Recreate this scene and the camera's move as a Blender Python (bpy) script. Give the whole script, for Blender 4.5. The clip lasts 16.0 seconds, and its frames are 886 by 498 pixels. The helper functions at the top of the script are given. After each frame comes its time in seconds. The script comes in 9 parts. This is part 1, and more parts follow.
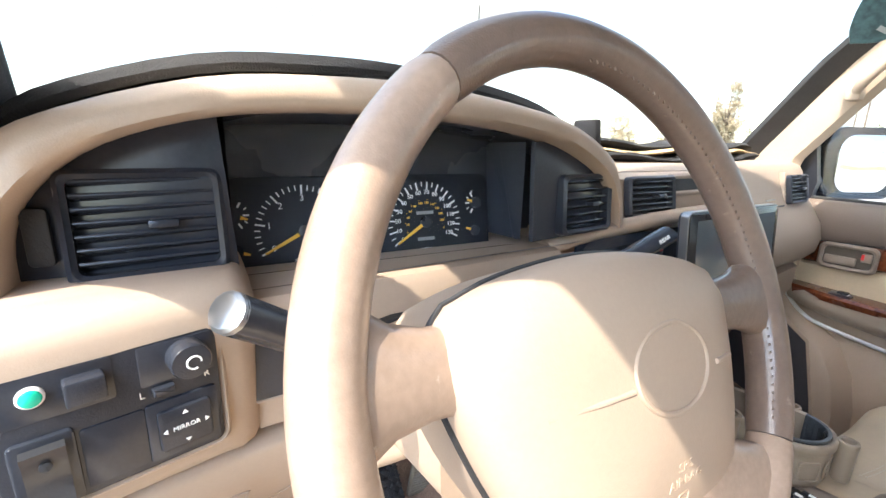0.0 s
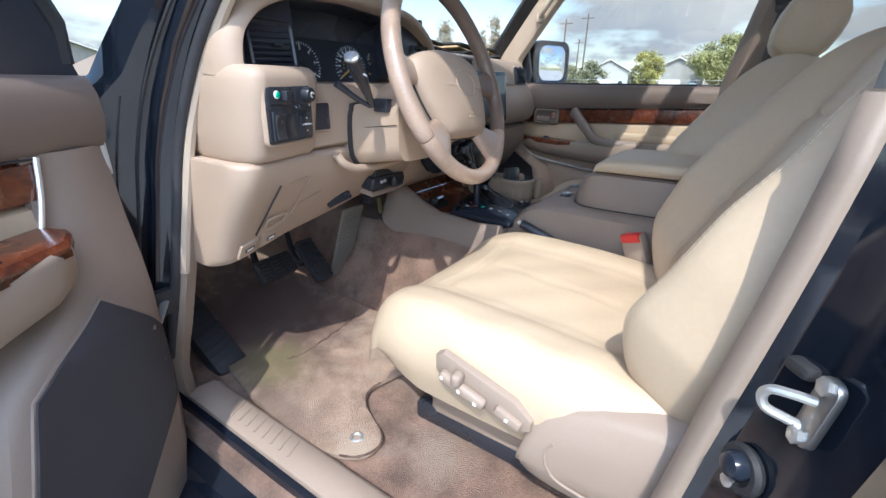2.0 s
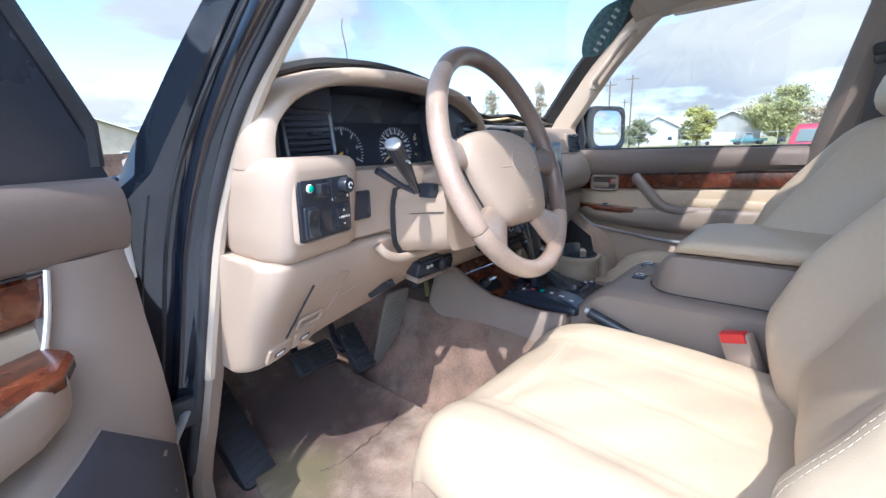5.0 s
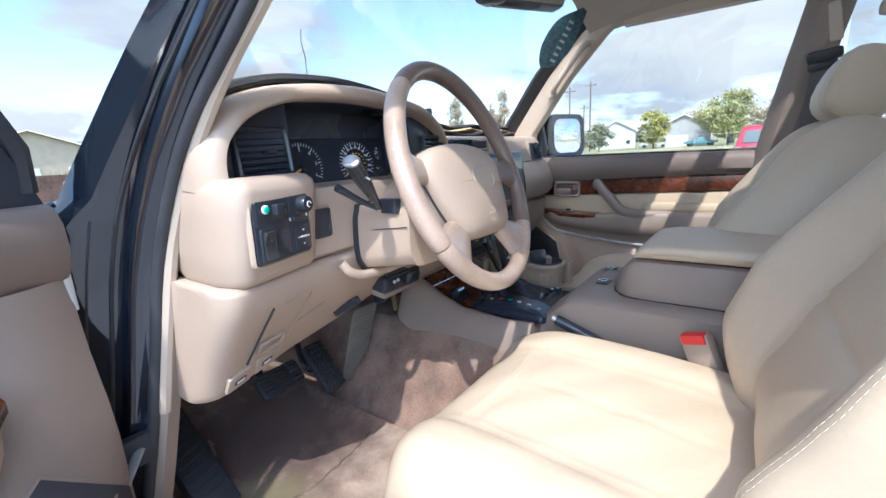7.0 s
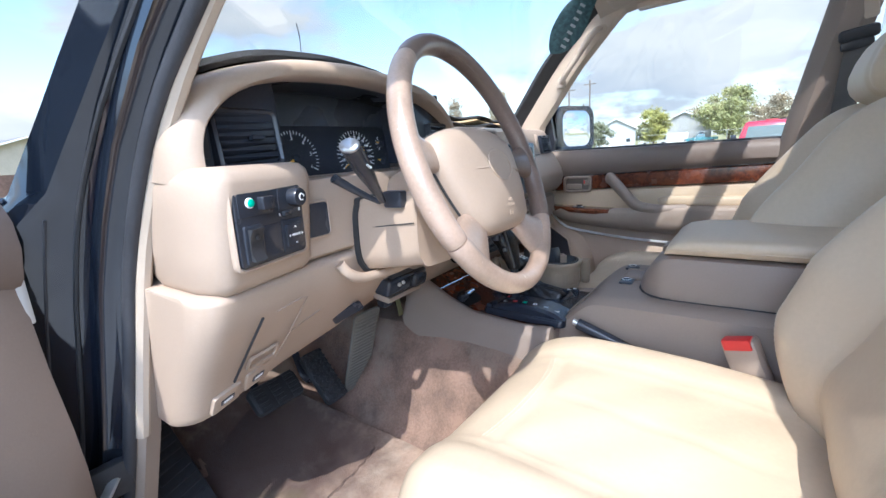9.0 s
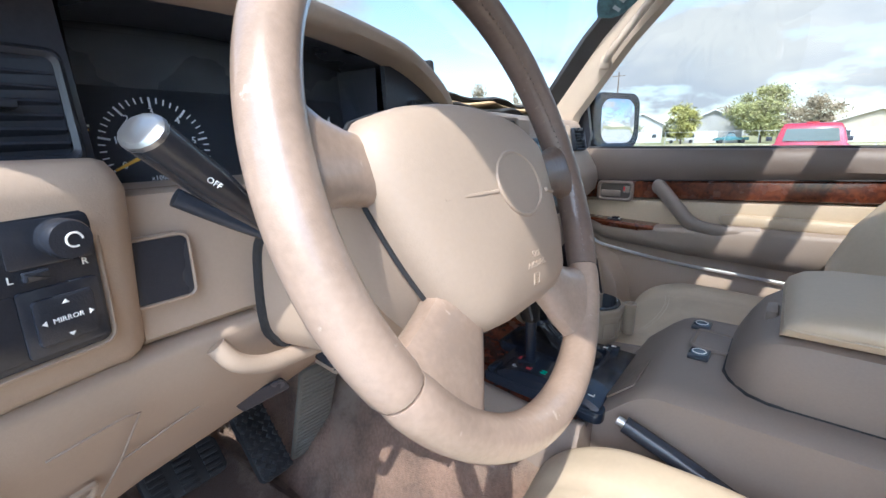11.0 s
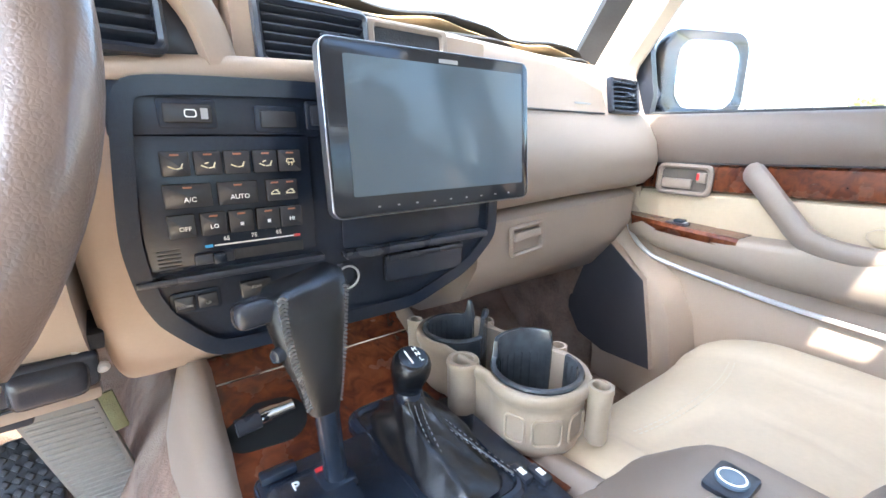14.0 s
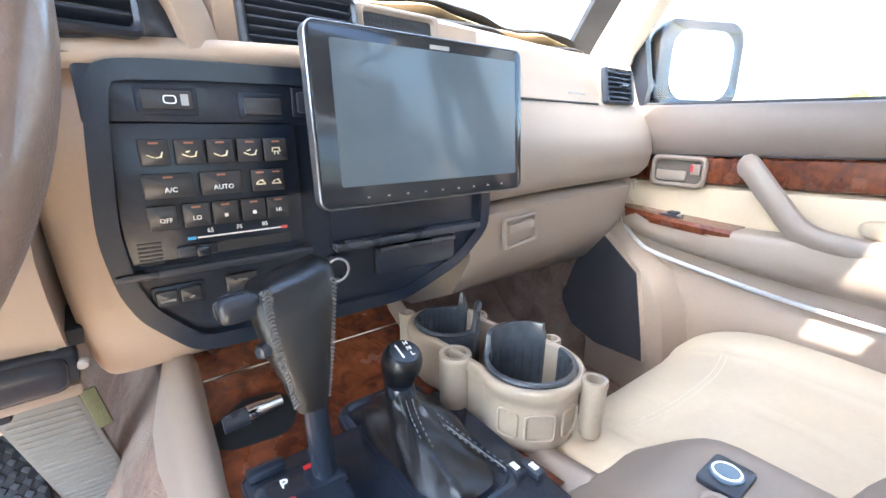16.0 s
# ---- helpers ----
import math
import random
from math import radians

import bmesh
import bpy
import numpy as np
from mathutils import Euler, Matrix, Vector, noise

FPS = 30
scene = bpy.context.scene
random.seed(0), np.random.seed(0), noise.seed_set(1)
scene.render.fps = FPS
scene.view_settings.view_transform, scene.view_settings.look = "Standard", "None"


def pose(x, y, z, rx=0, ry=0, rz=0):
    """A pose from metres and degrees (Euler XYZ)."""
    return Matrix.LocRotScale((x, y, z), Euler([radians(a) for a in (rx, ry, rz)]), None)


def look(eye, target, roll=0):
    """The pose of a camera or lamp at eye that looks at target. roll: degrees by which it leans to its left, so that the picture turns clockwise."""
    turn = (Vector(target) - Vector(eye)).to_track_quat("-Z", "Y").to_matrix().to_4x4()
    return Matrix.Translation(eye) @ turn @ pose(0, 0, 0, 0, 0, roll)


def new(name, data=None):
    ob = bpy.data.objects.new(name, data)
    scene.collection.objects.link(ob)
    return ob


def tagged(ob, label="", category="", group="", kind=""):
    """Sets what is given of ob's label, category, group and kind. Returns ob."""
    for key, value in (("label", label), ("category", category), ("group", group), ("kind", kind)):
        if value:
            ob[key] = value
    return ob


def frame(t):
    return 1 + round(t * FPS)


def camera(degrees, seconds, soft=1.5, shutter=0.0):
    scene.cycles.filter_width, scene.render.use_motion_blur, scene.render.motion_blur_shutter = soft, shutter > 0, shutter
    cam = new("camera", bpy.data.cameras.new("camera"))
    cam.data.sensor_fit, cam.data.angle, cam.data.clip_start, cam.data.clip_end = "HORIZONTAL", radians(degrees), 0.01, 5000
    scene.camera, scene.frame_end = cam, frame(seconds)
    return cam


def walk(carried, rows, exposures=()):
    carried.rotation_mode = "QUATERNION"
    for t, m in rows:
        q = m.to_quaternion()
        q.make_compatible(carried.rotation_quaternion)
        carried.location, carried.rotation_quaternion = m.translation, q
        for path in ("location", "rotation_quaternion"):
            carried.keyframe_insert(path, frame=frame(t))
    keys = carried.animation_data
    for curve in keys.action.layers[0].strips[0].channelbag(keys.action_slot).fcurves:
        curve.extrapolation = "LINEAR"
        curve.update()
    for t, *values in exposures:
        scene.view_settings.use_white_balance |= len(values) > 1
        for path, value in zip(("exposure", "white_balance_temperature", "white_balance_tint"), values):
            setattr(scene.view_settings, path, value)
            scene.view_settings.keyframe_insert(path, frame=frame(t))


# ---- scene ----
from mathutils.bvhtree import BVHTree
cam = camera(92.1, 16.0)
PATH = [
    (0, (-0.5523, -0.1017, 1.4320), (0.3984, 1.5920, 0.9549), 1.19),
    (0.3, (-0.6352, -0.1513, 1.3938), (0.5061, 1.3949, 0.8400), 1.19),
    (0.5, (-0.6928, -0.1830, 1.3581), (0.5033, 1.3125, 0.7813), 0.49),
    (1, (-0.8175, -0.2776, 1.3344), (0.5363, 1.0337, 0.6653), 0.81),
    (1.5, (-0.9087, -0.3279, 1.3135), (0.5821, 0.7943, 0.5934), 1.61),
    (2, (-1.0565, -0.4188, 1.3249), (0.4864, 0.6237, 0.5951), 0.72),
    (2.5, (-1.1298, -0.4930, 1.3426), (0.4199, 0.5766, 0.6683), -0.31),
    (3, (-1.0599, -0.4746, 1.3502), (0.4173, 0.7032, 0.6939), -1.99),
    (3.5, (-0.9913, -0.4286, 1.3491), (0.3905, 0.8748, 0.7231), -2.68),
    (4, (-0.9599, -0.3739, 1.3525), (0.4637, 0.9381, 0.8505), -2.45),
    (4.2, (-0.9596, -0.3530, 1.3538), (0.4703, 0.9586, 0.8689), -1.94),
    (6.5, (-0.9455, -0.3332, 1.3503), (0.6017, 0.8536, 0.9058), -3.11),
    (7, (-0.9422, -0.3400, 1.3631), (0.6219, 0.8261, 0.9229), -3.12),
    (7.5, (-0.9327, -0.3507, 1.3636), (0.6498, 0.7981, 0.9443), -4.91),
    (8, (-0.9283, -0.3454, 1.3629), (0.6561, 0.8031, 0.9496), -5.02),
    (8.2, (-0.9253, -0.3389, 1.3565), (0.6572, 0.8120, 0.9428), -5.21),
    (10.3, (-0.7284, -0.1389, 1.3348), (0.7917, 1.0690, 0.8550), -1.32),
    (10.5, (-0.6927, -0.1253, 1.3331), (0.8325, 1.0789, 0.8600), -1.49),
    (11, (-0.6195, -0.1334, 1.3526), (0.8885, 1.0839, 0.8589), -0.94),
    (11.5, (-0.5203, -0.1443, 1.3568), (0.8959, 1.1771, 0.8585), -1.86),
    (12, (-0.4021, -0.1307, 1.3377), (0.9268, 1.2769, 0.8349), -2.20),
    (12.4, (-0.2882, -0.1271, 1.3097), (1.0059, 1.3044, 0.7842), -2.09),
    (12.5, (-0.2625, -0.1275, 1.2992), (1.0290, 1.3080, 0.7784), -1.51),
    (13, (-0.1909, -0.1389, 1.2720), (1.0684, 1.3233, 0.7464), -0.12),
    (13.5, (-0.1694, -0.1402, 1.2824), (1.0427, 1.3640, 0.7642), 0.35),
    (14, (-0.1543, -0.1328, 1.2836), (0.9833, 1.4234, 0.7503), 0.46),
    (14.5, (-0.1477, -0.1284, 1.2807), (1.0000, 1.4170, 0.7379), 0.89),
    (15, (-0.1479, -0.1289, 1.2805), (1.0043, 1.4105, 0.7303), 1.01),
    (15.5, (-0.1473, -0.1273, 1.2806), (1.0099, 1.4049, 0.7208), 0.88),
    (16, (-0.1474, -0.1273, 1.2802), (1.0078, 1.4048, 0.7159), 0.59),
]
walk(cam, [(t, look(eye, target, roll)) for t, eye, target, roll in PATH],
     exposures=[(0, 2.05, 7000, 8), (0.5, 1.58, 7000, 8), (1, 1.60, 6700, 8), (1.5, 1.38, 6250, 8), (2, 0.92, 6150, 8), (2.5, 0.96, 5800, 8), (3, 0.90, 5900, 9), (3.5, 1.14, 5800, 9), (4, 1.30, 5800, 9), (8, 1.22, 5850, 8), (10.5, 1.55, 6000, 8), (11, 1.22, 6050, 7), (11.5, 1.08, 6000, 7), (12, 1.27, 6000, 7), (12.5, 2.36, 6250, 6), (13, 3.18, 6250, 6), (14, 3.40, 6300, 6), (15, 3.40, 6300, 6), (16, 3.52, 6350, 7)])

# ---- light ----
SUN_DIR = Vector((0.57, 0.258, -0.781)).normalized()      # the way the sunlight travels
sun = new("sun", bpy.data.lights.new("sun", "SUN"))
sun.data.energy, sun.data.angle, sun.data.color = 2.4, radians(0.55), (1.0, 0.955, 0.90)
sun.matrix_basis = Matrix.Translation((-20, -8, 34)) @ SUN_DIR.to_track_quat("-Z", "Y").to_matrix().to_4x4()

world = bpy.data.worlds.new("sky")
scene.world = world
world.use_nodes = True
wn, wl = world.node_tree.nodes, world.node_tree.links
wn.clear()
w_out, w_bg = wn.new("ShaderNodeOutputWorld"), wn.new("ShaderNodeBackground")
w_sky = wn.new("ShaderNodeTexSky")
w_sky.sky_type, w_sky.sun_disc = "NISHITA", False
w_sky.sun_elevation = math.asin(-SUN_DIR.z)
w_sky.sun_rotation = math.atan2(-SUN_DIR.x, -SUN_DIR.y)
w_sky.dust_density, w_sky.air_density, w_sky.ozone_density = 0.6, 1.0, 1.2
w_co, w_map = wn.new("ShaderNodeTexCoord"), wn.new("ShaderNodeMapping")
w_map.inputs["Scale"].default_value = (1.0, 1.0, 2.6)
w_map.inputs["Location"].default_value = (0.35, 0.1, 0.0)
w_n1 = wn.new("ShaderNodeTexNoise")
w_n1.inputs["Scale"].default_value, w_n1.inputs["Detail"].default_value, w_n1.inputs["Roughness"].default_value = 2.6, 9.0, 0.55
w_ramp = wn.new("ShaderNodeValToRGB")
w_ramp.color_ramp.elements[0].position, w_ramp.color_ramp.elements[1].position = 0.48, 0.59
w_n2 = wn.new("ShaderNodeTexNoise")
w_n2.inputs["Scale"].default_value, w_n2.inputs["Detail"].default_value = 3.4, 6.0
w_shade = wn.new("ShaderNodeValToRGB")
w_shade.color_ramp.elements[0].position, w_shade.color_ramp.elements[0].color = 0.38, (2.0, 2.2, 2.5, 1)
w_shade.color_ramp.elements[1].position, w_shade.color_ramp.elements[1].color = 0.62, (2.75, 2.8, 2.85, 1)
w_mix = wn.new("ShaderNodeMix")
w_mix.data_type = "RGBA"
wl.new(w_co.outputs["Generated"], w_map.inputs["Vector"])
wl.new(w_map.outputs["Vector"], w_n1.inputs["Vector"])
wl.new(w_map.outputs["Vector"], w_n2.inputs["Vector"])
wl.new(w_n1.outputs["Fac"], w_ramp.inputs["Fac"])
wl.new(w_n2.outputs["Fac"], w_shade.inputs["Fac"])
wl.new(w_ramp.outputs["Color"], w_mix.inputs["Factor"])
wl.new(w_sky.outputs["Color"], w_mix.inputs["A"])
wl.new(w_shade.outputs["Color"], w_mix.inputs["B"])
wl.new(w_mix.outputs["Result"], w_bg.inputs["Color"])
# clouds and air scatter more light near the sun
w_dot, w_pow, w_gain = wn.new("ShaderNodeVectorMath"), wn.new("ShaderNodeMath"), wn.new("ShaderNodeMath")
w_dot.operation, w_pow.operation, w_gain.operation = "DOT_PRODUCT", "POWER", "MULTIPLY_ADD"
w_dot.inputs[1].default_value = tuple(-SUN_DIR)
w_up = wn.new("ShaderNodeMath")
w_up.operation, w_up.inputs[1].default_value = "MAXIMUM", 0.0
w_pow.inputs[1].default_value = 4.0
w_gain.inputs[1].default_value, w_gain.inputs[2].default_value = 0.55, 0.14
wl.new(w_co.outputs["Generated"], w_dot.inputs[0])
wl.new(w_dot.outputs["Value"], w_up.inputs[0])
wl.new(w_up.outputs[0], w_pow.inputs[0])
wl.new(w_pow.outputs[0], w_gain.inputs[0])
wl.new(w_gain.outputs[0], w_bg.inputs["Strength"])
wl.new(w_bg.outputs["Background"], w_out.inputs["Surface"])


# ---- materials ----
def mat(name, color, rough=0.5, metal=0.0, var=0.12, scale=6.0, grain=400.0, bump=0.15, coat=0.0, kind="", dark=None, spec=0.5, sheen=0.0, crease=0.0, scuff=None, dust=None):
    """A surface: base colour that varies at two scales, grain as bump, and the kind of grain."""
    m = bpy.data.materials.new(name)
    m.use_nodes = True
    n, l = m.node_tree.nodes, m.node_tree.links
    b = n["Principled BSDF"]
    b.inputs["Roughness"].default_value, b.inputs["Metallic"].default_value = rough, metal
    b.inputs["Coat Weight"].default_value, b.inputs["Coat Roughness"].default_value = coat, 0.06
    b.inputs["Specular IOR Level"].default_value = spec
    if sheen:
        b.inputs["Sheen Weight"].default_value, b.inputs["Sheen Roughness"].default_value = sheen, 0.5
    co = n.new("ShaderNodeTexCoord")
    big, fine = n.new("ShaderNodeTexNoise"), n.new("ShaderNodeTexNoise")
    big.inputs["Scale"].default_value, big.inputs["Detail"].default_value = scale, 5.0
    fine.inputs["Scale"].default_value, fine.inputs["Detail"].default_value = grain * 0.35, 3.0
    for q in (big, fine):
        l.new(co.outputs["Object"], q.inputs["Vector"])
    r = n.new("ShaderNodeValToRGB")
    c = Vector(color)
    d = Vector(dark) if dark else c * (1 - var)
    e = c * (1 + var * 0.5)
    r.color_ramp.elements[0].position, r.color_ramp.elements[0].color = 0.32, (*d, 1)
    r.color_ramp.elements[1].position, r.color_ramp.elements[1].color = 0.68, (*[min(v, 1) for v in e], 1)
    add = n.new("ShaderNodeMath")
    add.operation = "MULTIPLY_ADD"
    l.new(fine.outputs["Fac"], add.inputs[0])
    add.inputs[1].default_value = 0.35
    l.new(big.outputs["Fac"], add.inputs[2])
    sub = n.new("ShaderNodeMath")
    sub.operation = "SUBTRACT"
    l.new(add.outputs[0], sub.inputs[0])
    sub.inputs[1].default_value = 0.175
    l.new(sub.outputs[0], r.inputs["Fac"])
    l.new(r.outputs["Color"], b.inputs["Base Color"])
    rr = n.new("ShaderNodeMapRange")
    rr.inputs["To Min"].default_value, rr.inputs["To Max"].default_value = max(rough - 0.07, 0.02), min(rough + 0.09, 1)
    l.new(big.outputs["Fac"], rr.inputs["Value"])
    l.new(rr.outputs["Result"], b.inputs["Roughness"])
    bp = n.new("ShaderNodeBump")
    bp.inputs["Strength"].default_value, bp.inputs["Distance"].default_value = bump, 0.002
    if kind == "leather":
        v = n.new("ShaderNodeTexVoronoi")
        v.feature, v.inputs["Scale"].default_value = "DISTANCE_TO_EDGE", grain
        l.new(co.outputs["Object"], v.inputs["Vector"])
        l.new(v.outputs["Distance"], bp.inputs["Height"])
        bp.inputs["Distance"].default_value = 0.0015
    else:
        v = n.new("ShaderNodeTexNoise")
        v.inputs["Scale"].default_value, v.inputs["Detail"].default_value = grain, 2.0
        l.new(co.outputs["Object"], v.inputs["Vector"])
        l.new(v.outputs["Fac"], bp.inputs["Height"])
        if kind == "carpet":
            bp.inputs["Distance"].default_value = 0.006
    l.new(bp.outputs["Normal"], b.inputs["Normal"])
    if crease:
        cn, cb_ = n.new("ShaderNodeTexNoise"), n.new("ShaderNodeBump")
        cn.inputs["Scale"].default_value, cn.inputs["Detail"].default_value, cn.inputs["Distortion"].default_value = 17.0, 5.0, 1.6
        cb_.inputs["Strength"].default_value, cb_.inputs["Distance"].default_value = crease, 0.006
        l.new(co.outputs["Object"], cn.inputs["Vector"])
        l.new(cn.outputs["Fac"], cb_.inputs["Height"])
        l.new(cb_.outputs["Normal"], bp.inputs["Normal"])
    for tone, size, lo, hi, seed in ((scuff, 75.0, 0.66, 0.74, 3.7), (dust, 7.0, 0.50, 0.68, 1.3)):
        if tone:
            sn, sr, sm, sp_ = n.new("ShaderNodeTexNoise"), n.new("ShaderNodeMapRange"), n.new("ShaderNodeMix"), n.new("ShaderNodeMapping")
            sp_.inputs["Location"].default_value = (seed, seed * 2, -seed)
            sn.inputs["Scale"].default_value, sn.inputs["Detail"].default_value, sn.inputs["Roughness"].default_value = size, 6.0, 0.62
            sr.inputs["From Min"].default_value, sr.inputs["From Max"].default_value = lo, hi
            sm.data_type = "RGBA"
            sm.inputs["B"].default_value = (*tone, 1)
            l.new(co.outputs["Object"], sp_.inputs["Vector"])
            l.new(sp_.outputs["Vector"], sn.inputs["Vector"])
            l.new(sn.outputs["Fac"], sr.inputs["Value"])
            l.new(sr.outputs["Result"], sm.inputs["Factor"])
            l.new(b.inputs["Base Color"].links[0].from_socket, sm.inputs["A"])
            l.new(sm.outputs["Result"], b.inputs["Base Color"])
    return m


def wood(name):
    m = mat(name, (0.17, 0.055, 0.022), 0.25, 0, 0.3, 20, 60, 0.02, coat=0.35)
    n, l = m.node_tree.nodes, m.node_tree.links
    b = n["Principled BSDF"]
    co, wv, ns = n.new("ShaderNodeTexCoord"), n.new("ShaderNodeTexNoise"), n.new("ShaderNodeTexNoise")
    ns.inputs["Scale"].default_value, ns.inputs["Detail"].default_value = 9.0, 4.0
    wv.inputs["Scale"].default_value, wv.inputs["Detail"].default_value, wv.inputs["Distortion"].default_value = 48.0, 9.0, 1.5
    r = n.new("ShaderNodeValToRGB")
    for p, c in ((0.32, (0.020, 0.006, 0.004, 1)), (0.45, (0.070, 0.017, 0.008, 1)), (0.56, (0.135, 0.035, 0.014, 1)), (0.72, (0.205, 0.062, 0.024, 1))):
        e = r.color_ramp.elements.new(p)
        e.color = c
    r.color_ramp.elements.remove(r.color_ramp.elements[0])
    r.color_ramp.elements.remove(r.color_ramp.elements[-1])
    mx = n.new("ShaderNodeMath")
    mx.operation = "MULTIPLY_ADD"
    mx.inputs[1].default_value = 0.55
    hm = n.new("ShaderNodeMath")
    hm.operation = "MULTIPLY"
    hm.inputs[1].default_value = 0.45
    l.new(co.outputs["Object"], ns.inputs["Vector"])
    l.new(co.outputs["Object"], wv.inputs["Vector"])
    l.new(ns.outputs["Fac"], hm.inputs[0])
    l.new(wv.outputs["Fac"], mx.inputs[0])
    l.new(hm.outputs[0], mx.inputs[2])
    l.new(mx.outputs[0], r.inputs["Fac"])
    l.new(r.outputs["Color"], b.inputs["Base Color"])
    return m


def clear(name, color=(0.96, 0.98, 0.97), rough=0.0, ior=1.45):
    m = bpy.data.materials.new(name)
    m.use_nodes = True
    b = m.node_tree.nodes["Principled BSDF"]
    b.inputs["Base Color"].default_value = (*color, 1)
    b.inputs["Transmission Weight"].default_value, b.inputs["Roughness"].default_value, b.inputs["IOR"].default_value = 1.0, rough, ior
    return m


def plain(name, color, rough=0.5, metal=0.0, emit=0.0):
    m = bpy.data.materials.new(name)
    m.use_nodes = True
    b = m.node_tree.nodes["Principled BSDF"]
    b.inputs["Base Color"].default_value, b.inputs["Roughness"].default_value, b.inputs["Metallic"].default_value = (*color, 1), rough, metal
    if emit:
        b.inputs["Emission Color"].default_value, b.inputs["Emission Strength"].default_value = (*color, 1), emit
    return m


def perforated(name):
    """Taupe vinyl with a grid of small dark holes."""
    m = mat(name, (0.32, 0.25, 0.20), 0.55, var=0.08, grain=900, bump=0.12)
    n, l = m.node_tree.nodes, m.node_tree.links
    b = n["Principled BSDF"]
    co, v, r, x = n.new("ShaderNodeTexCoord"), n.new("ShaderNodeTexVoronoi"), n.new("ShaderNodeMapRange"), n.new("ShaderNodeMix")
    v.inputs["Scale"].default_value, v.inputs["Randomness"].default_value = 380.0, 0.0
    v.voronoi_dimensions = "2D"
    r.inputs["From Min"].default_value, r.inputs["From Max"].default_value = 0.26, 0.34
    x.data_type = "RGBA"
    x.inputs["A"].default_value = (0.05, 0.038, 0.03, 1)
    l.new(co.outputs["Object"], v.inputs["Vector"])
    l.new(v.outputs["Distance"], r.inputs["Value"])
    l.new(r.outputs["Result"], x.inputs["Factor"])
    l.new(b.inputs["Base Color"].links[0].from_socket, x.inputs["B"])
    l.new(x.outputs["Result"], b.inputs["Base Color"])
    return m


TAN = mat("tan_plastic", (0.43, 0.325, 0.245), 0.52, var=0.06, grain=900, bump=0.10)
TAUPE = mat("taupe_plastic", (0.335, 0.262, 0.208), 0.55, var=0.07, grain=900, bump=0.12)
# the driver's door takes these darker tones, so its shade is in the colour
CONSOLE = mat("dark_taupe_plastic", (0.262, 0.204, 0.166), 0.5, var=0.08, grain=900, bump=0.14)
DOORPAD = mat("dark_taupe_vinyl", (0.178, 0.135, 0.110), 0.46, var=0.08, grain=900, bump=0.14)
TRIM = mat("tan_pillar_trim", (0.50, 0.41, 0.32), 0.6, var=0.06, grain=700, bump=0.12)
SHINY_TAUPE = mat("smooth_grey_trim", (0.17, 0.155, 0.148), 0.30, var=0.08, grain=700, bump=0.05)
LEATHER = mat("cream_leather", (0.555, 0.436, 0.305), 0.45, var=0.08, scale=4, grain=420, bump=0.08, kind="leather", crease=0.09)
LEATHER_WORN = mat("tan_wheel_leather", (0.40, 0.285, 0.215), 0.33, var=0.22, scale=14, grain=700, bump=0.08, kind="leather", coat=0.6, crease=0.12, scuff=(0.60, 0.49, 0.40))
LEATHER_DARK = mat("brown_wheel_leather", (0.195, 0.136, 0.106), 0.30, var=0.2, scale=14, grain=600, bump=0.14, kind="leather", coat=0.4, crease=0.18, scuff=(0.30, 0.23, 0.19))
BLACK = mat("black_plastic", (0.030, 0.034, 0.045), 0.27, var=0.2, grain=900, bump=0.12)
SATIN = mat("satin_black_plastic", (0.032, 0.037, 0.049), 0.20, var=0.2, grain=900, bump=0.05)
PANEL = mat("blue_black_panel", (0.018, 0.0245, 0.038), 0.17, var=0.2, grain=900, bump=0.08)
BUTTON = mat("charcoal_button", (0.040, 0.041, 0.045), 0.24, var=0.12, grain=900, bump=0.06)
BLACK_LEATHER = mat("black_leather", (0.009, 0.0095, 0.011), 0.23, var=0.25, scale=20, grain=800, bump=0.2, kind="leather", crease=0.3)
RUBBER = mat("black_rubber", (0.03, 0.031, 0.034), 0.6, var=0.3, scale=15, grain=500, bump=0.25)
SEAL = mat("grey_rubber_seal", (0.040, 0.041, 0.047), 0.6, var=0.2, scale=15, grain=500, bump=0.2)
PAINT = mat("black_car_paint", (0.010, 0.014, 0.022), 0.05, var=0.2, grain=60, bump=0.004, spec=0.9)
CARPET = mat("taupe_carpet", (0.29, 0.182, 0.131), 0.95, var=0.48, scale=13, grain=520, bump=0.9, kind="carpet", sheen=0.06, dust=(0.33, 0.247, 0.187))
MATCARPET = mat("stained_shaded_mat_carpet", (0.44, 0.31, 0.225), 0.95, var=0.35, scale=15, grain=520, bump=0.9, kind="carpet", dark=(0.29, 0.19, 0.135), sheen=0.06, dust=(0.47, 0.37, 0.28))


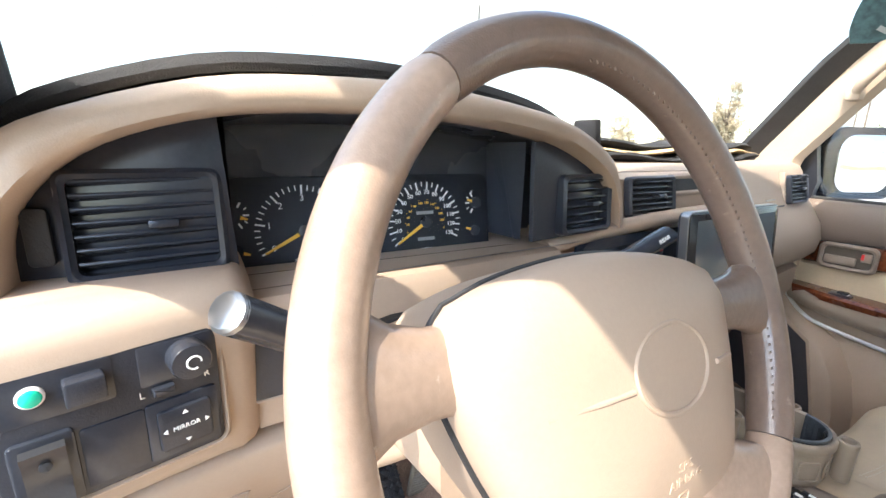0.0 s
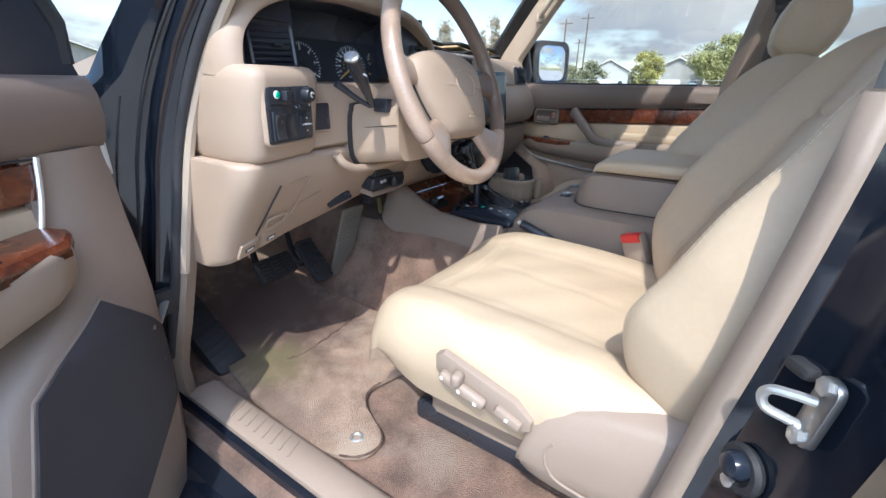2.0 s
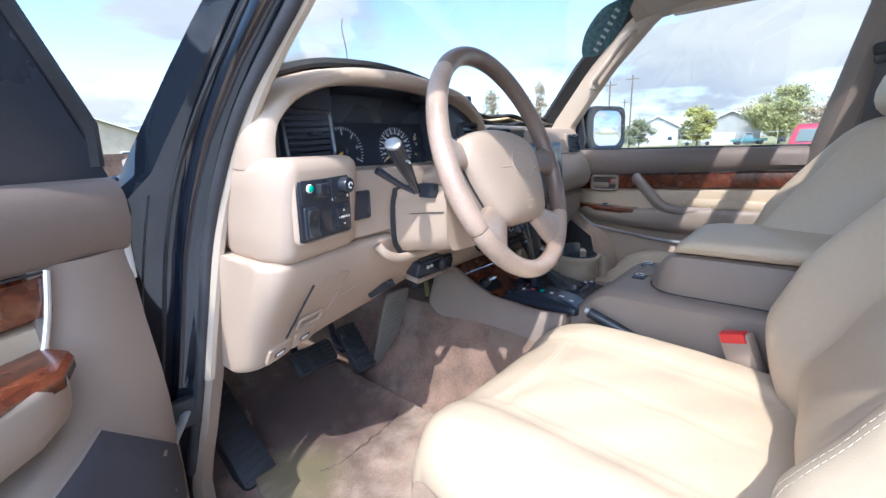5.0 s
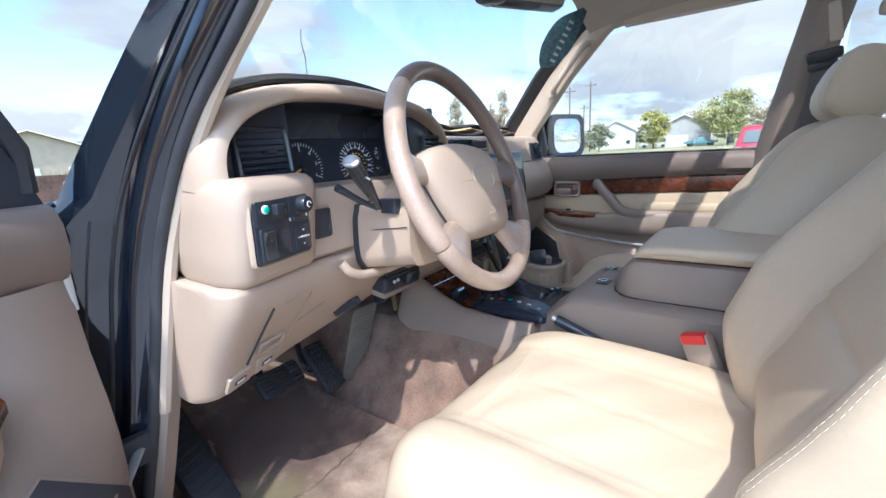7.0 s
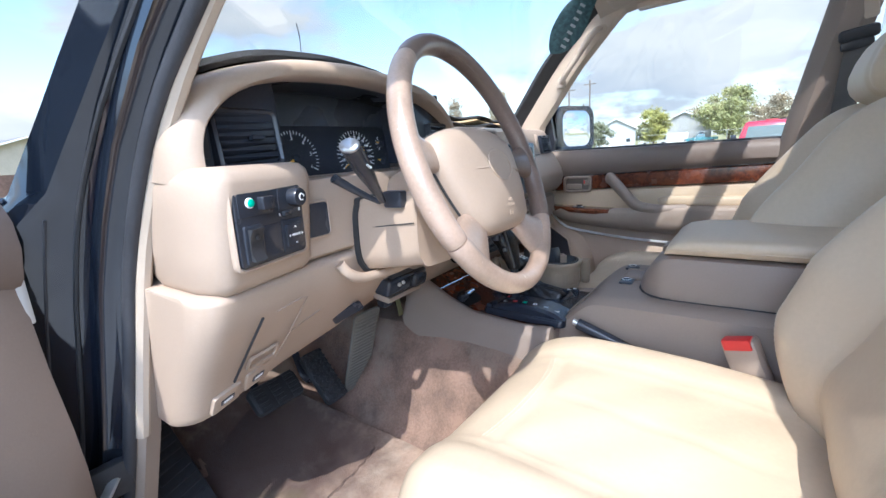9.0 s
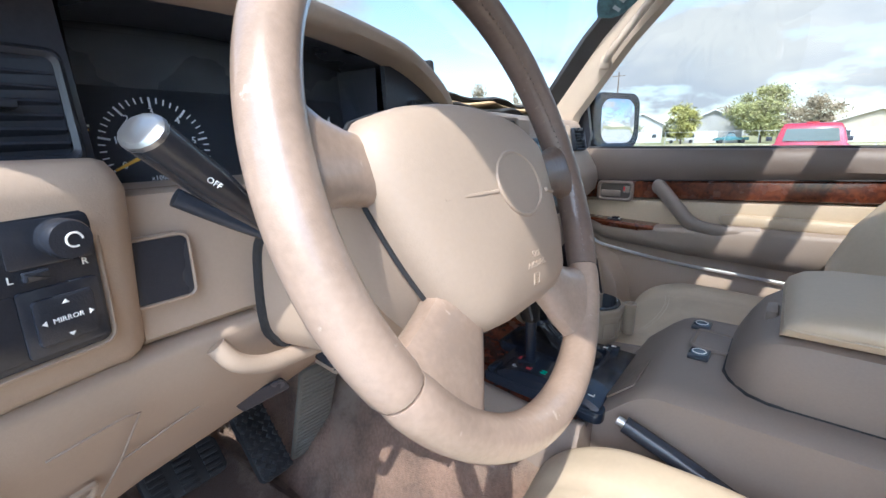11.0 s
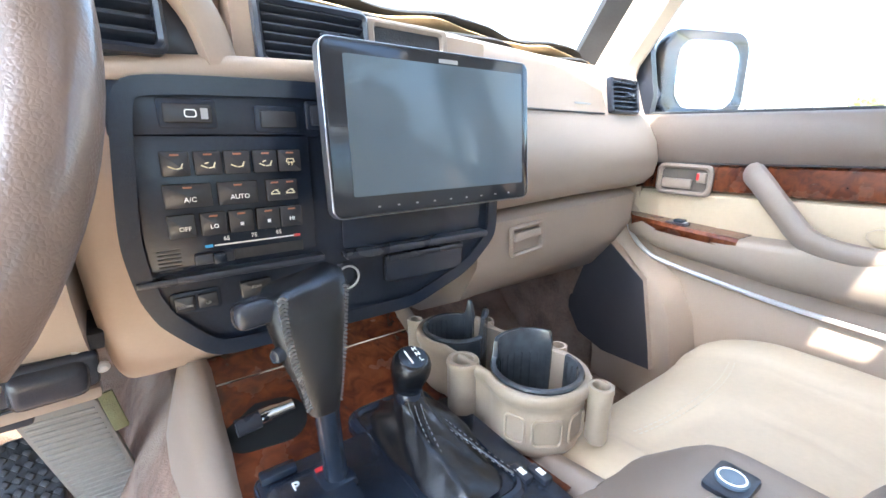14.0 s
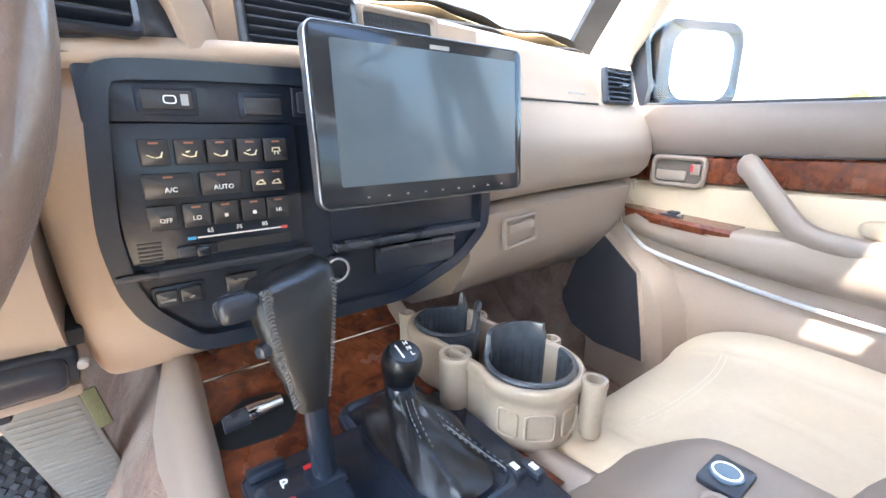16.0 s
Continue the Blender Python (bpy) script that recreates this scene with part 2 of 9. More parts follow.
def stained_shaded(m, spots):
    """Dirt and painted shade with a shape of their own: (centre, radius, colour, strength) patches with uneven edges.
    """
    n, l = m.node_tree.nodes, m.node_tree.links
    b = n["Principled BSDF"]
    co, nz = n.new("ShaderNodeTexCoord"), n.new("ShaderNodeTexNoise")
    nz.inputs["Scale"].default_value, nz.inputs["Detail"].default_value, nz.inputs["Roughness"].default_value = 16.0, 8.0, 0.68
    l.new(co.outputs["Object"], nz.inputs["Vector"])
    for c, r, tone, k in spots:
        mp, gl = n.new("ShaderNodeMapping"), n.new("ShaderNodeVectorMath")
        mp.inputs["Location"].default_value = (-c[0] / r[0], -c[1] / r[1], 0)
        mp.inputs["Scale"].default_value = (1 / r[0], 1 / r[1], 0)
        gl.operation = "LENGTH"
        ad, mr, mx = n.new("ShaderNodeMath"), n.new("ShaderNodeMapRange"), n.new("ShaderNodeMix")
        ad.operation, ad.inputs[1].default_value = "MULTIPLY_ADD", 1.5
        mr.inputs["From Min"].default_value, mr.inputs["From Max"].default_value = 1.25, 2.05
        mr.inputs["To Min"].default_value, mr.inputs["To Max"].default_value = k, 0.0
        mx.data_type = "RGBA"
        mx.inputs["B"].default_value = (*tone, 1)
        l.new(co.outputs["Object"], mp.inputs["Vector"])
        l.new(mp.outputs["Vector"], gl.inputs[0])
        l.new(nz.outputs["Fac"], ad.inputs[0])
        l.new(gl.outputs["Value"], ad.inputs[2])
        l.new(ad.outputs[0], mr.inputs["Value"])
        l.new(mr.outputs["Result"], mx.inputs["Factor"])
        l.new(b.inputs["Base Color"].links[0].from_socket, mx.inputs["A"])
        l.new(mx.outputs["Result"], b.inputs["Base Color"])


# trodden dirt below the pedals with the footwell's shade painted in, and a greenish spill
stained_shaded(MATCARPET, (((0.00, 0.17), (0.26, 0.25), (0.085, 0.045, 0.034), 0.88), ((0.08, -0.005), (0.12, 0.09), (0.11, 0.055, 0.04), 0.6), ((-0.12, -0.02), (0.085, 0.095), (0.20, 0.165, 0.07), 0.8), ((-0.20, -0.17), (0.06, 0.10), (0.13, 0.085, 0.065), 0.6)))
CLOTH = mat("speaker_cloth", (0.050, 0.046, 0.052), 0.85, var=0.15, grain=1400, bump=0.3)
HEADLINER = mat("headliner_cloth", (0.46, 0.395, 0.32), 0.9, var=0.06, grain=900, bump=0.3)
DASHMAT = mat("black_dash_cover", (0.018, 0.018, 0.020), 0.9, var=0.3, grain=700, bump=0.5)
CHROME = mat("chrome", (0.80, 0.81, 0.83), 0.10, 1.0, var=0.04, bump=0.0)
STEEL = mat("zinc_steel", (0.66, 0.66, 0.64), 0.40, 0.8, var=0.2, grain=200, bump=0.05)
WOOD = wood("burl_wood")
GLASS = clear("window_glass")
MIRROR = plain("mirror_glass", (0.85, 0.88, 0.92), 0.02, 1.0)
WHITE = plain("white_print", (0.90, 0.90, 0.88), 0.5)
GREY_PRINT = plain("grey_print", (0.35, 0.35, 0.35), 0.5)
AMBER = plain("amber_print", (0.98, 0.55, 0.07), 0.5)
RED = plain("red_plastic", (0.62, 0.03, 0.03), 0.4)
GREEN_LENS = plain("green_lens", (0.0, 0.52, 0.33), 0.25)



# ---- mesh tools ----
BASE = {}


def thing(name, label, category, at=(0, 0, 0), m=None, group="", kind=""):
    """A top-level thing: an Empty at its base. Parts are given in world metres, or in its own frame where m is given."""
    ob = new(name)
    ob.empty_display_size = 0.05
    ob.matrix_basis = m if m is not None else Matrix.Translation(at)
    BASE[ob] = Matrix() if m is not None else Matrix.Translation(at).inverted()
    return tagged(ob, label, category, group, kind)


def sharp(bm, angle=38):
    for f in bm.faces:
        f.smooth = True
    for e in bm.edges:
        e.smooth = len(e.link_faces) == 2 and e.calc_face_angle(0) < radians(angle)


def mesh_of(name, bm, material, angle=38):
    bmesh.ops.remove_doubles(bm, verts=bm.verts, dist=1e-6)
    bmesh.ops.recalc_face_normals(bm, faces=bm.faces)
    sharp(bm, angle)
    me = bpy.data.meshes.new(name)
    bm.to_mesh(me)
    bm.free()
    me.materials.append(material)
    return me


def part(name, bm, material, parent, label="", angle=38):
    """One mesh under a thing or under one of its parts."""
    ob = new(name, mesh_of(name, bm, material, angle))
    ob.parent = parent
    ob.matrix_parent_inverse = BASE.get(parent, Matrix())
    return tagged(ob, label)


def solo(name, bm, material, label, category, kind="", group="", angle=38):
    """A thing of one mesh, its origin at its base."""
    lo = [min(v.co[i] for v in bm.verts) for i in range(3)]
    hi = [max(v.co[i] for v in bm.verts) for i in range(3)]
    at = Vector(((lo[0] + hi[0]) / 2, (lo[1] + hi[1]) / 2, lo[2]))
    bmesh.ops.translate(bm, verts=bm.verts, vec=-at)
    ob = new(name, mesh_of(name, bm, material, angle))
    ob.location = at
    BASE[ob] = Matrix.Translation(at).inverted()
    return tagged(ob, label, category, group, kind)


def rbox(bm, c, s, r=0.004, m=None, seg=2):
    """A box of size s round c with rounded edges, turned by m."""
    made = bmesh.ops.create_cube(bm, size=1.0)["verts"]
    bmesh.ops.scale(bm, verts=made, vec=s)
    if r:
        edges = list({e for v in made for e in v.link_edges})
        out = bmesh.ops.bevel(bm, geom=edges, offset=min(r, min(s) * 0.49), segments=seg, profile=0.5, affect="EDGES")
        made = list({v for f in out["faces"] for v in f.verts} | {v for v in made if v.is_valid})
    bmesh.ops.transform(bm, verts=made, matrix=Matrix.Translation(c) @ (m or Matrix()))
    return bm


def loft(bm, rows, wrap=False, ends=False, loop=False):
    """Faces between rows of points. wrap: each row is a closed ring; ends: the first and last ring are capped; loop: the last row meets the first."""
    vs = [[bm.verts.new(p) for p in row] for row in rows]
    n = len(vs[0])
    pairs = list(zip(vs, vs[1:])) + ([(vs[-1], vs[0])] if loop else [])
    for a, b in pairs:
        for i in range(n if wrap else n - 1):
            j = (i + 1) % n
            q = [a[i], a[j], b[j], b[i]]
            if len({v.co.to_tuple(7) for v in q}) > 2:
                bm.faces.new(q)
    if ends:
        bm.faces.new(vs[0])
        bm.faces.new(list(reversed(vs[-1])))
    return bm


def slab(bm, rows, off):
    """A sheet with thickness: rows of points, and a second sheet at off behind it, closed round its rim."""
    off = Vector(off)
    ring = lambda row: [Vector(p) for p in row] + [Vector(p) + off for p in reversed(row)]  # noqa: E731
    return loft(bm, [ring(r) for r in rows], wrap=True, ends=True)


def rrect(w, h, r, n=5, cx=0.0, cy=0.0):
    r = min(r, w / 2 - 1e-4, h / 2 - 1e-4)
    out = []
    for k, (sx, sy) in enumerate(((1, 1), (-1, 1), (-1, -1), (1, -1))):
        for i in range(n + 1):
            a = radians(90 * k + 90 * i / n)
            out.append((cx + sx * (w / 2 - r) + r * math.cos(a), cy + sy * (h / 2 - r) + r * math.sin(a)))
    return out


def inset(pts, d):
    """The outline moved inwards by d (counter-clockwise outlines)."""
    out, n = [], len(pts)
    for i in range(n):
        a, b, c = Vector(pts[i - 1]), Vector(pts[i]), Vector(pts[(i + 1) % n])
        u, v = (b - a).normalized(), (c - b).normalized()
        m = Vector((-u.y - v.y, u.x + v.x))
        if m.length < 1e-6:
            m = Vector((-u.y, u.x))
        m.normalize()
        k = max(m.dot(Vector((-u.y, u.x))), 0.4)
        out.append(tuple(b + m * d / k))
    return out


def area2(pts):
    return sum(a[0] * b[1] - b[0] * a[1] for a, b in zip(pts, pts[1:] + pts[:1])) / 2


def plate(bm, pts, m, t=0.01, r=0.002, dome=0.0):
    """A plate with the outline pts in the plane of m, from 0 to t along its z, its front edge rounded."""
    pts = list(pts) if area2(list(pts)) > 0 else list(reversed(list(pts)))
    rows = [[(x, y, 0) for x, y in pts], [(x, y, t - r) for x, y in pts]]
    if r:
        rows.append([(x, y, t - r * 0.3) for x, y in inset(pts, r * 0.3)])
        rows.append([(x, y, t) for x, y in inset(pts, r)])
    if dome:
        cx, cy = sum(p[0] for p in pts) / len(pts), sum(p[1] for p in pts) / len(pts)
        for k in (0.75, 0.5, 0.25):
            rows.append([(cx + (x - cx) * k, cy + (y - cy) * k, t + dome * (1 - k * k)) for x, y in inset(pts, r)])
    return loft(bm, [[m @ Vector(p) for p in row] for row in rows], wrap=True, ends=True)


def frame_plate(bm, outer, inner, m, t=0.01, r=0.002):
    """A frame between two outlines with the same number of points."""
    o, i = list(outer), list(inner)
    rows = [[(x, y, 0) for x, y in o], [(x, y, t - r) for x, y in o], [(x, y, t) for x, y in inset(o, r)], [(x, y, t) for x, y in inset(i, -r)], [(x, y, t - r) for x, y in i], [(x, y, 0) for x, y in i]]
    return loft(bm, [[m @ Vector(p) for p in row] for row in rows], wrap=True, loop=True)


def tube(bm, pts, r, n=12, closed=False, flat=1.0, up=(0, 0, 1)):
    """A round bar along pts; r is a number or one for each point; flat squeezes it across up."""
    pts = [Vector(p) for p in pts]
    rows, side = [], None
    k = len(pts)
    for i, p in enumerate(pts):
        a = pts[(i - 1) % k] if closed or i else pts[0]
        b = pts[(i + 1) % k] if closed or i < k - 1 else pts[-1]
        d = (b - a).normalized()
        if side is None:
            side = d.cross(Vector(up))
            side = side.normalized() if side.length > 1e-4 else d.orthogonal().normalized()
        else:
            side = (side - d * side.dot(d)).normalized()
        u = side.cross(d)
        rad = r[i] if isinstance(r, (list, tuple)) else r
        rows.append([p + rad * (math.cos(2 * math.pi * j / n) * side + flat * math.sin(2 * math.pi * j / n) * u) for j in range(n)])
    return loft(bm, rows, wrap=True, ends=not closed, loop=closed)


def lathe(bm, prof, m, n=24):
    """Rings round the z of m: (radius, height) from one end to the other."""
    rows = [[m @ Vector((r * math.cos(2 * math.pi * j / n), r * math.sin(2 * math.pi * j / n), h)) for j in range(n)] for r, h in prof]
    return loft(bm, rows, wrap=True, ends=True)


def smooth_line(pts, n=8):
    """A Catmull-Rom line through pts."""
    p = [Vector(q) for q in pts]
    p = [p[0] * 2 - p[1]] + p + [p[-1] * 2 - p[-2]]
    out = []
    for a, b, c, d in zip(p, p[1:], p[2:], p[3:]):
        for i in range(n):
            t = i / n
            out.append(0.5 * ((2 * b) + (c - a) * t + (2 * a - 5 * b + 4 * c - d) * t * t + (3 * b - a - 3 * c + d) * t ** 3))
    return out + [p[-2]]


def lerp(a, b, t):
    return a + (b - a) * t


def table(x, rows):
    """A value read from rows of (x, value)."""
    for (a, u), (b, v) in zip(rows, rows[1:]):
        if x <= b:
            return lerp(u, v, max(0.0, (x - a) / (b - a)))
    return rows[-1][1]


def axes(o, x, y):
    """A frame with origin o and the given x and y directions."""
    x, y = Vector(x).normalized(), Vector(y)
    z = x.cross(y).normalized()
    y = z.cross(x)
    return Matrix.Translation(o) @ Matrix((x, y, z)).transposed().to_4x4()


def text(body, size, m, material, parent, name="lettering", label="", align="CENTER", lift=0.0004):
    cu = bpy.data.curves.new(name, "FONT")
    cu.body, cu.size, cu.extrude, cu.align_x, cu.align_y, cu.resolution_u = body, size, lift, align, "CENTER", 2
    tmp = bpy.data.objects.new(name, cu)
    scene.collection.objects.link(tmp)
    me = bpy.data.meshes.new_from_object(tmp.evaluated_get(bpy.context.evaluated_depsgraph_get()))
    bpy.data.objects.remove(tmp)
    me.transform(m)
    me.materials.clear()
    me.materials.append(material)
    ob = new(name, me)
    ob.parent = parent
    ob.matrix_parent_inverse = BASE.get(parent, Matrix())
    return tagged(ob, label)



# ---- the car's shell ----
FLOOR = 0.70
ROOF = 1.84


def side_x(z):
    """Half the width of the door openings at a height: upright below the belt, leaning in above it."""
    return table(z, ((0.6, 0.775), (1.30, 0.765), (1.80, 0.655)))


def pillar_y(z):
    """How far ahead the front edge of the door opening lies at a height."""
    return table(z, ((0.62, 0.42), (0.75, 0.475), (1.00, 0.430), (1.22, 0.425), (1.40, 0.415), (1.60, 0.245), (1.75, 0.085), (1.79, -0.02)))


def left_x(z):
    """The same for the driver's opening, at its front edge."""
    return table(z, ((0.6, 0.775), (0.80, 0.762), (1.00, 0.732), (1.21, 0.708), (1.30, 0.698), (1.38, 0.688), (1.47, 0.674), (1.55, 0.656), (1.68, 0.638), (1.80, 0.62)))


def left_y(z):
    return table(z, ((0.56, 0.38), (0.66, 0.42), (0.75, 0.45), (0.85, 0.420), (1.00, 0.388), (1.21, 0.342), (1.30, 0.300), (1.38, 0.248), (1.47, 0.162), (1.55, 0.065), (1.62, -0.01), (1.70, -0.07), (1.79, -0.12)))


def bpost_y(z):
    return table(z, ((0.6, -0.365), (0.90, -0.421), (1.04, -0.442), (1.13, -0.456), (1.20, -0.466), (1.32, -0.481), (1.42, -0.488), (1.80, -0.515)))


def build_floor():
    bm = bmesh.new()
    rows = []
    for i in range(25):
        y = lerp(-1.6, 1.02, i / 24)
        lift = max(0.0, y - 0.62) * 0.95
        row = []
        for j in range(33):
            x = lerp(-0.80, 0.80, j / 32)
            t = 1 - min(1, max(0, (abs(x) - 0.14) / 0.14))
            q = 1 - min(1, max(0, (abs(x) - 0.155) / 0.13))
            k = min(1, max(0, (y + 0.12) / 0.18))
            hump = lerp(0.19 * t * t * (3 - 2 * t), 0.238 * q * q * (3 - 2 * q), k) if y > -0.9 else 0.05 * t
            row.append((x, y, FLOOR + max(lift, hump) + 0.004 * math.sin(x * 31) * math.sin(y * 23)))
        rows.append(row)
    slab(bm, rows, (0, 0, -0.05))
    ob = part("floor", bm, CARPET, None)
    tagged(ob, "worn taupe carpet over the car floor and tunnel", "floor", kind="structure")


def build_firewall():
    bm = bmesh.new()
    slab(bm, [[(-0.74, 1.0, 0.66), (0.74, 1.0, 0.66)], [(-0.74, 1.02, 1.2), (0.74, 1.02, 1.2)], [(-0.72, 0.98, 1.36), (0.72, 0.98, 1.36)]], (0, 0.03, 0))
    tagged(part("wall_front", bm, CARPET, None), "dark carpeted bulkhead behind the dashboard", "wall", kind="structure")
    bm = bmesh.new()
    slab(bm, [[(-0.78, -1.62, 0.64), (0.78, -1.62, 0.64)], [(-0.78, -1.62, 1.30), (0.78, -1.62, 1.30)]], (0, -0.03, 0))
    tagged(part("wall_back", bm, TAUPE, None), "plain taupe rear panel closing the cabin", "wall", kind="structure")


HOLE = (0.03, 0.40, -0.545, -0.275)


def build_roof():
    bm = bmesh.new()
    x0, x1, y0, y1 = HOLE
    xs = [-0.66, -0.5, -0.3, -0.12, x0, x1, 0.5, 0.66]
    ys = [-1.62, -1.2, -0.8, y0, -0.425, -0.362, y1, -0.2, 0.0, 0.10, 0.17]
    z = lambda x, y: ROOF + 0.035 - 0.12 * (abs(x) / 0.66) ** 3 - 0.10 * max(0, y + 0.1) - 0.25 * max(0, y) ** 2  # noqa: E731
    top, low = {}, {}
    for i, x in enumerate(xs):
        for j, y in enumerate(ys):
            low[i, j] = bm.verts.new((x, y, z(x, y)))
            top[i, j] = bm.verts.new((x, y, z(x, y) + 0.035))
    holes = {(4, 3), (4, 5)}
    for i in range(len(xs) - 1):
        for j in range(len(ys) - 1):
            if (i, j) in holes:
                continue
            bm.faces.new([low[i, j], low[i, j + 1], low[i + 1, j + 1], low[i + 1, j]])
            bm.faces.new([top[i, j], top[i + 1, j], top[i + 1, j + 1], top[i, j + 1]])
            for a, b, n in (((i, j), (i, j + 1), (i - 1, j)), ((i + 1, j + 1), (i + 1, j), (i + 1, j)), ((i, j + 1), (i + 1, j + 1), (i, j + 1)), ((i + 1, j), (i, j), (i, j - 1))):
                if n in holes or not (0 <= n[0] < len(xs) - 1 and 0 <= n[1] < len(ys) - 1):
                    bm.faces.new([low[a], low[b], top[b], top[a]])
    tagged(part("ceiling", bm, HEADLINER, None), "light tan cloth headliner with a moonroof opening", "ceiling", kind="structure")


def pillar_trim(side, fx, fy):
    """The trim of the windscreen post, from the dashboard up to the roof."""
    bm = bmesh.new()
    rows = []
    for i in range(13):
        z = lerp(1.34, 1.795, i / 12)
        y = fy(z)
        x = fx(z)
        k = 1.0 - 0.25 * i / 12
        if side < 0:
            k *= 0.55
        ring = [(x + 0.004, y + 0.002, z), (x - 0.012, y - 0.004, z), (x - (0.030 if side > 0 else 0.020), y + 0.012 * k, z), (x - (0.036 if side > 0 else 0.024), y + 0.045 * k, z + 0.005), (x - (0.03 if side > 0 else 0.02), y + 0.105 * k, z + 0.012), (x - 0.012, y + 0.115 * k, z + 0.012), (x + 0.004, y + 0.10 * k, z + 0.01)]
        rows.append([(side * a, b, c) for a, b, c in ring])
    loft(bm, rows, wrap=True, ends=True)
    return bm


def build_pillars():
    for side, word in ((-1, "driver"), (1, "passenger")):
        ob = part("trim", pillar_trim(side, *((left_x, left_y) if side < 0 else (side_x, pillar_y))), TRIM, None)
        tagged(ob, "light tan windscreen post trim above the dashboard", "pillar trim", kind="structure")
        # dark edge of the screen beyond the trim
        bm = bmesh.new()
        rows = []
        for i in range(13):
            z = lerp(1.36, 1.785, i / 12)
            y, x = (left_y if side < 0 else pillar_y)(min(z, 1.79)), (left_x if side < 0 else side_x)(z)
            e = 0.065 if side > 0 else 0.022
            rows.append([(side * (x + 0.012), y + 0.070, z), (side * (x - e * 0.4), y + 0.080, z + 0.01), (side * (x - e), y + 0.095 + e * 0.4, z + 0.012), (side * (x - e), y + 0.105 + e * 0.4, z + 0.016), (side * (x + 0.012), y + 0.115, z)])
        loft(bm, rows, wrap=True, ends=True)
        tagged(part("trim", bm, RUBBER, None), "dark band along the edge of the windscreen", "trim", kind="structure")
    # body side round the driver's opening: black post, hinge pillar, seals
    for side, fx, fy in ((-1, left_x, left_y), (1, side_x, pillar_y)):
        bm = bmesh.new()
        rows = []
        for i in range(30):
            z = lerp(0.56, 1.80, i / 29)
            y, x = fy(z), fx(z)
            low = z < 1.30
            out = lerp(0.13, 0.115, (z - 0.56) / 0.74) if low else (lerp(0.10, 0.06, (z - 1.3) / 0.5) if side > 0 else table(z, ((1.30, 0.092), (1.38, 0.072), (1.45, 0.060), (1.55, 0.050), (1.80, 0.048))))
            f = 0.24 if low else lerp(0.15, 0.09, (z - 1.30) / 0.5)
            ring = [(x + 0.006, y + 0.012), (x + 0.014, y + 0.016), (x + 0.022, y + 0.022), (x + 0.030, y + 0.022), (x + 0.034, y + 0.045), (x + 0.040, y + 0.050), (x + out - 0.03, y + 0.055), (x + out - 0.012, y + 0.062), (x + out, y + 0.085), (x + out + 0.01, y + f * 0.8), (x + out, y + f), (x, y + f), (x - 0.002, y + 0.03)]
            rows.append([(side * p, q, z) for p, q in ring])
        loft(bm, rows, wrap=True, ends=True)
        tagged(part("wall_left" if side < 0 else "wall_right", bm, PAINT, None), "glossy black front door post of the car body", "door post", kind="structure")
    # seal and edge trim of the driver's opening
    zs = [lerp(0.80, 1.70, i / 24) for i in range(25)]
    line = [(-left_x(z) - 0.004, left_y(z) + 0.004, z) for z in zs]
    roof = [(-0.632, -0.12, 1.746), (-0.638, -0.2, 1.748), (-0.642, -0.35, 1.744), (-0.645, -0.50, 1.735)]
    bm = bmesh.new()
    tube(bm, smooth_line(line[::4] + roof, 6), 0.0085, 10)
    tagged(part("trim", bm, SEAL, None), "grey rubber door seal round the driver's opening", "door seal", kind="structure")
    bm = bmesh.new()
    tube(bm, smooth_line([(x + 0.013, y - 0.006, z) for x, y, z in line[5::4]] + [(x + 0.012, y, z - 0.008) for x, y, z in roof], 6), 0.0095, 8)
    tagged(part("trim", bm, TRIM, None), "tan edging beside the door seal", "trim", kind="structure")
    # beads and a second rubber lip on the black post
    for name_, dx, dy, r, z0, z1, m_, note in (("trim", 0.046, 0.048, 0.0030, 0.70, 1.62, RUBBER, "black rubber lip on the door post"), ("trim", 0.074, 0.053, 0.0018, 0.74, 1.30, SEAL, "sealing bead on the door post")):
        bm = bmesh.new()
        tube(bm, smooth_line([(-left_x(z) - dx * (1.0 if z < 1.3 else lerp(1.0, 0.62, (z - 1.3) / 0.32)), left_y(z) + dy, z) for z in [lerp(z0, z1, k / 9) for k in range(10)]], 4), r, 6)
        tagged(part(name_, bm, m_, None), note, "sealing lip", kind="structure")
    # hinge, check strap and bolt on the black post
    hinge = thing("hinge_plate", "black steel door hinge with bright bolts on the door post", "hinge", (-0.79, 0.40, 1.26))
    bm = bmesh.new()
    rbox(bm, (-0.775, 0.412, 1.292), (0.05, 0.012, 0.07), 0.004)
    part("leaf", bm, PAINT, hinge)
    for dz in (-0.016, 0.016):
        bm = bmesh.new()
        lathe(bm, [(0.010, 0), (0.010, 0.003), (0.007, 0.004), (0.007, 0.010), (0.005, 0.011)], axes((-0.785, 0.407, 1.295 + dz), (1, 0, 0), (0, 0, 1)), 10)
        part("bolt", bm, STEEL, hinge)
    strap = thing("door_check_strap", "steel door check strap between post and door", "check strap", (-0.80, 0.38, 0.93))
    bm = bmesh.new()
    rbox(bm, (-0.768, 0.408, 0.935), (0.05, 0.02, 0.05), 0.004)
    part("bracket", bm, RUBBER, strap)
    bm = bmesh.new()
    tube(bm, [(-0.765, 0.40, 0.938), (-0.80, 0.35, 0.93), (-0.845, 0.29, 0.915)], 0.0075, 8, flat=0.5)
    part("arm", bm, STEEL, strap)


def post_x(z):
    """The edge between the trim and the painted face of the driver's middle post."""
    return table(z, ((0.45, 0.665), (0.70, 0.660), (1.00, 0.642), (1.32, 0.640), (1.80, 0.570)))


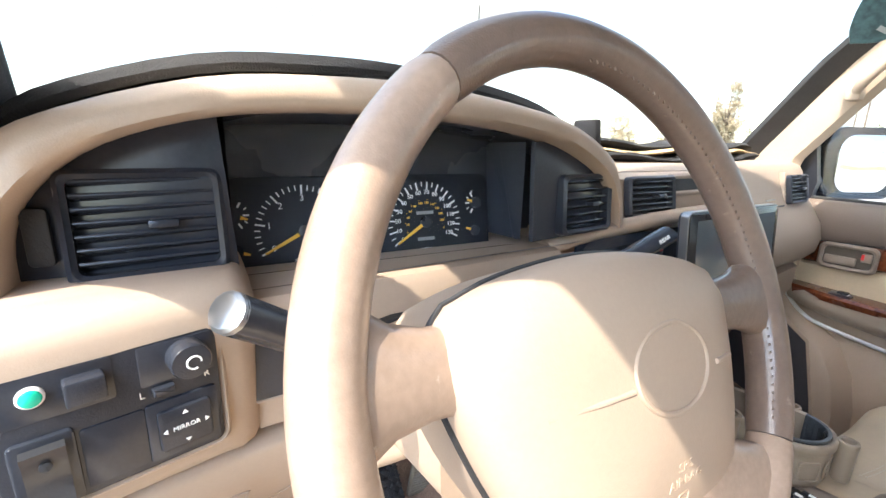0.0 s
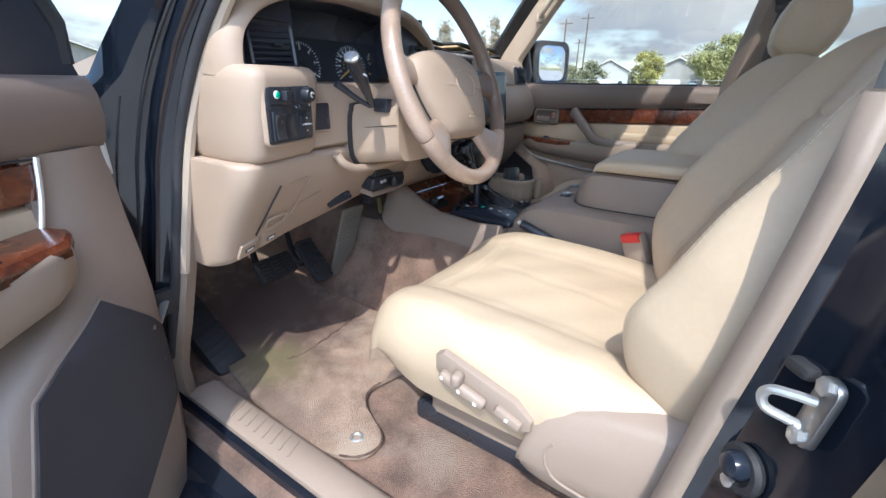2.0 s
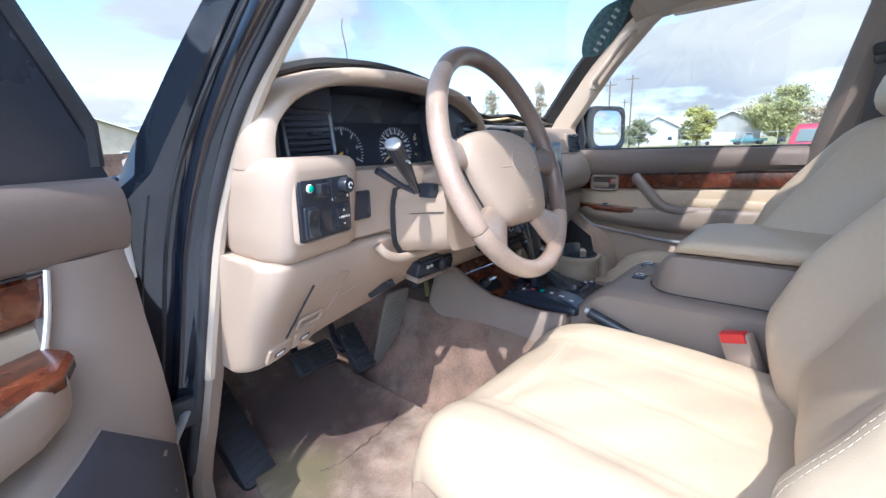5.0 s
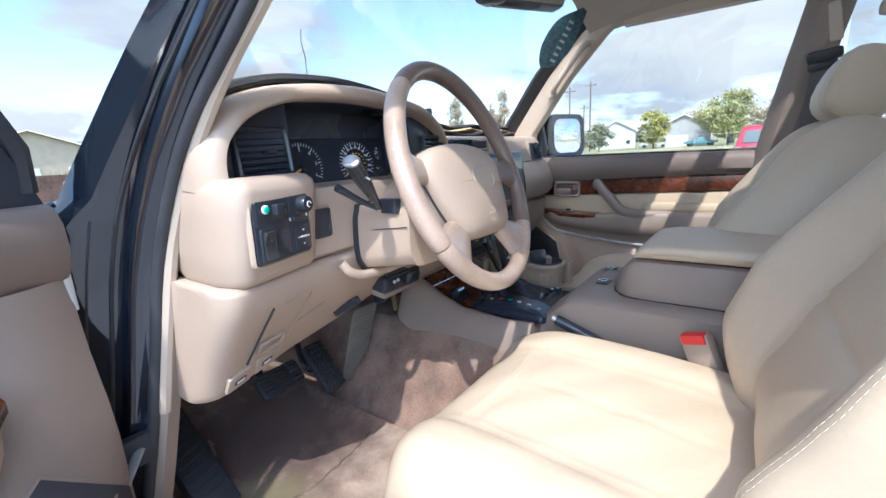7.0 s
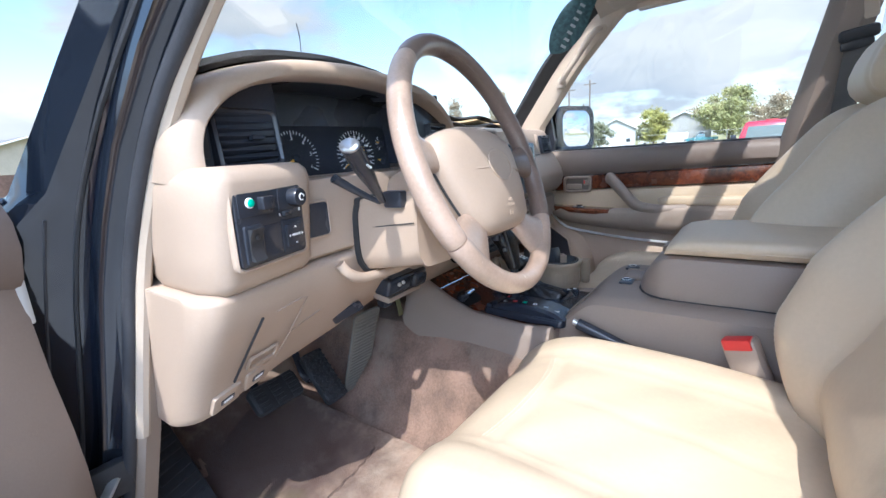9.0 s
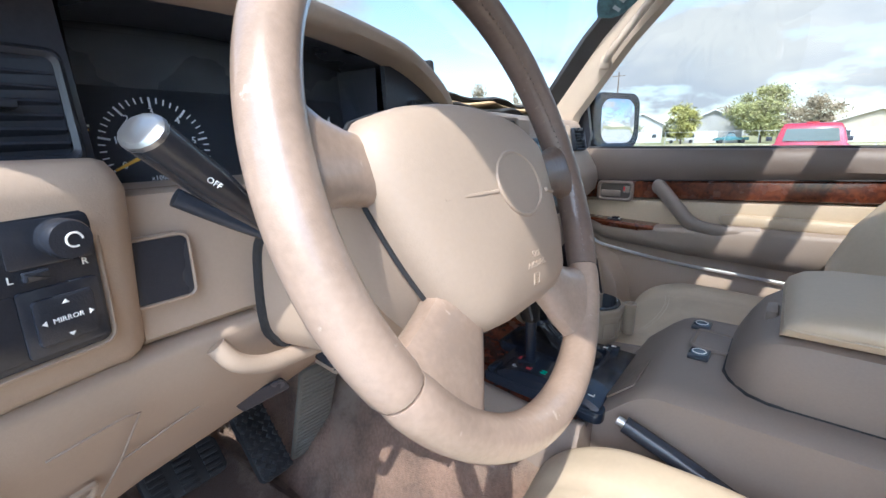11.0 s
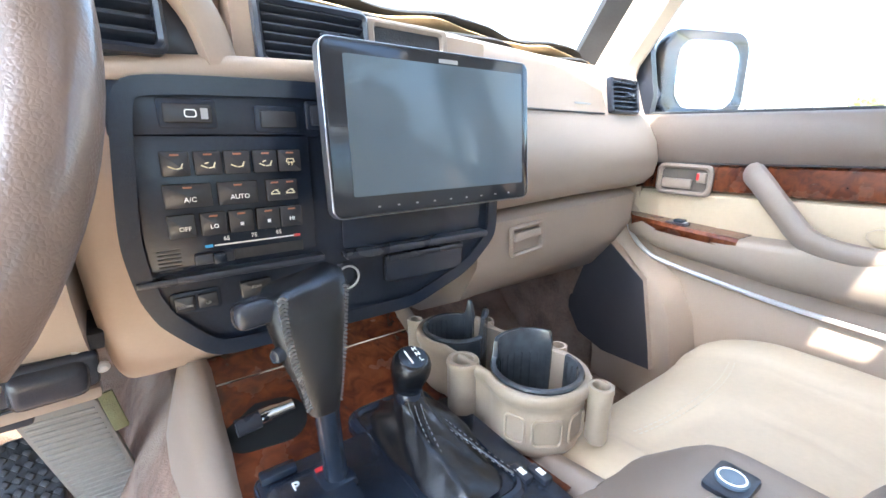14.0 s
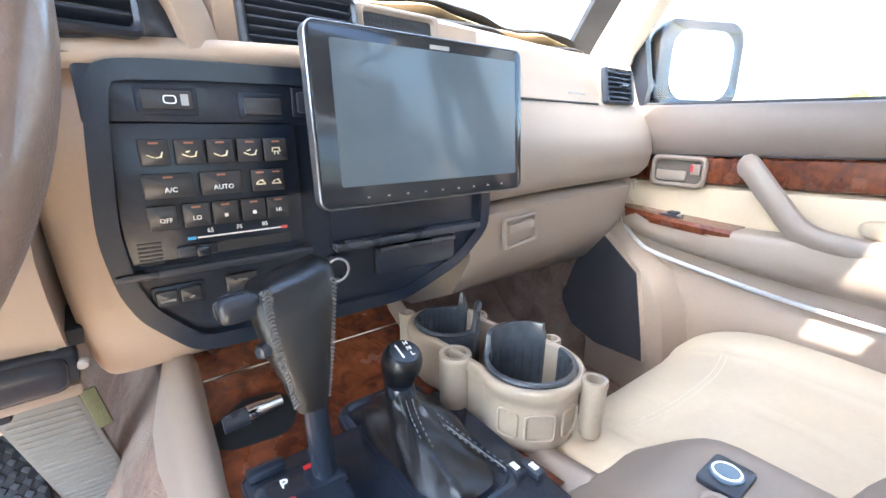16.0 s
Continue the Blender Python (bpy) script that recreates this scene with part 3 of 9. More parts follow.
def post(side, low=0.60, high=1.83, proud=0.0):
    """The middle post: trim inside, body outside."""
    bm = bmesh.new()
    rows = []
    for i in range(14):
        z = lerp(low, high, i / 13)
        x = side_x(z) - 0.008
        if side > 0:
            a, b = table(z, ((0.6, -0.30), (1.29, -0.315), (1.72, -0.405), (1.85, -0.43))), table(z, ((0.6, -0.50), (1.29, -0.42), (1.72, -0.51), (1.85, -0.53)))
            ring = [(x, a), (x - 0.022, a - 0.008), (x - 0.045, a - 0.035), (x - 0.045, b + 0.03), (x - 0.02, b), (x, b)]
        else:
            a, x = bpost_y(z) + proud, post_x(z)
            ring = [(x + 0.014, a - 0.018), (x + 0.011, a - 0.010), (x - 0.008, a - 0.001), (x - 0.020, a - 0.004), (x - 0.024, a - 0.03), (x - 0.022, a - 0.12), (x - 0.012, a - 0.13), (x + 0.002, a - 0.030)]
        rows.append([(side * p, q, z) for p, q in ring])
    loft(bm, rows, wrap=True, ends=True)
    return bm


def build_posts():
    # same tan trim as the other posts; dark colour stands for its backlit shade
    tagged(part("trim", post(1), CONSOLE, None), "trim of the passenger side middle post, its backlit shade in the colour", "pillar trim", kind="structure")
    tagged(part("trim", post(-1, 0.60, 1.322), TAUPE, None, angle=85), "taupe lower trim of the driver side middle post", "pillar trim", kind="structure")
    tagged(part("trim", post(-1, 1.324, 1.83, -0.004), SHINY_TAUPE, None, angle=85), "smooth greyish upper trim of the driver side middle post", "pillar trim", kind="structure")
    # black body behind the driver's opening: post face and rear door
    bm = bmesh.new()
    rows = []
    for i in range(14):
        z = lerp(0.45, 1.83, i / 13)
        x, a = post_x(z), bpost_y(z)
        ring = [(x + 0.010, a - 0.020), (x + 0.014, a - 0.034), (x + 0.050, a - 0.060), (x + 0.090, a - 0.092), (x + 0.104, a - 0.104), (x + 0.114, a - 0.128), (x + 0.118, a - 0.19), (x + 0.0, a - 0.20)]
        rows.append([(-p, q, z) for p, q in ring])
    loft(bm, rows, wrap=True, ends=True)
    tagged(part("wall_left", bm, PAINT, None), "glossy black middle door post with the door striker", "door post", kind="structure")
    bm = bmesh.new()
    tube(bm, smooth_line([(-post_x(z) - dx, bpost_y(z) + dy, z) for z, dx, dy in ((0.60, 0.094, -0.093), (0.80, 0.092, -0.091), (1.00, 0.090, -0.090), (1.20, 0.088, -0.088), (1.32, 0.084, -0.085))], 4), 0.0028, 6)
    tagged(part("trim", bm, SEAL, None), "grey sealing bead along the door post", "sealing bead", kind="structure")
    bm = bmesh.new()
    prof = ((0.36, 0.86), (0.50, 0.885), (0.62, 0.895), (0.80, 0.892), (1.00, 0.885), (1.20, 0.868), (1.31, 0.848))
    rows = [[(-(post_x(z) + e if e else w - k), bpost_y(z) + dy, z) for z, w in prof] for dy, e, k in ((-0.13, 0.128, 0), (-0.090, 0.134, 0), (-0.082, 0.146, 0), (-0.088, 0.172, 0), (-0.104, 0, 0.030), (-0.14, 0, 0.010), (-0.19, 0, 0.0), (-0.5, 0, 0), (-1.15, 0, 0))]
    slab(bm, rows, (0.05, 0, 0))
    tagged(part("wall_left", bm, PAINT, None), "glossy black rear door panel of the car", "rear door", kind="structure")
    bm = bmesh.new()
    rows = [[(-(side_x(z) + 0.035), y, z) for z in (1.31, 1.40, 1.55, 1.70, 1.80)] for y in (-0.625, -1.62)]
    slab(bm, rows, (0.02, 0, 0))
    tagged(part("window_1", bm, clear("privacy_glass", (0.45, 0.47, 0.47)), None), "dark tinted rear door window", "window", kind="structure").visible_shadow = False
    bm = bmesh.new()
    rows = [[(side_x(z) + 0.0, y, z) for z in (0.60, 0.9, 1.20, 1.31)] for y in (-0.50, -1.0, -1.62)]
    slab(bm, rows, (0.05, 0, 0))
    tagged(part("wall_right", bm, TAUPE, None), "taupe rear door trim behind the passenger seat", "rear door", kind="structure")
    bm = bmesh.new()
    rows = [[(side_x(z) + 0.0, y, z) for z in (1.31, 1.5, 1.81)] for y in (-0.50, -1.62)]
    slab(bm, rows, (0.004, 0, 0))
    ob = part("window_2", bm, clear("tinted_glass", (0.72, 0.74, 0.74)), None)
    ob.visible_shadow = False
    tagged(ob, "grey tinted rear passenger window", "window", kind="structure")
    bm = bmesh.new()
    slab(bm, [[(-0.70, -1.63, 1.30), (0.70, -1.63, 1.30)], [(-0.62, -1.62, 1.82), (0.62, -1.62, 1.82)]], (0, -0.01, 0))
    tagged(part("window_3", bm, bpy.data.materials["privacy_glass"], None), "dark tinted tailgate window", "window", kind="structure").visible_shadow = False
    # gaps above the side windows up to the roof
    for s in (-1, 1):
        bm = bmesh.new()
        loft(bm, [[(s * 0.60, y, ROOF - 0.03), (s * 0.632, y, ROOF - 0.075), (s * 0.642, y, ROOF - 0.105), (s * 0.68, y, ROOF - 0.105), (s * 0.71, y, ROOF - 0.03), (s * 0.66, y, ROOF + 0.01)] for y in (-1.62, -0.8, -0.4, -0.1, 0.06)], wrap=True, ends=True)
        tagged(part("trim", bm, TRIM if s > 0 else PAINT, None), "roof rail above the doors", "roof rail", kind="structure")


def build_screen():
    """The windscreen, its glass between the posts, the dashboard and the roof."""
    bm = bmesh.new()
    rows = []
    for i in range(9):
        z = lerp(1.36, 1.845, i / 8)
        row = []
        for j in range(13):
            s = -1 + j / 6
            w = side_x(z) if s > 0 else left_x(z) + 0.012
            k = max(0.0, -s) ** 2
            y0 = lerp(pillar_y(min(z, 1.79)) + 0.125, left_y(min(z, 1.79)) + 0.088, k)
            row.append((s * w, y0 + 0.14 * (1 - s * s) - max(0, z - 1.79) * 1.1, z + 0.01 * (1 - s * s)))
        rows.append(row)
    slab(bm, rows, (0, 0.005, 0.003))
    ob = part("windscreen", bm, GLASS, None)
    ob.visible_shadow = False
    tagged(ob, "clear raked windscreen above the dashboard", "windscreen", kind="structure")
    bm = bmesh.new()
    rows = []
    for j in range(21):
        s = (-1 + j / 10) * 0.84
        y = pillar_y(1.79) + 0.125 + 0.14 * (1 - s * s) - 0.045
        rows.append([(s * 0.66, y - 0.045, 1.852 - 0.10 * abs(s) ** 3 - 0.01), (s * 0.66, y + 0.012, 1.842 - 0.10 * abs(s) ** 3 - 0.01), (s * 0.66, y + 0.012, 1.875 - 0.10 * abs(s) ** 3), (s * 0.66, y - 0.06, 1.885 - 0.10 * abs(s) ** 3)])
    loft(bm, rows, wrap=True, ends=True)
    tagged(part("trim", bm, RUBBER, None), "black rubber along the top of the windscreen", "trim", kind="structure")


def build_sills():
    bm = bmesh.new()
    rows = []
    for i in range(30):
        y = lerp(-0.50, 0.40, i / 29)
        rows.append([(-0.692, y, FLOOR - 0.004), (-0.700, y, FLOOR + 0.016), (-0.712, y, FLOOR + 0.026), (-0.745, y, FLOOR + 0.030), (-0.764, y, FLOOR + 0.022), (-0.770, y, FLOOR - 0.02), (-0.74, y, FLOOR - 0.08), (-0.68, y, FLOOR - 0.06)])
    loft(bm, rows, wrap=True, ends=True)
    tagged(part("trim", bm, TAUPE, None), "taupe plastic scuff plate along the driver's sill", "sill plate", kind="structure")
    bm = bmesh.new()
    loft(bm, [[(-0.766, y, 0.715), (-0.776, y, 0.712), (-0.782, y, 0.690), (-0.80, y, 0.665), (-0.83, y, 0.655), (-0.835, y, 0.62), (-0.87, y, 0.60), (-0.88, y, 0.45), (-0.76, y, 0.45), (-0.74, y, 0.62)] for y in (-0.60, -0.1, 0.3, 0.62)], wrap=True, ends=True)
    tagged(part("wall_left", bm, PAINT, None), "glossy black body sill under the driver's door", "sill", kind="structure")
    bm = bmesh.new()
    for i in range(9):
        y = 0.30 - i * 0.024
        rbox(bm, (-0.733, y, FLOOR + 0.0292), (0.040, 0.005, 0.0024), 0.0006, pose(0, 0, 0, 0, 7, 24))
    tagged(part("trim", bm, TAUPE, None), "raised grip ribs on the scuff plate", "sill ribs", kind="structure")
    # kick panel
    bm = bmesh.new()
    rows = []
    for i in range(10):
        z = lerp(0.70, 1.20, i / 9)
        y, x = left_y(z), left_x(z)
        rows.append([(-x, y + 0.004, z), (-x + 0.012, y - 0.008, z), (-x + 0.035, y + 0.004, z), (-x + 0.04, y + 0.06, z), (-0.685, 1.0, z), (-0.74, 1.0, z)])
    loft(bm, rows, wrap=True, ends=True)
    tagged(part("trim", bm, TAUPE, None), "taupe kick panel beside the driver's footwell", "kick panel", kind="structure")
    bm = bmesh.new()
    slab(bm, [[(0.70, y, 0.68), (0.70, y, 1.2)] for y in (0.42, 1.0)], (0.03, 0, 0))
    tagged(part("trim", bm, CARPET, None), "carpeted kick panel beside the passenger footwell", "kick panel", kind="structure")


build_floor()
build_firewall()
build_roof()
build_pillars()
build_posts()
build_screen()
build_sills()



# ---- dashboard ----
dash = thing("dashboard", "tan and taupe dashboard with black instrument binnacle and centre stack", "dashboard", (0, 0.6, 1.0))
ARCH_IN = [(-0.656, 1.330), (-0.654, 1.37), (-0.640, 1.400), (-0.604, 1.428), (-0.54, 1.447), (-0.46, 1.453), (-0.38, 1.452), (-0.30, 1.446), (-0.22, 1.432), (-0.145, 1.402), (-0.108, 1.366), (-0.094, 1.330)]
ARCH_OUT = [(-0.690, 1.330), (-0.688, 1.375), (-0.672, 1.410), (-0.640, 1.440), (-0.55, 1.470), (-0.46, 1.478), (-0.37, 1.477), (-0.28, 1.468), (-0.19, 1.452), (-0.112, 1.420), (-0.074, 1.375), (-0.060, 1.330)]
ARCH_IN = [(p.x, p.y) for p in smooth_line([(*q, 0) for q in ARCH_IN], 4)]
ARCH_OUT = [(p.x, p.y) for p in smooth_line([(*q, 0) for q in ARCH_OUT], 4)]


def arch_y(x):
    return table(x, ((-0.71, 0.215), (-0.64, 0.203), (-0.42, 0.198), (-0.25, 0.215), (-0.12, 0.250), (-0.06, 0.272)))


def arch(k, dy, dz=0.0):
    """The hood's rim: k 0 at its inner, 1 at its outer edge."""
    return [(lerp(a[0], b[0], k), arch_y(lerp(a[0], b[0], k)) + dy, lerp(a[1], b[1], k) + dz) for a, b in zip(ARCH_IN, ARCH_OUT)]


def dash_face(x):
    """The profile (y, z) of the passenger side face of the dashboard, from the back of the top to the knees."""
    f = table(x, ((-0.14, -0.075), (0.0, -0.065), (0.16, -0.06), (0.24, -0.045), (0.45, -0.01), (0.70, 0.010), (0.74, 0.02)))
    return [(0.80, 1.36), (0.60, 1.395), (0.45, 1.41), (0.402 + f, 1.405), (0.388 + f, 1.398), (0.380 + f, 1.385), (0.366 + f, 1.345), (0.357 + f, 1.322), (0.352 + f, 1.316), (0.350 + f, 1.312), (0.343 + f, 1.30), (0.322 + f, 1.265), (0.314 + f, 1.23), (0.320 + f, 1.20), (0.338 + f, 1.180), (0.352 + f, 1.175)]


def build_dash_body():
    bm = bmesh.new()
    xs = [-0.075, -0.03, 0.0, 0.06, 0.1, 0.16, 0.2, 0.236]
    loft(bm, [[(x, y, z) for y, z in dash_face(x)[:5]] + [(x, 0.345, 1.385), (x, 0.36, 1.335), (x, 0.80, 1.30)] for x in xs], wrap=True, ends=True)
    part("upper_pad", bm, TAUPE, dash, "taupe padded dashboard top above the middle vents", angle=40)
    bm = bmesh.new()
    xs = [0.236, 0.26, 0.3, 0.36, 0.42, 0.5, 0.58, 0.64, 0.70, 0.735]
    loft(bm, [[(x, y, z) for y, z in dash_face(x)] + [(x, 0.80, 1.17)] for x in xs], wrap=True, ends=True)
    part("upper_pad", bm, TAUPE, dash, "taupe padded dashboard top and passenger side face", angle=40)
    bm = bmesh.new()
    tube(bm, [(x, dash_face(x)[8][0] - 0.001, dash_face(x)[8][1]) for x in (0.245, 0.35, 0.45, 0.555)], 0.0018, 6)
    part("seam", bm, RUBBER, dash, "dark seam under the airbag cover")
    # glovebox below the pad
    bm = bmesh.new()
    rows = []
    for i in range(8):
        x = lerp(0.215, 0.70, i / 7)
        f = lerp(-0.035, 0.03, i / 7)
        rows.append([(x, 0.338 + f, 1.168), (x, 0.325 + f, 1.160), (x, 0.328 + f, 1.10), (x, 0.365 + f, 1.04), (x, 0.44, 0.985), (x, 0.60, 0.97), (x, 0.60, 1.168)])
    loft(bm, rows, wrap=True, ends=True)
    gb = part("glovebox", bm, TAUPE, dash, "closed taupe glovebox lid")
    bm = bmesh.new()
    m = axes((0.318, 0.302, 1.128), (1, 0.13, 0.03), (0, 0.05, 1))
    frame_plate(bm, rrect(0.080, 0.046, 0.006), rrect(0.070, 0.036, 0.004), m, 0.007, 0.002)
    rbox(bm, m @ Vector((0, 0.006, 0.003)), (0.064, 0.014, 0.010), 0.003, m.to_3x3().to_4x4())
    part("glovebox_latch", bm, TAUPE, gb)
    # left block with the switches
    bm = bmesh.new()
    rows = []
    for z, g, c in ((1.200, 0.012, 0.01), (1.206, 0.004, 0.004), (1.215, 0.0, 0.0), (1.25, 0, 0), (1.30, 0, 0), (1.325, 0.0, 0.0), (1.336, 0.005, 0.003), (1.343, 0.016, 0.008), (1.345, 0.03, 0.014)):
        t = (z - 1.21) / 0.12
        a, b = lerp(0.183, 0.158, t) + g, lerp(0.212, 0.190, t) + g
        rows.append([(-0.672 + c, 0.40, z), (-0.690 + c, 0.31 + g, z), (-0.690 + c, 0.225 + g, z), (-0.680 + c * 0.6, a + 0.013, z), (-0.668, a, z), (-0.655, a, z), (-0.56, lerp(a, b, 0.86), z), (-0.545, b - 0.002, z), (-0.534 - c * 0.5, b + 0.006, z), (-0.529 - c, b + 0.022, z), (-0.528 - c, 0.26, z), (-0.528 - c, 0.40, z)])
    loft(bm, rows, wrap=True, ends=True)
    part("switch_pod", bm, TAN, dash, "tan block that holds the switch panel", angle=50)
    # knee panel
    bm = bmesh.new()
    rows = []
    side = [(-0.702, 0.115), (-0.702, 0.075)] + [(-0.667 - 0.035 * math.sin(radians(a)), 0.040 * (1 - math.cos(radians(a)))) for a in (88, 75, 60, 45, 30, 15, 0)]
    for x, s in side + [(lerp(-0.655, -0.215, i / 21), 0.0) for i in range(22)]:
        low = table(x, ((-0.715, 1.0), (-0.56, 1.018), (-0.40, 1.035), (-0.24, 1.058), (-0.13, 1.075)))
        y0 = table(x, ((-0.672, 0.186), (-0.53, 0.214), (-0.30, 0.235), (-0.13, 0.255))) + s
        rows.append([(x, y0 + 0.016, 1.203), (x, y0 + 0.006, 1.198), (x, y0 + 0.004, 1.192), (x, y0 + 0.030, 1.14), (x, y0 + 0.072, 1.085), (x, y0 + 0.112, low + 0.016), (x, y0 + 0.12, low + 0.004), (x, y0 + 0.13, low), (x, 0.42, low), (x, 0.42, 1.203)])
    loft(bm, rows, wrap=True, ends=True)
    knee = part("knee_panel", bm, TAN, dash, "tan knee panel under the steering column", angle=62)
    # seams and small lids of the knee panel: the face runs from (y0 + 0.006, 1.198) down
    km = axes((-0.60, 0.2545, 1.10), (1, 0.18, 0.05), (0, -0.74, 1))
    bm = bmesh.new()
    tube(bm, [km @ Vector(p) for p in ((-0.030, 0.075, 0.002), (-0.034, 0.03, 0.002), (-0.040, -0.045, 0.002))], 0.0018, 6)
    part("seam", bm, RUBBER, knee)
    bm = bmesh.new()
    tube(bm, [km @ Vector(p) for p in ((-0.005, 0.072, 0.001), (0.04, 0.075, 0.001), (0.052, 0.069, 0.001), (0.045, 0.0, 0.001), (0.035, -0.05, 0.001))], 0.0009, 6)
    part("seam", bm, TAUPE, knee)
    bm = bmesh.new()
    tube(bm, [km @ Vector(p) for p in ((0.045, 0.0, 0.001), (0.11, 0.012, 0.0), (0.17, 0.03, 0.0))], 0.0009, 6)
    part("seam", bm, TAUPE, knee)
    bm = bmesh.new()
    frame_plate(bm, rrect(0.052, 0.026, 0.004), rrect(0.044, 0.019, 0.003), km @ Matrix.Translation((0.005, -0.028, -0.002)), 0.004, 0.001)
    part("pull_recess", bm, TAN, knee)
    for k, cx in enumerate((-0.648, -0.594)):
        m = axes((cx, 0.296 + 0.012 * k, 1.034 + 0.006 * k), (1, 0.22, 0.1), (0, -0.6, 1))
        bm = bmesh.new()
        plate(bm, rrect(0.046, 0.034, 0.003), m, 0.006, 0.0015)
        lid = part("lever_lid", bm, TAN, knee)
        bm = bmesh.new()
        plate(bm, rrect(0.022, 0.010, 0.002), m @ Matrix.Translation((0, 0, 0.006)), 0.001, 0.0)
        part("mark", bm, BLACK, lid)
        bm = bmesh.new()
        plate(bm, rrect(0.015, 0.005, 0.001), m @ Matrix.Translation((0, 0, 0.007)), 0.0006, 0.0)
        part("mark", bm, WHITE, lid)
    bm = bmesh.new()
    m = axes((-0.415, 0.299, 1.077), (0.040, -0.031, 0.022), (0.1, -0.5, 1))
    plate(bm, rrect(0.058, 0.020, 0.004), m, 0.003, 0.0)
    part("vent_slot", bm, BLACK, knee, "dark slot in the knee panel")
    # band between pod and centre under the instruments
    bm = bmesh.new()
    rows = []
    for i in range(12):
        x = lerp(-0.532, -0.207, i / 11)
        f = lerp(0, 0.02, i / 11)
        rows.append([(x, 0.238 + f, 1.322), (x, 0.224 + f, 1.318), (x, 0.219 + f, 1.308), (x, 0.222 + f, 1.212), (x, 0.230 + f, 1.206), (x, 0.40, 1.206), (x, 0.40, 1.322)])
    loft(bm, rows, wrap=True, ends=True)
    part("lower_fascia", bm, TAN, dash)
    bm = bmesh.new()
    m = axes((-0.516, 0.2185, 1.264), (1, 0.05, 0), (0, 0, 1))
    plate(bm, rrect(0.040, 0.046, 0.005), m, 0.004, 0.0)
    part("coin_slot", bm, BLACK, dash, "empty black pocket beside the switch pod")
    bm = bmesh.new()
    frame_plate(bm, rrect(0.046, 0.052, 0.007), rrect(0.040, 0.046, 0.005), m, 0.0050, 0.002)
    part("pocket_rim", bm, TAN, dash)
    bm = bmesh.new()
    rows = []
    for i in range(9):
        x = lerp(-0.425, -0.2015, i / 8)
        f = 0.012 * (1 - i / 8)
        rows.append([(x, 0.252 + f, 1.210), (x, 0.246 + f, 1.190), (x, 0.252 + f, 1.165), (x, 0.268 + f, 1.130), (x, 0.282 + f, 1.112), (x, 0.296 + f, 1.106), (x, 0.41, 1.106), (x, 0.41, 1.210)])
    loft(bm, rows, wrap=True, ends=True)
    part("knee_panel", bm, TAUPE, dash, "taupe knee panel between the column and the centre stack")
    # tan lip of the knee bolster under the column
    bm = bmesh.new()
    tube(bm, smooth_line([(-0.488, 0.214, 1.192), (-0.478, 0.208, 1.176), (-0.462, 0.207, 1.166), (-0.440, 0.208, 1.160), (-0.38, 0.212, 1.156), (-0.31, 0.218, 1.158), (-0.262, 0.226, 1.168)], 5), 0.0085, 10)
    part("bolster_lip", bm, TAN, dash)


def build_hood():
    bm = bmesh.new()
    rows = [arch(0.0, 0.040), arch(0.0, 0.006), arch(0.10, -0.002, 0.001), arch(0.35, -0.003, 0.003), arch(0.65, 0.003, 0.003), arch(0.9, 0.014, 0.001), arch(1.0, 0.028), arch(1.03, 0.10, 0.006), arch(1.0, 0.20, 0.0), arch(0.95, 0.34, -0.03), arch(0.9, 0.46, -0.09)]
    loft(bm, rows)
    part("instrument_hood", bm, TAN, dash, "tan padded hood over the instruments", angle=60)
    bm = bmesh.new()
    loft(bm, [arch(0.0, 0.040), arch(-0.06, 0.07), arch(-0.10, 0.105, -0.003)])
    part("hood_lining", bm, BLACK, dash, "black lining inside the hood")
    bm = bmesh.new()
    pts = [(p[0], p[2]) for p in arch(0.02, 0)]
    plate(bm, pts, axes((0, 0.322, 0), (1, 0, 0), (0, 0, 1)), 0.006, 0)
    return part("binnacle", bm, BLACK, dash, "black face behind the instruments")


build_dash_body()
binnacle = build_hood()
# left side of the dashboard towards the door, with the side window vent
bm = bmesh.new()
loft(bm, [[(-0.684, 0.243, z), (-0.676, 0.30, z), (-0.650, 0.42, z), (-0.64, 0.42, z), (-0.65, 0.26, z)] for z in (1.335, 1.37)] + [[(-0.670, 0.25, 1.40), (-0.664, 0.30, 1.405), (-0.650, 0.42, 1.41), (-0.63, 0.42, 1.41), (-0.64, 0.26, 1.40)]], wrap=True, ends=True)
part("dash_end", bm, TAN, dash, "tan left end of the dashboard")
bm = bmesh.new()
for k in range(4):
    rbox(bm, (-0.6835 + k * 0.0012, 0.262 + k * 0.012, 1.372), (0.006, 0.004, 0.044), 0.001)
part("side_vent", bm, BLACK, dash, "dark slotted side window vent")
bm = bmesh.new()
slab(bm, [[(-0.655, 0.40, 1.395), (-0.66, 0.6, 1.385), (-0.68, 0.84, 1.345)], [(-0.12, 0.36, 1.400), (-0.12, 0.6, 1.392), (-0.12, 0.92, 1.345)], [(0.735, 0.42, 1.400), (0.735, 0.6, 1.392), (0.735, 0.84, 1.345)]], (0, 0, -0.03))
part("dash_top", bm, TAUPE, dash)


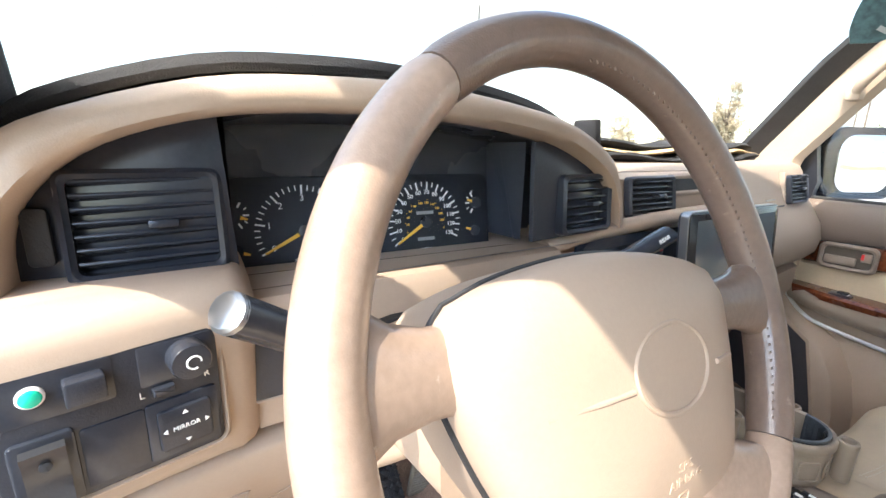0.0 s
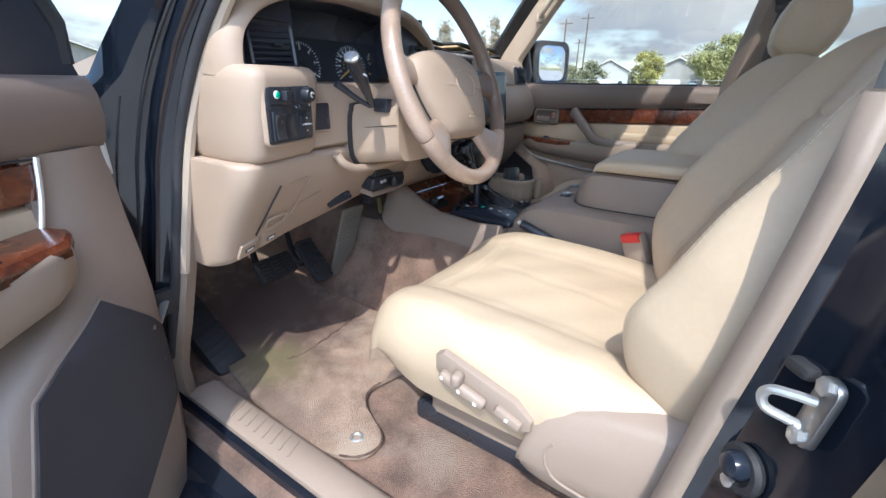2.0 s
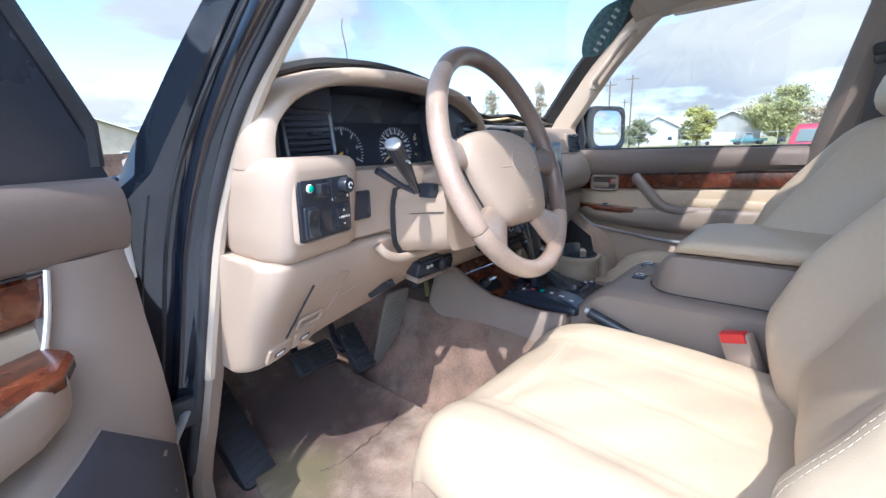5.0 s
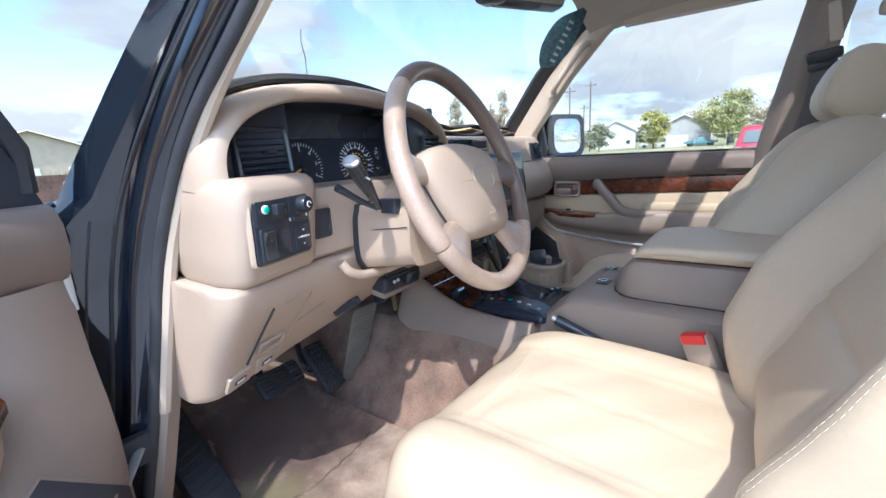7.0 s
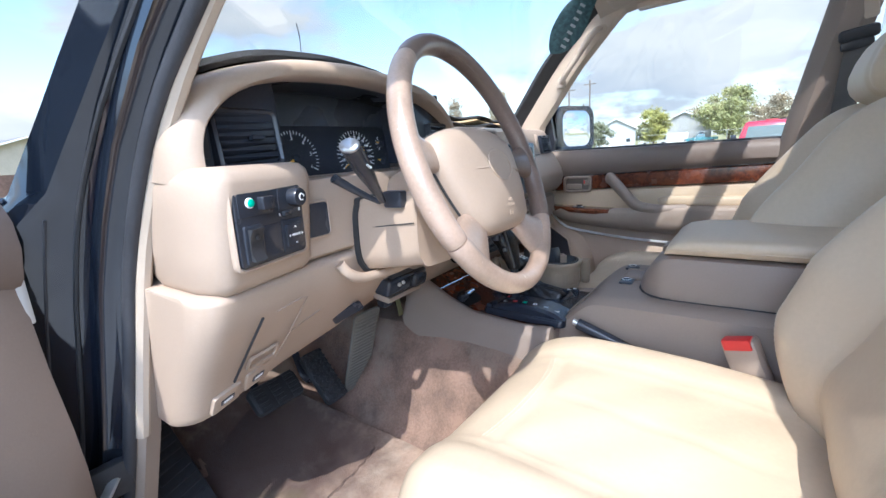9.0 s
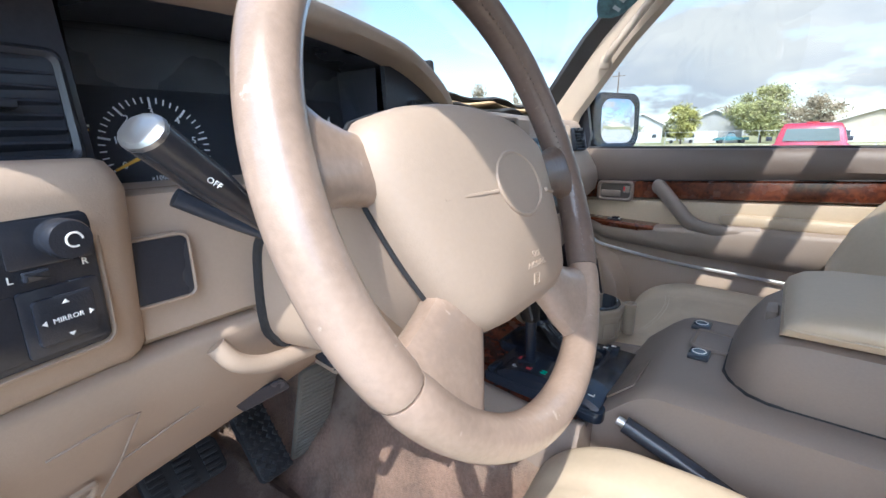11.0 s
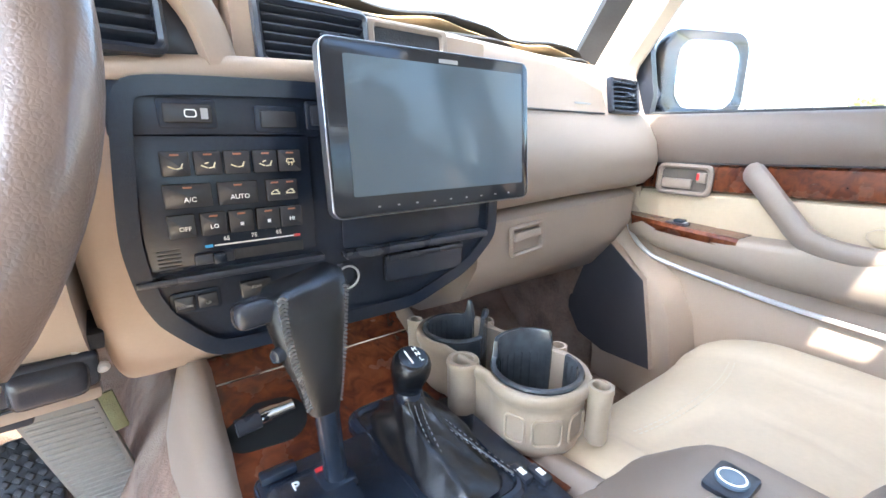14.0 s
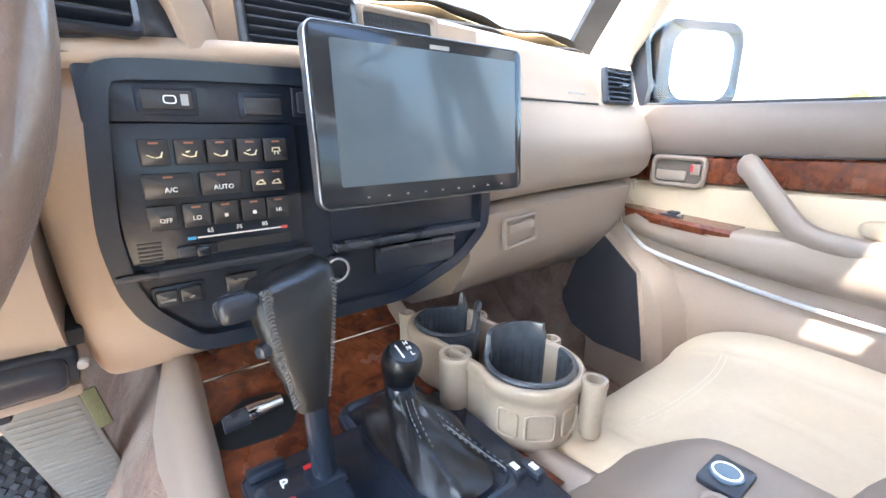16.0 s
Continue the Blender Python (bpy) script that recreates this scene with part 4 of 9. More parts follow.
def vent(m, w, h, slats, parent, knob=True, frame=BLACK, depth=0.020):
    """An air vent: frame, dark back, flat slats, and the knob that turns them."""
    bm = bmesh.new()
    frame_plate(bm, rrect(w + 0.012, h + 0.012, 0.007), rrect(w, h, 0.005), m @ Matrix.Translation((0, 0, -0.8 * depth)), depth, 0.003)
    v = part("vent", bm, frame, parent, "black air vent with flat slats")
    bm = bmesh.new()
    plate(bm, rrect(w + 0.002, h + 0.002, 0.004), m @ Matrix.Translation((0, 0, -1.05 * depth)), 0.002, 0)
    part("vent_back", bm, RUBBER, v)
    me = None
    for k in range(slats):
        y = lerp(-h / 2, h / 2, (k + 0.5) / slats)
        mm = m @ Matrix.Translation((0, y, -0.4 * depth)) @ pose(0, 0, 0, -24, 0, 0)
        if me is None:
            bm = bmesh.new()
            rbox(bm, (0, 0, 0), (w - 0.001, 0.0022, 0.9 * depth), 0.0007)
            me = mesh_of("slat", bm, SATIN)
        ob = new("slat", me)
        ob.parent, ob.matrix_basis = v, mm
    if knob:
        bm = bmesh.new()
        rbox(bm, m @ Vector((w * 0.1, 0, 0.003)), (0.018, 0.006, 0.012), 0.002, m.to_3x3().to_4x4())
        part("vent_knob", bm, SATIN, v)
    return v


FACE = lambda x, y, z, yaw=0.0, tip=0.0: axes((x, y, z), (math.cos(radians(yaw)), math.sin(radians(yaw)), 0), (0, math.sin(radians(tip)), math.cos(radians(tip))))  # noqa: E731
# panels left and right of the instruments
bm = bmesh.new()
pts = [(p[0], p[2]) for p in arch(0.03, 0) if p[0] < -0.545] + [(-0.540, 1.449), (-0.534, 1.330)]
plate(bm, pts, axes((0, 0.246, 0), (1, 0, 0), (0, 0, 1)), 0.006, 0.001)
lp = part("vent_panel", bm, SATIN, dash, "satin black panel round the vent")
vent(FACE(-0.586, 0.2345, 1.377, 5, 6), 0.079, 0.060, 7, lp)
bm = bmesh.new()
plate(bm, rrect(0.013, 0.036, 0.003), FACE(-0.643, 0.238, 1.372), 0.003, 0.001)
part("thumb_wheel", bm, RUBBER, lp, "ribbed black thumb wheel")
bm = bmesh.new()
pts = [(p[0], p[2]) for p in arch(0.03, 0) if p[0] > -0.250] + [(-0.246, 1.330), (-0.252, 1.436)]
plate(bm, pts, axes((-0.25, 0.252, 0), (1, 0.14, 0), (0, 0, 1)) @ Matrix.Translation((0.25, 0, 0)), 0.006, 0.001)
rp = part("vent_panel", bm, SATIN, dash, "satin black panel round the vent")
vent(FACE(-0.163, 0.250, 1.368, 8, 4), 0.080, 0.056, 6, rp)
bm = bmesh.new()
loft(bm, [[(-0.536, 0.246, 1.33), (-0.536, 0.246, 1.448)], [(-0.545, 0.318, 1.33), (-0.545, 0.318, 1.448)]])
loft(bm, [[(-0.250, 0.262, 1.33), (-0.250, 0.262, 1.436)], [(-0.258, 0.318, 1.33), (-0.264, 0.318, 1.434)]])
loft(bm, [[(-0.56, 0.232, 1.322), (-0.16, 0.252, 1.322)], [(-0.545, 0.31, 1.312), (-0.24, 0.31, 1.312)]])
part("well", bm, BLACK, dash, "sides of the instrument well")

# ---- instruments ----
cluster = thing("instrument_cluster", "black instrument cluster with white numbers and amber needles", "instruments", (-0.40, 0.305, 1.31))
bm = bmesh.new()
plate(bm, rrect(0.275, 0.092, 0.012), FACE(-0.402, 0.3085, 1.354, 0, 8), 0.003, 0.001)
dial_face = part("dial_face", bm, plain("dial_black", (0.012, 0.015, 0.022), 0.6), cluster)


def gauge(cx, cz, r, a0, a1, n, major, words, material=WHITE, size=0.0085, rt=0.72, minor=0.005):
    """Ticks and numbers round a centre, from the angle a0 to a1 in degrees."""
    m = FACE(cx, 0.3048, cz, 0, 8)
    bm = bmesh.new()
    for i in range(n + 1):
        a = radians(lerp(a0, a1, i / n))
        big = i % major == 0
        ln = minor * (1.7 if big else 1.0)
        rbox(bm, m @ Vector(((r - ln / 2) * math.cos(a), (r - ln / 2) * math.sin(a), 0.0006)), (ln, 0.0017 if big else 0.0011, 0.0006), 0, m.to_3x3().to_4x4() @ pose(0, 0, 0, 0, 0, math.degrees(a)))
    ring = part("scale_marks", bm, material, dial_face)
    for k, w in enumerate(words):
        a = radians(lerp(a0, a1, k / (len(words) - 1)))
        if w:
            text(w, size, m @ Matrix.Translation((r * rt * math.cos(a), r * rt * math.sin(a), 0.0004)), material, ring, "number")
    return m


def needle(m, ang, ln, back=0.006):
    bm = bmesh.new()
    a = radians(ang)
    d = Vector((math.cos(a), math.sin(a), 0))
    s = Vector((-d.y, d.x, 0))
    loft(bm, [[m @ (d * t + s * w + Vector((0, 0, h))) for w, h in ((-q, 0.002), (q, 0.002), (q, 0.003), (-q, 0.003))] for t, q in ((-back, 0.0018), (ln * 0.5, 0.0015), (ln, 0.0008))], wrap=True, ends=True)
    part("needle", bm, AMBER, dial_face)
    bm = bmesh.new()
    lathe(bm, [(0.006, 0.0), (0.006, 0.004), (0.004, 0.005)], m, 16)
    part("needle_hub", bm, BLACK, dial_face)


g = gauge(-0.474, 1.350, 0.043, 207, -28, 30, 5, ["0", "1", "2", "3", "4", "5", "6"])
needle(g, 207, 0.040, 0.004)
text("x1000RPM", 0.0058, g @ Matrix.Translation((0.002, -0.026, 0.0004)), WHITE, dial_face)
g = gauge(-0.347, 1.350, 0.043, 212, -25, 26, 2, ["0", "10", "20", "30", "40", "50", "60", "70", "80", "90", "100", "110", "120", "130"], size=0.0066, rt=0.74)
needle(g, 212, 0.040, 0.004)
text("MPH", 0.0062, g @ Matrix.Translation((0.0, -0.030, 0.0004)), WHITE, dial_face)
for dy, w in ((0.010, 0.020), (-0.018, 0.020), (-0.036, 0.026)):
    bm = bmesh.new()
    rbox(bm, g @ Vector((0, dy, 0.0007)), (w, 0.0035 if dy > -0.03 else 0.0018, 0.0006), 0, g.to_3x3().to_4x4())
    part("counter" if dy > -0.03 else "lettering", bm, GREY_PRINT, dial_face)
gauge(-0.347, 1.350, 0.024, 205, -18, 9, 3, ["", "20", "40", "60", "80", "100", "120", "140", "160", "180", "200", ""], AMBER, size=0.0036, rt=0.86, minor=0.0005)
for cx, cz, lo, hi in ((-0.533, 1.368, -60, 60), (-0.533, 1.336, -60, 60), (-0.284, 1.368, 120, 240), (-0.284, 1.336, 120, 240)):
    g = gauge(cx, cz, 0.013, lo, hi, 4, 2, [""] * 2, minor=0.003)
    needle(g, lerp(lo, hi, 0.35), 0.012, 0.003)
    text("H" if cx < -0.5 else "F", 0.0042, g @ Matrix.Translation((-0.004, 0.012, 0.0004)), WHITE, dial_face)
bm = bmesh.new()
slab(bm, [[(-0.540, 0.286, 1.435), (-0.400, 0.286, 1.44), (-0.266, 0.286, 1.428)], [(-0.540, 0.262, 1.326), (-0.40, 0.262, 1.326), (-0.258, 0.262, 1.326)]], (0, 0.0015, 0))
lens = part("lens", bm, clear("gauge_lens", (0.97, 0.98, 1.0), 0.0, 1.10), cluster, "clear cover over the dials")
lens.visible_shadow = False



# ---- seats ----
def cushion_at(cx, w, y0, y1, top, v, s, bump=0.012):
    """A point of the cushion's upper face: v from its back to its front, s from side to side."""
    f = max(0.0, (v - 0.78) / 0.22)
    b = max(0.0, (0.06 - v) / 0.06)
    drop = 0.085 * (1 - math.sqrt(max(0, 1 - f * f))) + 0.03 * b * b
    hw = w * (1 - 0.10 * f * f - 0.03 * b) * (0.965 + 0.035 * math.sin(math.pi * v))
    t = top - 0.045 * (1 - v) - drop + 0.012 * math.sin(math.pi * min(1, v * 1.15))
    e = abs(s)
    z = t + bump * min(1, max(0, (e - 0.48) / 0.2)) - 0.055 * max(0, (e - 0.80) / 0.20) ** 2 - 0.0025 * math.exp(-((e - 0.57) / 0.018) ** 2)
    z += 0.0022 * math.sin(31 * v + 3 * s) * math.sin(9 * s + 2) * (1 - f)
    if e < 0.60:
        z -= 0.0045 * math.exp(-((v - 0.80 - 0.10 * e * e) / 0.012) ** 2) + 0.0022 * math.exp(-((s - 0.04 - 0.10 * (v - 0.5)) / 0.022) ** 2) * min(1, max(0, (v - 0.2) / 0.2)) * min(1, max(0, (0.8 - v) / 0.1))
    return Vector((cx + s * hw, lerp(y0, y1, v), z)), hw, t


def cushion(cx, w, y0, y1, top, low):
    bm = bmesh.new()
    rows = []
    for i in range(57):
        v = i / 56
        f = max(0.0, (v - 0.78) / 0.22)
        row = []
        for j in range(61):
            p, hw, t = cushion_at(cx, w, y0, y1, top, v, -1 + j / 30)
            row.append(p)
        y = p.y
        zl = lerp(low, low + 0.035, f)
        row += [(cx + hw * 1.015, y, t - 0.075), (cx + hw * 0.99, y, (t + zl) / 2 - 0.03), (cx + hw * 0.93, y, zl)]
        row += [(cx - hw * 0.93, y, zl), (cx - hw * 0.99, y, (t + zl) / 2 - 0.03), (cx - hw * 1.015, y, t - 0.075)]
        rows.append(row)
    loft(bm, rows, wrap=True, ends=True)
    return bm


def back_at(cx, w, foot, h, lean, v, s, worn=1.0):
    """A point of the backrest's front: v from its foot to its top, s from side to side."""
    up = Vector((0, -math.sin(radians(lean)), math.cos(radians(lean))))
    fw = Vector((0, math.cos(radians(lean)), math.sin(radians(lean))))
    t = max(0.0, (v - 0.84) / 0.16)
    q = max(0.0, (0.20 - v) / 0.20)
    hw = w * table(v, ((0, 0.80), (0.08, 0.90), (0.22, 0.98), (0.40, 1.0), (0.7, 0.93), (1.0, 0.84))) * (1 - 0.22 * t ** 3)
    d = 0.085 * math.sqrt(max(0.0, 1 - t ** 2.4)) * (1 - 0.75 * q * q)
    bol = (worn if s < 0 else 1.0) * 0.072 * table(v, ((0, 0.55), (0.10, 0.70), (0.20, 0.90), (0.36, 1.08), (0.60, 0.86), (0.82, 0.55), (1.0, 0.1)))
    e = abs(s)
    k = min(1, max(0, (e - 0.48) / 0.32))
    f = d + bol * k * k * (3 - 2 * k) - 0.075 * max(0, (e - 0.82) / 0.18) ** 2 - 0.006 * math.exp(-((e - 0.53) / 0.015) ** 2)
    f += 0.002 * math.sin(23 * v + 4 * s) * math.sin(7 * s + 1)
    if e < 0.53:
        f -= 0.006 * math.exp(-((v - 0.40) / 0.010) ** 2) + 0.006 * math.exp(-((v - 0.72 + 0.05 * e) / 0.010) ** 2)
    base = Vector(foot) + Vector((cx, 0, 0)) + up * (h * v)
    return base + Vector((s * hw, 0, 0)) + fw * f, base, hw, fw, t


def backrest(cx, w, foot, h, lean, worn=1.0):
    """The back: sections up its own axis, with bolsters towards the front."""
    bm = bmesh.new()
    rows = []
    for i in range(65):
        row = []
        for j in range(55):
            p, base, hw, fw, t = back_at(cx, w, foot, h, lean, i / 64, -1 + j / 27, worn)
            row.append(p)
        for s in (1.0, 0.9, -0.9, -1.0):
            row.append(base + Vector((s * hw, 0, 0)) + fw * (-0.03 * (1 - t) if abs(s) == 1 else -0.06 * (1 - t)))
        rows.append(row)
    loft(bm, rows, wrap=True, ends=True)
    return bm


def seam_line(parent, pts, step=0.0085, lift=0.0012):
    """A row of stitches along points."""
    bm = bmesh.new()
    line = smooth_line([tuple(p) for p in pts], 8)
    acc = 0.0
    for a, b in zip(line, line[1:]):
        acc += (b - a).length
        if acc >= step:
            acc = 0.0
            d = (b - a).normalized()
            rbox(bm, b + Vector((0, lift * 0.4, lift)), (0.0046, 0.0011, 0.0005), 0, d.to_track_quat("X", "Z").to_matrix().to_4x4())
    return tagged(part("stitching", bm, THREAD, parent, "pale stitched seam"), kind="stuff")


def headrest(cx, at, lean, w=0.145):
    bm = bmesh.new()
    up = Vector((0, -math.sin(radians(lean)), math.cos(radians(lean))))
    fw = Vector((0, math.cos(radians(lean)), math.sin(radians(lean))))
    rows = []
    for i in range(41):
        s = -1 + i / 20
        k = 0.70 + 0.30 * (1 - abs(s) ** 7) ** 0.5 if abs(s) < 0.999 else 0.60
        k *= 1 - 0.05 * math.exp(-((abs(s) - 0.82) / 0.05) ** 2)
        ring = []
        for j in range(20):
            a = 2 * math.pi * j / 20
            ca, sa = math.cos(a), math.sin(a)
            p = 0.062 * k * abs(ca) ** 0.8 * (1 if ca > 0 else -1)
            q = 0.074 * k * abs(sa) ** 0.8 * (1 if sa > 0 else -1)
            ring.append(Vector(at) + Vector((cx + s * w, 0, 0)) + fw * p + up * q)
        rows.append(ring)
    loft(bm, rows, wrap=True, ends=True)
    return bm


THREAD = plain("cream_thread", (0.56, 0.49, 0.385), 0.7)


def seat(side, y, lean, label, back_y, h, rest, worn):
    cx = side * 0.355
    ob = thing("car_seat", label, "seat", (cx, y - 0.2, FLOOR), group="front seats")
    size = (cx, 0.252, y - 0.50, y + 0.07, 0.988)
    cu = part("seat_cushion", cushion(*size, 0.835), LEATHER, ob, angle=60)
    foot = (0, back_y, 0.93)
    bw = 0.262 if side > 0 else 0.246
    bk_ = part("backrest", backrest(cx, bw, foot, h, lean, worn), LEATHER, ob, angle=60)
    for s in (-0.845, -0.815, 0.815, 0.845):
        seam_line(bk_, [back_at(cx, bw, foot, h, lean, v, s, worn)[0] for v in [0.08 + 0.02 * k for k in range(39)]], 0.0068, -0.0001)
    for v in (0.822, 0.834):
        seam_line(cu, [cushion_at(*size, v + 0.10 * (0.05 * k - 0.5) ** 2, -0.5 + 0.05 * k)[0] for k in range(21)], 0.0068, 0.0002)
    a = radians(lean)
    top = (0, foot[1] - rest * math.sin(a) + 0.085 * math.cos(a), foot[2] + rest * math.cos(a) + 0.02)
    part("headrest", headrest(cx, top, lean - 6), LEATHER, ob, angle=60)
    for s in (-0.06, 0.06):
        bm = bmesh.new()
        tube(bm, [(cx + s, foot[1] - h * 0.8 * math.sin(a) + 0.05, foot[2] + h * 0.8 * math.cos(a)), (cx + s, top[1], top[2])], 0.006, 8)
        part("headrest_post", bm, CHROME, ob)
    bm = bmesh.new()
    rbox(bm, (cx, y - 0.23, FLOOR + 0.085), (0.34, 0.40, 0.13), 0.02)
    part("seat_base", bm, TAUPE, ob)
    for s in (-0.15, 0.15):
        bm = bmesh.new()
        rbox(bm, (cx + s, y - 0.25, FLOOR + 0.02), (0.04, 0.50, 0.04), 0.006)
        part("seat_rail", bm, BLACK, ob)
    return ob


driver_seat = seat(-1, 0.0, 28, "cream leather driver's seat with power controls on its side", -0.400, 0.52, 0.60, 0.34)
passenger_seat = seat(1, 0.07, 27, "cream leather passenger seat with headrest", -0.31, 0.50, 0.56, 0.8)



# ---- steering wheel ----
WC = Vector((-0.346, 0.0421, 1.3245))
WM = axes(WC, (0.994, 0.110, 0.0), (-0.0384, 0.3469, 0.9373)) @ pose(0, 0, 0, 0, 0, -5)          # z of this frame points at the driver; the wheel is turned a little
R, RT = 0.1782, 0.0141
wheel = thing("steering_wheel", "tan four-spoke steering wheel, its leather rim worn and darker above", "steering wheel", tuple(WC))


def rim(a0, a1, r=RT, n=48):
    bm = bmesh.new()
    pts = [WM @ Vector((R * math.cos(radians(lerp(a0, a1, i / n))), R * math.sin(radians(lerp(a0, a1, i / n))), 0)) for i in range(n + 1)]
    rr = [r * (0.93 if i in (0, n) else 1.0) for i in range(n + 1)]
    tube(bm, pts, rr, 18, up=WM.to_3x3() @ Vector((0, 0, 1)), flat=1.1)
    return bm


part("rim", rim(-32, 131), LEATHER_DARK, wheel, "dark brown stitched upper part of the rim")
part("rim", rim(131.4, 215), LEATHER_WORN, wheel, "worn tan side of the rim")
part("rim", rim(215.4, 327.6), LEATHER_WORN, wheel, "worn tan lower part of the rim")
# stitching on the inside of the dark part
bm = bmesh.new()
for i in range(60):
    a = radians(-28 + i * 2.05)
    p = Vector(((R - RT * 0.86) * math.cos(a), (R - RT * 0.86) * math.sin(a), RT * 0.52))
    rbox(bm, WM @ p, (0.0040, 0.0012, 0.0010), 0, WM.to_3x3().to_4x4() @ pose(0, 0, 0, 0, 0, math.degrees(a) + 25))
tagged(part("stitching", bm, LEATHER_DARK, wheel), kind="stuff")
hub = [(-0.120, 0.033), (-0.085, 0.044), (-0.027, 0.052), (0.03, 0.050), (0.084, 0.041), (0.113, 0.031), (0.124, 0.018), (0.122, -0.005), (0.116, -0.030), (0.106, -0.055), (0.096, -0.076), (0.080, -0.092), (0.050, -0.099), (0.0, -0.102), (-0.040, -0.103), (-0.068, -0.098), (-0.090, -0.078), (-0.107, -0.052), (-0.121, -0.022), (-0.130, 0.004), (-0.129, 0.022)]
hub = [(p.x, p.y) for p in smooth_line([(*q, 0) for q in hub + hub[:1]], 4)[:-1]]
bm = bmesh.new()
HM = WM @ Matrix.Translation((0, 0, -0.008))
rows = []
big = hub if area2(hub) > 0 else hub[::-1]
for k, h in ((0.97, -0.045), (1.0, -0.004), (1.0, 0.004), (0.985, 0.010), (0.95, 0.016), (0.88, 0.022), (0.7, 0.028), (0.45, 0.032), (0.2, 0.0335), (0.08, 0.0338)):
    rows.append([HM @ Vector((x * k, y * k, h - 0.022 * max(0, x * k / 0.118) ** 4)) for x, y in big])
loft(bm, rows, wrap=True, ends=True)
pad = part("hub_pad", bm, TAN, wheel, "smooth tan airbag cover", angle=60)
bm = bmesh.new()
tube(bm, [HM @ Vector((x * 1.004, y * 1.004, -0.003 - 0.022 * max(0, x / 0.118) ** 4)) for x, y in big], 0.0017, 6, closed=True)
part("cover_gap", bm, RUBBER, pad, "dark gap round the airbag cover")
EM = HM @ Matrix.Translation((-0.004, -0.012, 0.0330))
bm = bmesh.new()
el = [(0.034 * math.cos(2 * math.pi * i / 48), 0.0228 * math.sin(2 * math.pi * i / 48)) for i in range(48)]
tube(bm, [EM @ Vector((x, y, -0.0002)) for x, y in el], 0.0016, 8, closed=True)
part("emblem_ring", bm, TAN, pad, "raised oval ring moulded in the cover")
for xs in ((-0.041, -0.062, -0.092), (0.041, 0.055, 0.068)):
    bm = bmesh.new()
    tube(bm, [HM @ Vector((x, -0.016 - 0.03 * abs(x), table(abs(x), ((0.03, 0.0330), (0.05, 0.0316), (0.075, 0.0286), (0.092, 0.0246))) + (0.0006 if x > 0 else 0.0) - 0.022 * max(0, x / 0.118) ** 4)) for x in xs], 0.0016, 8)
    part("groove", bm, TAN, pad)
HI = HM.inverted()
cover = BVHTree.FromPolygons([HI @ v.co for v in pad.data.vertices], [tuple(p.vertices) for p in pad.data.polygons])


def lay_on_cover(me, z0):
    """Lets a flat mesh modelled at height z0 follow the curved cover."""
    for v in me.vertices:
        p = HI @ v.co
        hit = cover.ray_cast(Vector((p.x, p.y, 0.1)), Vector((0, 0, -1)))[0]
        if hit:
            v.co = HM @ Vector((p.x, p.y, hit.z + p.z - z0))


for word_, y in (("SRS", -0.0630), ("AIRBAG", -0.0700)):
    lay_on_cover(text(word_, 0.0085, HM @ Matrix.Translation((-0.002, y, 0.03)) @ Matrix.Diagonal((1.12, 0.8, 1, 1)), TAN, pad, lift=0.0004).data, 0.0300)
bm = bmesh.new()
frame_plate(bm, rrect(0.0105, 0.0080, 0.0012, 3), rrect(0.0094, 0.0069, 0.0008, 3), HM @ Matrix.Translation((-0.003, -0.0805, 0.03)), 0.0006, 0.0001)
tube(bm, [HM @ Vector((-0.003 + 0.0032 * math.cos(math.pi * i / 10), -0.0812 + 0.0013 * math.sin(math.pi * i / 10) + 0.0006 * math.cos(math.pi * i / 10), 0.03)) for i in range(20)], 0.0004, 6, closed=True)
lay_on_cover(part("symbol", bm, TAN, pad).data, 0.0300)


def spoke(pts, ws, th=0.012):
    """A leather spoke that widens into hub and rim, along points in the wheel's plane."""
    bm = bmesh.new()
    line = smooth_line([(*p, 0) for p in pts], 4)
    rows = []
    for i, c in enumerate(line):
        t = i / (len(line) - 1)
        d = (line[min(i + 1, len(line) - 1)] - line[max(i - 1, 0)]).normalized()
        s = d.cross(Vector((0, 0, 1)))
        w = table(t, ws)
        z = lerp(-0.014, -0.002, t)
        rows.append([WM @ (c + s * (w * math.copysign(abs(math.cos(a)) ** 0.7, math.cos(a))) + Vector((0, 0, z + th * math.copysign(abs(math.sin(a)) ** 0.7, math.sin(a))))) for a in [2 * math.pi * k / 16 for k in range(16)]])
    return loft(bm, rows, wrap=True, ends=True)


WIDTHS = ((0, 0.023), (0.45, 0.0185), (0.75, 0.022), (1, 0.032))
part("spoke", spoke([(-0.100, 0.005), (-0.135, 0.007), (-0.170, 0.009)], WIDTHS), LEATHER_WORN, wheel)
part("spoke", spoke([(0.085, 0.006), (0.128, 0.007), (0.170, 0.008)], WIDTHS), LEATHER_DARK, wheel)
part("spoke", spoke([(-0.050, -0.058), (-0.086, -0.094), (-0.124, -0.124)], ((0, 0.014), (0.4, 0.026), (0.75, 0.036), (1, 0.044))), LEATHER_WORN, wheel, "worn lower spoke")
part("spoke", spoke([(0.066, -0.080), (0.088, -0.106), (0.116, -0.130)], ((0, 0.020), (0.4, 0.026), (0.75, 0.036), (1, 0.042))), LEATHER_WORN, wheel, "worn lower spoke")
bm = bmesh.new()
lathe(bm, [(0.045, -0.15), (0.050, -0.07), (0.054, -0.055), (0.05, -0.03)], WM)
part("wheel_boss", bm, TAN, wheel)

